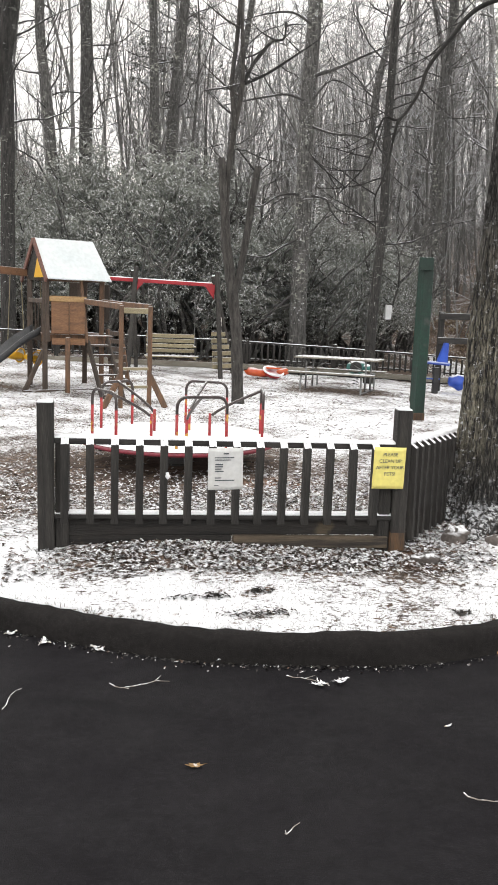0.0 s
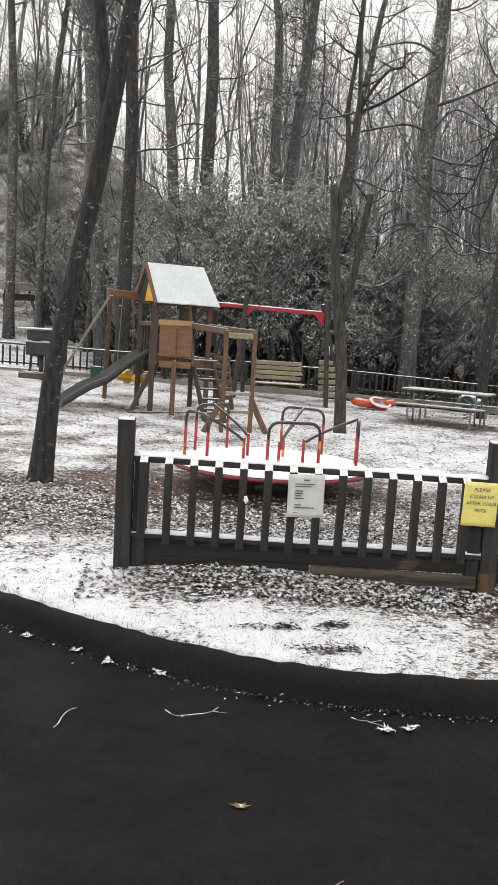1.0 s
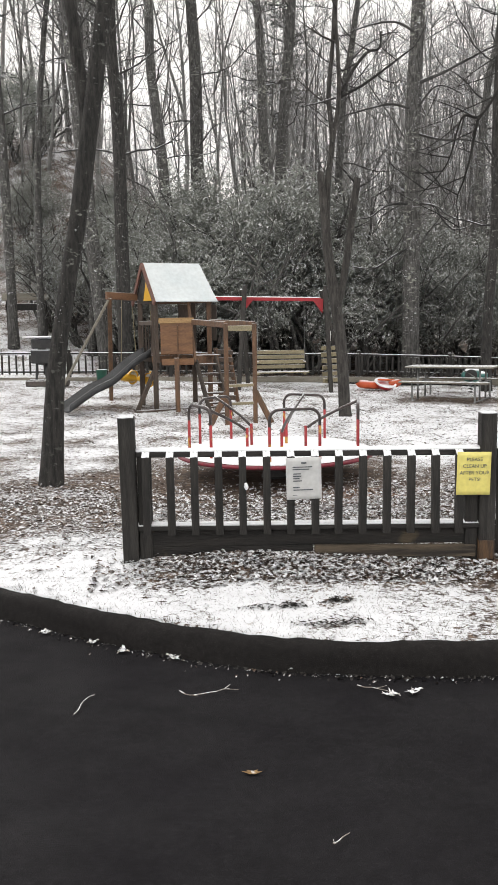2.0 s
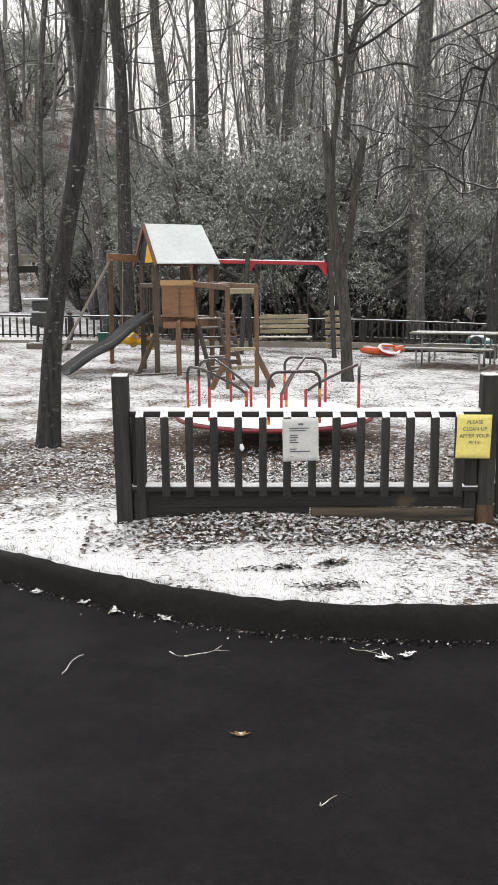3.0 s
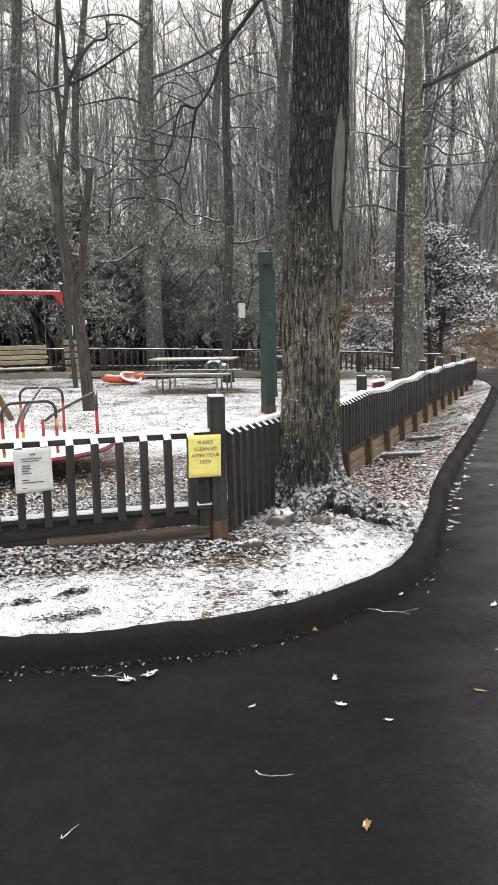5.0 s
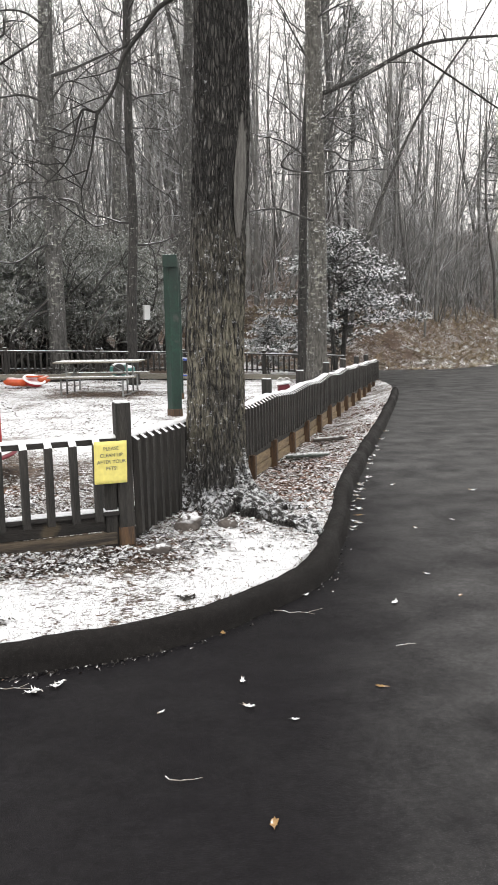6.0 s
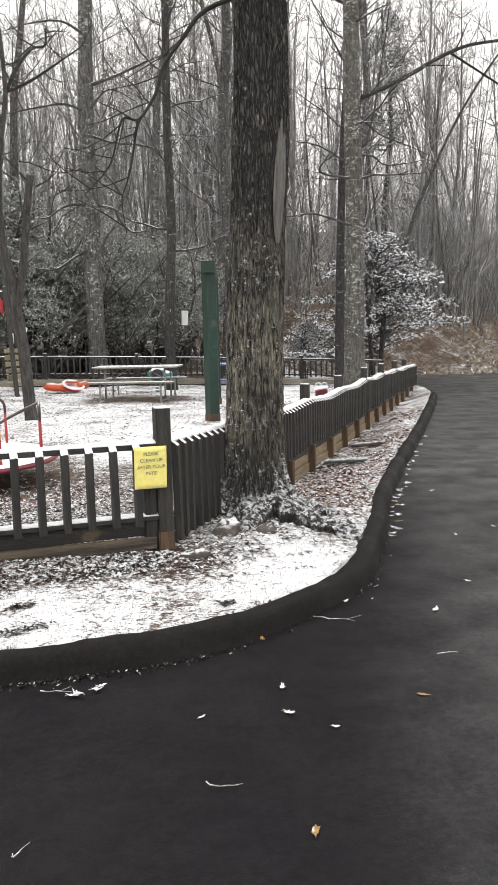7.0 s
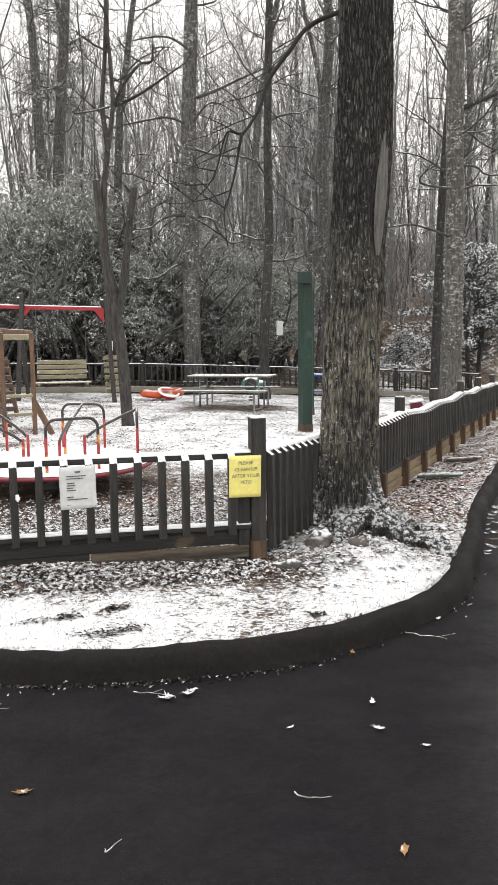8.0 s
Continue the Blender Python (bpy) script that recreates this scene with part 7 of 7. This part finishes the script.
def planted(name, kinds, rows, label, category):
    """Copies of a few grown kinds, each turned, tilted and sized on its own, joined into one stand of wood."""
    vs, fs, n = [], [], 0
    for k, x, y, z, size, turn, tx, ty in rows:
        v, f = kinds[k]
        c, q = math.cos(turn), math.sin(turn)
        px, py, pz = v[:, 0] * c - v[:, 1] * q, v[:, 0] * q + v[:, 1] * c, v[:, 2]
        vs.append(np.stack([x + size * (px + tx * pz), y + size * (py + ty * pz), z + size * pz], -1))
        fs.append(f + n)
        n += len(v)
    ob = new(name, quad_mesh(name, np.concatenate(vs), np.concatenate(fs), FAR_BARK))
    return tagged(ob, label, category, kind="stuff")


def wood_kind(seed, r, deep, light):
    """A tall bare tree that may fork, with rising limbs and fine twigs."""
    rng = random.Random(seed)
    wood = Shape()
    stems = [(Vector((0, 0, -0.4)), Vector((rng.uniform(-0.06, 0.06), rng.uniform(-0.06, 0.06), 1)), 14.5, r)]
    i = 0
    while i < len(stems):
        p, d, h, rr = stems[i]
        d = d.normalized()
        pts = [p]
        for k in range(9):
            d = (d + Vector((rng.uniform(-1, 1), rng.uniform(-1, 1), 0.3)) * 0.10).normalized()
            pts.append(pts[-1] + d * (h / 9))
        wood.line(pts, [rr * (1 - 0.88 * k / 9) for k in range(10)], 5)
        if i == 0 and rng.random() < 0.55:
            k = rng.randint(3, 5)
            az = rng.uniform(0, 6.28)
            stems.append((pts[k], d + Vector((math.cos(az), math.sin(az), 0)) * 0.35, h * 0.55, rr * 0.6))
        for b in range((deep + light) if i == 0 else light // 2):
            k = rng.randint(3 if i == 0 else 1, 9)
            az = rng.uniform(0, 6.28)
            way = Vector((math.cos(az), math.sin(az), rng.uniform(0.1, 1.3)))
            spray(wood, pts[k], way, rng.uniform(1.6, 4.2) * (1.15 - 0.05 * k), max(rr * 0.26, 0.014), rng, 2 if b < deep and i == 0 else 1, 3, 1, 0.36)
        i += 1
    wood.flush()
    return np.array(wood.v), np.array(wood.f)


def spot_in_woods(rng, low, high, near, far, off=3.2):
    while True:
        ang = radians(rng.uniform(low, high))
        dist = near + (far - near) * rng.random() ** 0.8
        x, y = -0.4 + dist * math.sin(ang), dist * math.cos(ang)
        if y < 25 or (x > 8 and (y - 0.45 * x) < 20.5):
            continue
        gx_, gy_ = np.array([x]), np.array([y])
        if line_distance(gx_, gy_, PARK_EDGE)[0] < 0.3 and line_distance(gx_, gy_, FAR_EDGE)[0] < off:
            continue
        return x, y, float(ground_height(gx_, gy_)[0]), math.degrees(ang), dist


def far_woods():
    rng = random.Random(77)
    kinds = [wood_kind(500 + i, (0.055, 0.08, 0.11, 0.06, 0.085, 0.13, 0.07)[i], 4, 13) for i in range(7)] + [wood_kind(600 + i, (0.055, 0.07, 0.09, 0.12, 0.06, 0.075, 0.14)[i], 1, 18) for i in range(7)]
    rows = []
    for i in range(440):
        close = i % 3 == 0
        low, high = ((-24, 0), (0, 21), (21, 52))[(0, 0, 1, 1, 1, 1, 1, 2, 2, 2)[i % 10]]
        x, y, z, ang, dist = spot_in_woods(rng, low, high, *((35, 54) if close else (46, 120)))
        size = rng.uniform(0.75, 1.2) if close else rng.uniform(0.95, 1.85)
        size = min(size, dist * float(np.interp(ang, [29, 33, 41], [0.60, 0.36, 0.25])) / 14.5)
        rows.append((rng.randint(0, 6) + (0 if close else 7), x, y, z, size, rng.uniform(0, 6.28), rng.gauss(0, 0.04), rng.gauss(0, 0.04)))
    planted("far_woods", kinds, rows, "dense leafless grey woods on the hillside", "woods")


def brush_kind(seed):
    rng = random.Random(seed)
    wood = Shape()
    for i in range(rng.randint(2, 5)):
        az = rng.uniform(0, 6.28)
        spray(wood, Vector((0.15 * math.cos(az), 0.15 * math.sin(az), -0.1)), Vector((0.3 * math.cos(az), 0.3 * math.sin(az), 1)), rng.uniform(1.8, 4.2), 0.016, rng, 2 if i == 0 and seed % 2 else 1, 3, 1, 0.40)
    wood.flush()
    return np.array(wood.v), np.array(wood.f)


def brush():
    """Saplings and thin understorey along the edge of the woods."""
    rng = random.Random(78)
    kinds = [brush_kind(700 + i) for i in range(10)]
    rows = []
    for i in range(620):
        x, y, z, ang, dist = spot_in_woods(rng, 29 if i % 2 else -24, 52, 29, 62, 4.5)
        size = rng.uniform(0.5, 1.3) if i % 2 == 0 else rng.uniform(0.9, 2.3)
        rows.append((rng.randint(0, 9), x, y, z, size, rng.uniform(0, 6.28), rng.gauss(0, 0.10), rng.gauss(0, 0.06)))
    for i in range(190):
        x, y, z, ang, dist = spot_in_woods(rng, -24, -3, 33, 64)
        rows.append((rng.randint(0, 9), x, y, z, rng.uniform(0.6, 1.4), rng.uniform(0, 6.28), 0, 0))
    for i in range(250):
        x, y, z, ang, dist = spot_in_woods(rng, 3, 31, 38, 78)
        rows.append((rng.randint(0, 9), x, y, z, rng.uniform(1.2, 2.8), rng.uniform(0, 6.28), rng.gauss(0, 0.08), 0))
    for i in range(340):
        x, y, z, ang, dist = spot_in_woods(rng, -24, 52, 72, 118)
        rows.append((rng.randint(0, 9), x, y, z, rng.uniform(2.2, 4.0), rng.uniform(0, 6.28), 0, 0))
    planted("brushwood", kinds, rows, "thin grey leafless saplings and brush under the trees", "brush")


far_woods()
brush()


def pine_tree(x, y, top, spread, seed):
    """A tall pine, bare below, with flat ragged sprays of needles near its top."""
    rng = np.random.RandomState(seed)
    a = stand(x, y)
    t = thing("pine_tree", a, "tall thin pine with ragged dark green needle sprays", "tree", "pines in the woods")
    h = top - a[2]
    pts = [(0.2 * math.sin(k * 1.3 + seed), 0.2 * math.cos(k * 0.9), h * k / 7 - 0.2 * (k == 0)) for k in range(8)]
    wood = trunk_shape([Vector(p) for p in pts], [0.22 - 0.024 * k for k in range(8)], 9, seed)
    part("trunk", wood, DARK_BARK, t, "", True)
    tips = []
    for i in range(34):
        u = 0.52 + 0.47 * (i / 34)
        az = rng.uniform(0, 6.28)
        reach = spread * rng.uniform(0.4, 1.0) * (1.25 - u) * 2.0
        p = Vector(pts[min(7, int(u * 7))])
        p.z = u * h
        q = p + Vector((math.cos(az) * reach, math.sin(az) * reach, 0.18 * reach))
        part("limb", Shape().tube([p, (p + q) / 2 + Vector((0, 0, -0.1)), q], [0.05, 0.035, 0.012], 5), DARK_BARK, t)
        for k in range(16):
            w = rng.uniform(0.35, 1.05)
            tips.append(tuple(p + (q - p) * w + Vector(rng.normal(0, 1, 3)) * 0.22))
    v, f = whorls(np.array(tips), rng, 0.34, 0.022, -0.15, 11)
    part("needles", quad_mesh("needles", v, f, PINE), PINE, t)


PINE = surface("pine_needle", (0.05, 0.062, 0.05), (0.09, 0.10, 0.085), 2, 0.6, 0.0, 20, snow=0.45, snow_at=0.6, snow_grain=3.0)
pine_tree(1.7, 46.0, 19.5, 2.0, 1)
pine_tree(24.5, 43.6, 18.0, 2.2, 2)
pine_tree(37.5, 46.0, 13.0, 3.2, 3)
pine_tree(41.0, 47.5, 14.0, 3.2, 4)
pine_tree(-9.0, 52.0, 22.0, 2.0, 5)


# ---- litter, dead grass, bank grass ----
def scatter_leaves(name, zones, mat, label, seed, size=(0.009, 0.036)):
    rng = np.random.RandomState(seed)
    xs, ys = [], []
    for cx, cy, sx, sy, n in zones:
        xs.append(cx + sx * np.clip(rng.normal(0, 0.62, n), -1.5, 1.5))
        ys.append(cy + sy * np.clip(rng.normal(0, 0.62, n), -1.4, 1.4))
    x, y = np.concatenate(xs), np.concatenate(ys)
    ok = line_distance(x, y, PARK_EDGE) > 0.16
    x, y = x[ok], y[ok]
    n = len(x)
    z = ground_height(x, y) + rng.uniform(0.002, 0.018, n)
    az, tl = rng.uniform(0, 6.283, n), rng.uniform(-0.35, 0.35, n)
    l, w = rng.uniform(size[0], size[1], n), rng.uniform(size[0], size[1], n) * 0.55
    d = np.stack([np.cos(az), np.sin(az), tl], -1) * l[:, None]
    s = np.stack([-np.sin(az), np.cos(az), rng.uniform(-0.5, 0.5, n)], -1) * w[:, None]
    c = np.stack([x, y, z], -1)
    up = np.array((0, 0, 1.0)) * (0.35 * w)[:, None]
    v = np.stack([c - d, c - 0.2 * d + s + up, c + d * 1.05, c - 0.1 * d - s + up, c - 0.1 * d], 1).reshape(-1, 3)
    b = np.arange(n)[:, None] * 5
    f = np.concatenate([b + np.array([[0, 4, 1]]), b + np.array([[1, 4, 2]]), b + np.array([[2, 4, 3]]), b + np.array([[3, 4, 0]])])
    me = bpy.data.meshes.new(name)
    me.from_pydata(v.tolist(), [], f.tolist())
    me.materials.append(mat)
    return tagged(new(name, me), label, "leaves", kind="stuff")


scatter_leaves("leaf_litter", [(0.2, 5.80, 1.10, 0.17, 4200), (0.2, 7.3, 1.6, 1.2, 9000), (-2.6, 8.3, 1.6, 1.3, 4200), (1.9, 6.4, 0.9, 0.7, 1500), (3.4, 7.9, 1.0, 1.2, 2200), (5.0, 10.0, 1.2, 1.8, 2000), (8.0, 14.4, 2.0, 2.6, 1500), (1.5, 8.4, 1.5, 1.0, 1500)],
               DEAD_LEAF, "brown fallen leaves half covered with snow", 31)


scatter_leaves("leaf_litter", [(0.5, 12.5, 3.2, 2.2, 1700), (1.5, 16.5, 4.5, 2.6, 2200), (4.5, 15.5, 2.6, 3.0, 1300), (-3.0, 14.5, 2.2, 3.0, 1300), (0.0, 20.5, 6.0, 1.2, 1600)], DEAD_LEAF, "scattered dead leaves showing through the playground snow", 37, (0.012, 0.036))
scatter_leaves("leaf_clumps", [(-0.17, 5.27, 0.06, 0.03, 60), (0.12, 5.31, 0.05, 0.03, 55), (0.12, 5.02, 0.14, 0.04, 55), (0.0, 5.01, 0.12, 0.04, 25), (-0.35, 5.27, 0.1, 0.04, 30), (1.30, 4.99, 0.05, 0.03, 40)], WET_LEAF, "dark wet leaf clumps lying bare in the snow by the kerb", 39, (0.008, 0.022))
scatter_leaves("leaf_litter", [(3.3, 7.7, 0.7, 0.9, 900), (4.4, 9.3, 0.8, 1.1, 1100), (6.0, 11.6, 0.9, 1.5, 900), (8.3, 15.0, 1.0, 1.8, 600)], RED_LEAF, "larger red-brown leaves gathered along the fence foot", 33, (0.025, 0.055))


def blades(name, n, box, mat, label, seed, height, width, keep):
    rng = np.random.RandomState(seed)
    x, y = rng.uniform(box[0], box[1], n), rng.uniform(box[2], box[3], n)
    ok = keep(x, y)
    x, y = x[ok], y[ok]
    n = len(x)
    z = ground_height(x, y)
    az, lean = rng.uniform(0, 6.283, n), rng.uniform(0.75, 1.08, n)
    h = height * rng.uniform(0.5, 1.2, n)
    tip = np.stack([x + np.cos(az) * h * lean, y + np.sin(az) * h * lean, z + h * (1.1 - lean) + 0.008], -1)
    c = np.stack([x, y, z - 0.01], -1)
    s = np.stack([-np.sin(az), np.cos(az), 0 * az], -1) * width
    v = np.stack([c - s, c + s, tip], 1).reshape(-1, 3)
    me = bpy.data.meshes.new(name)
    me.from_pydata(v.tolist(), [], np.arange(len(v)).reshape(-1, 3).tolist())
    me.materials.append(mat)
    return tagged(new(name, me), label, "grass", kind="stuff")


GRASS_DARK = surface("dead_grass", (0.085, 0.07, 0.052), (0.035, 0.029, 0.022), 9, 0.9, 0.0, 30)
blades("dead_grass", 17000, (-3.0, 3.2, 4.6, 6.0), GRASS_DARK, "thin dead grass poking through the snow", 51, 0.040, 0.0020, lambda x, y: line_distance(x, y, PARK_EDGE) > 0.16)
blades("dead_grass", 5000, (-4.0, 5.0, 9.0, 17.0), GRASS_DARK, "thin dead grass poking through the snow", 52, 0.05, 0.003, lambda x, y: line_distance(x, y, PARK_EDGE) > 0.3)
blades("bank_grass", 26000, (12.0, 34.0, 25.5, 40.0), DRY_GRASS, "tall straw-coloured dead grass on the road bank", 53, 0.60, 0.026, lambda x, y: (line_distance(x, y, FAR_EDGE) > 0.15) & (line_distance(x, y, FAR_EDGE) < 7.0))


def gutter_scraps(seed, count, spread, big, mat, label):
    """Wet leaf scraps and grit washed against the foot of the kerb."""
    rng = random.Random(seed)
    s = Shape()
    for i in range(count):
        k = rng.uniform(0, 1)
        j = rng.randint(0, len(KERB_LINE) - 2)
        a_, b_ = KERB_LINE[j], KERB_LINE[j + 1]
        if not -2.4 < a_[0] < 3.2 or rng.random() < smooth_step(0.0, 1.6, a_[0]) * 0.85:
            continue
        d = (b_ - a_) / np.hypot(*(b_ - a_))
        q = a_ + (b_ - a_) * k + np.array((d[1], -d[0])) * abs(rng.gauss(0.0, spread))
        p = on_road(float(q[0]), float(q[1]), 0.003)
        r = rng.uniform(0.006, big)
        az = rng.uniform(0, 6.28)
        u, w = Vector((math.cos(az), math.sin(az), rng.uniform(0, 0.6))), Vector((-math.sin(az), math.cos(az), rng.uniform(0, 0.5)))
        s.add([p - u * r, p + w * r * 0.5 + Vector((0, 0, r * 0.4)), p + u * r, p - w * r * 0.5], [(0, 1, 2, 3)])
    whole("gutter_scraps", s, mat, label, "leaves", kind="stuff")


gutter_scraps(61, 2200, 0.035, 0.015, WET_LEAF, "black wet leaf scraps along the foot of the kerb")
gutter_scraps(62, 330, 0.06, 0.013, DEAD_LEAF, "frosted leaf scraps along the foot of the kerb")
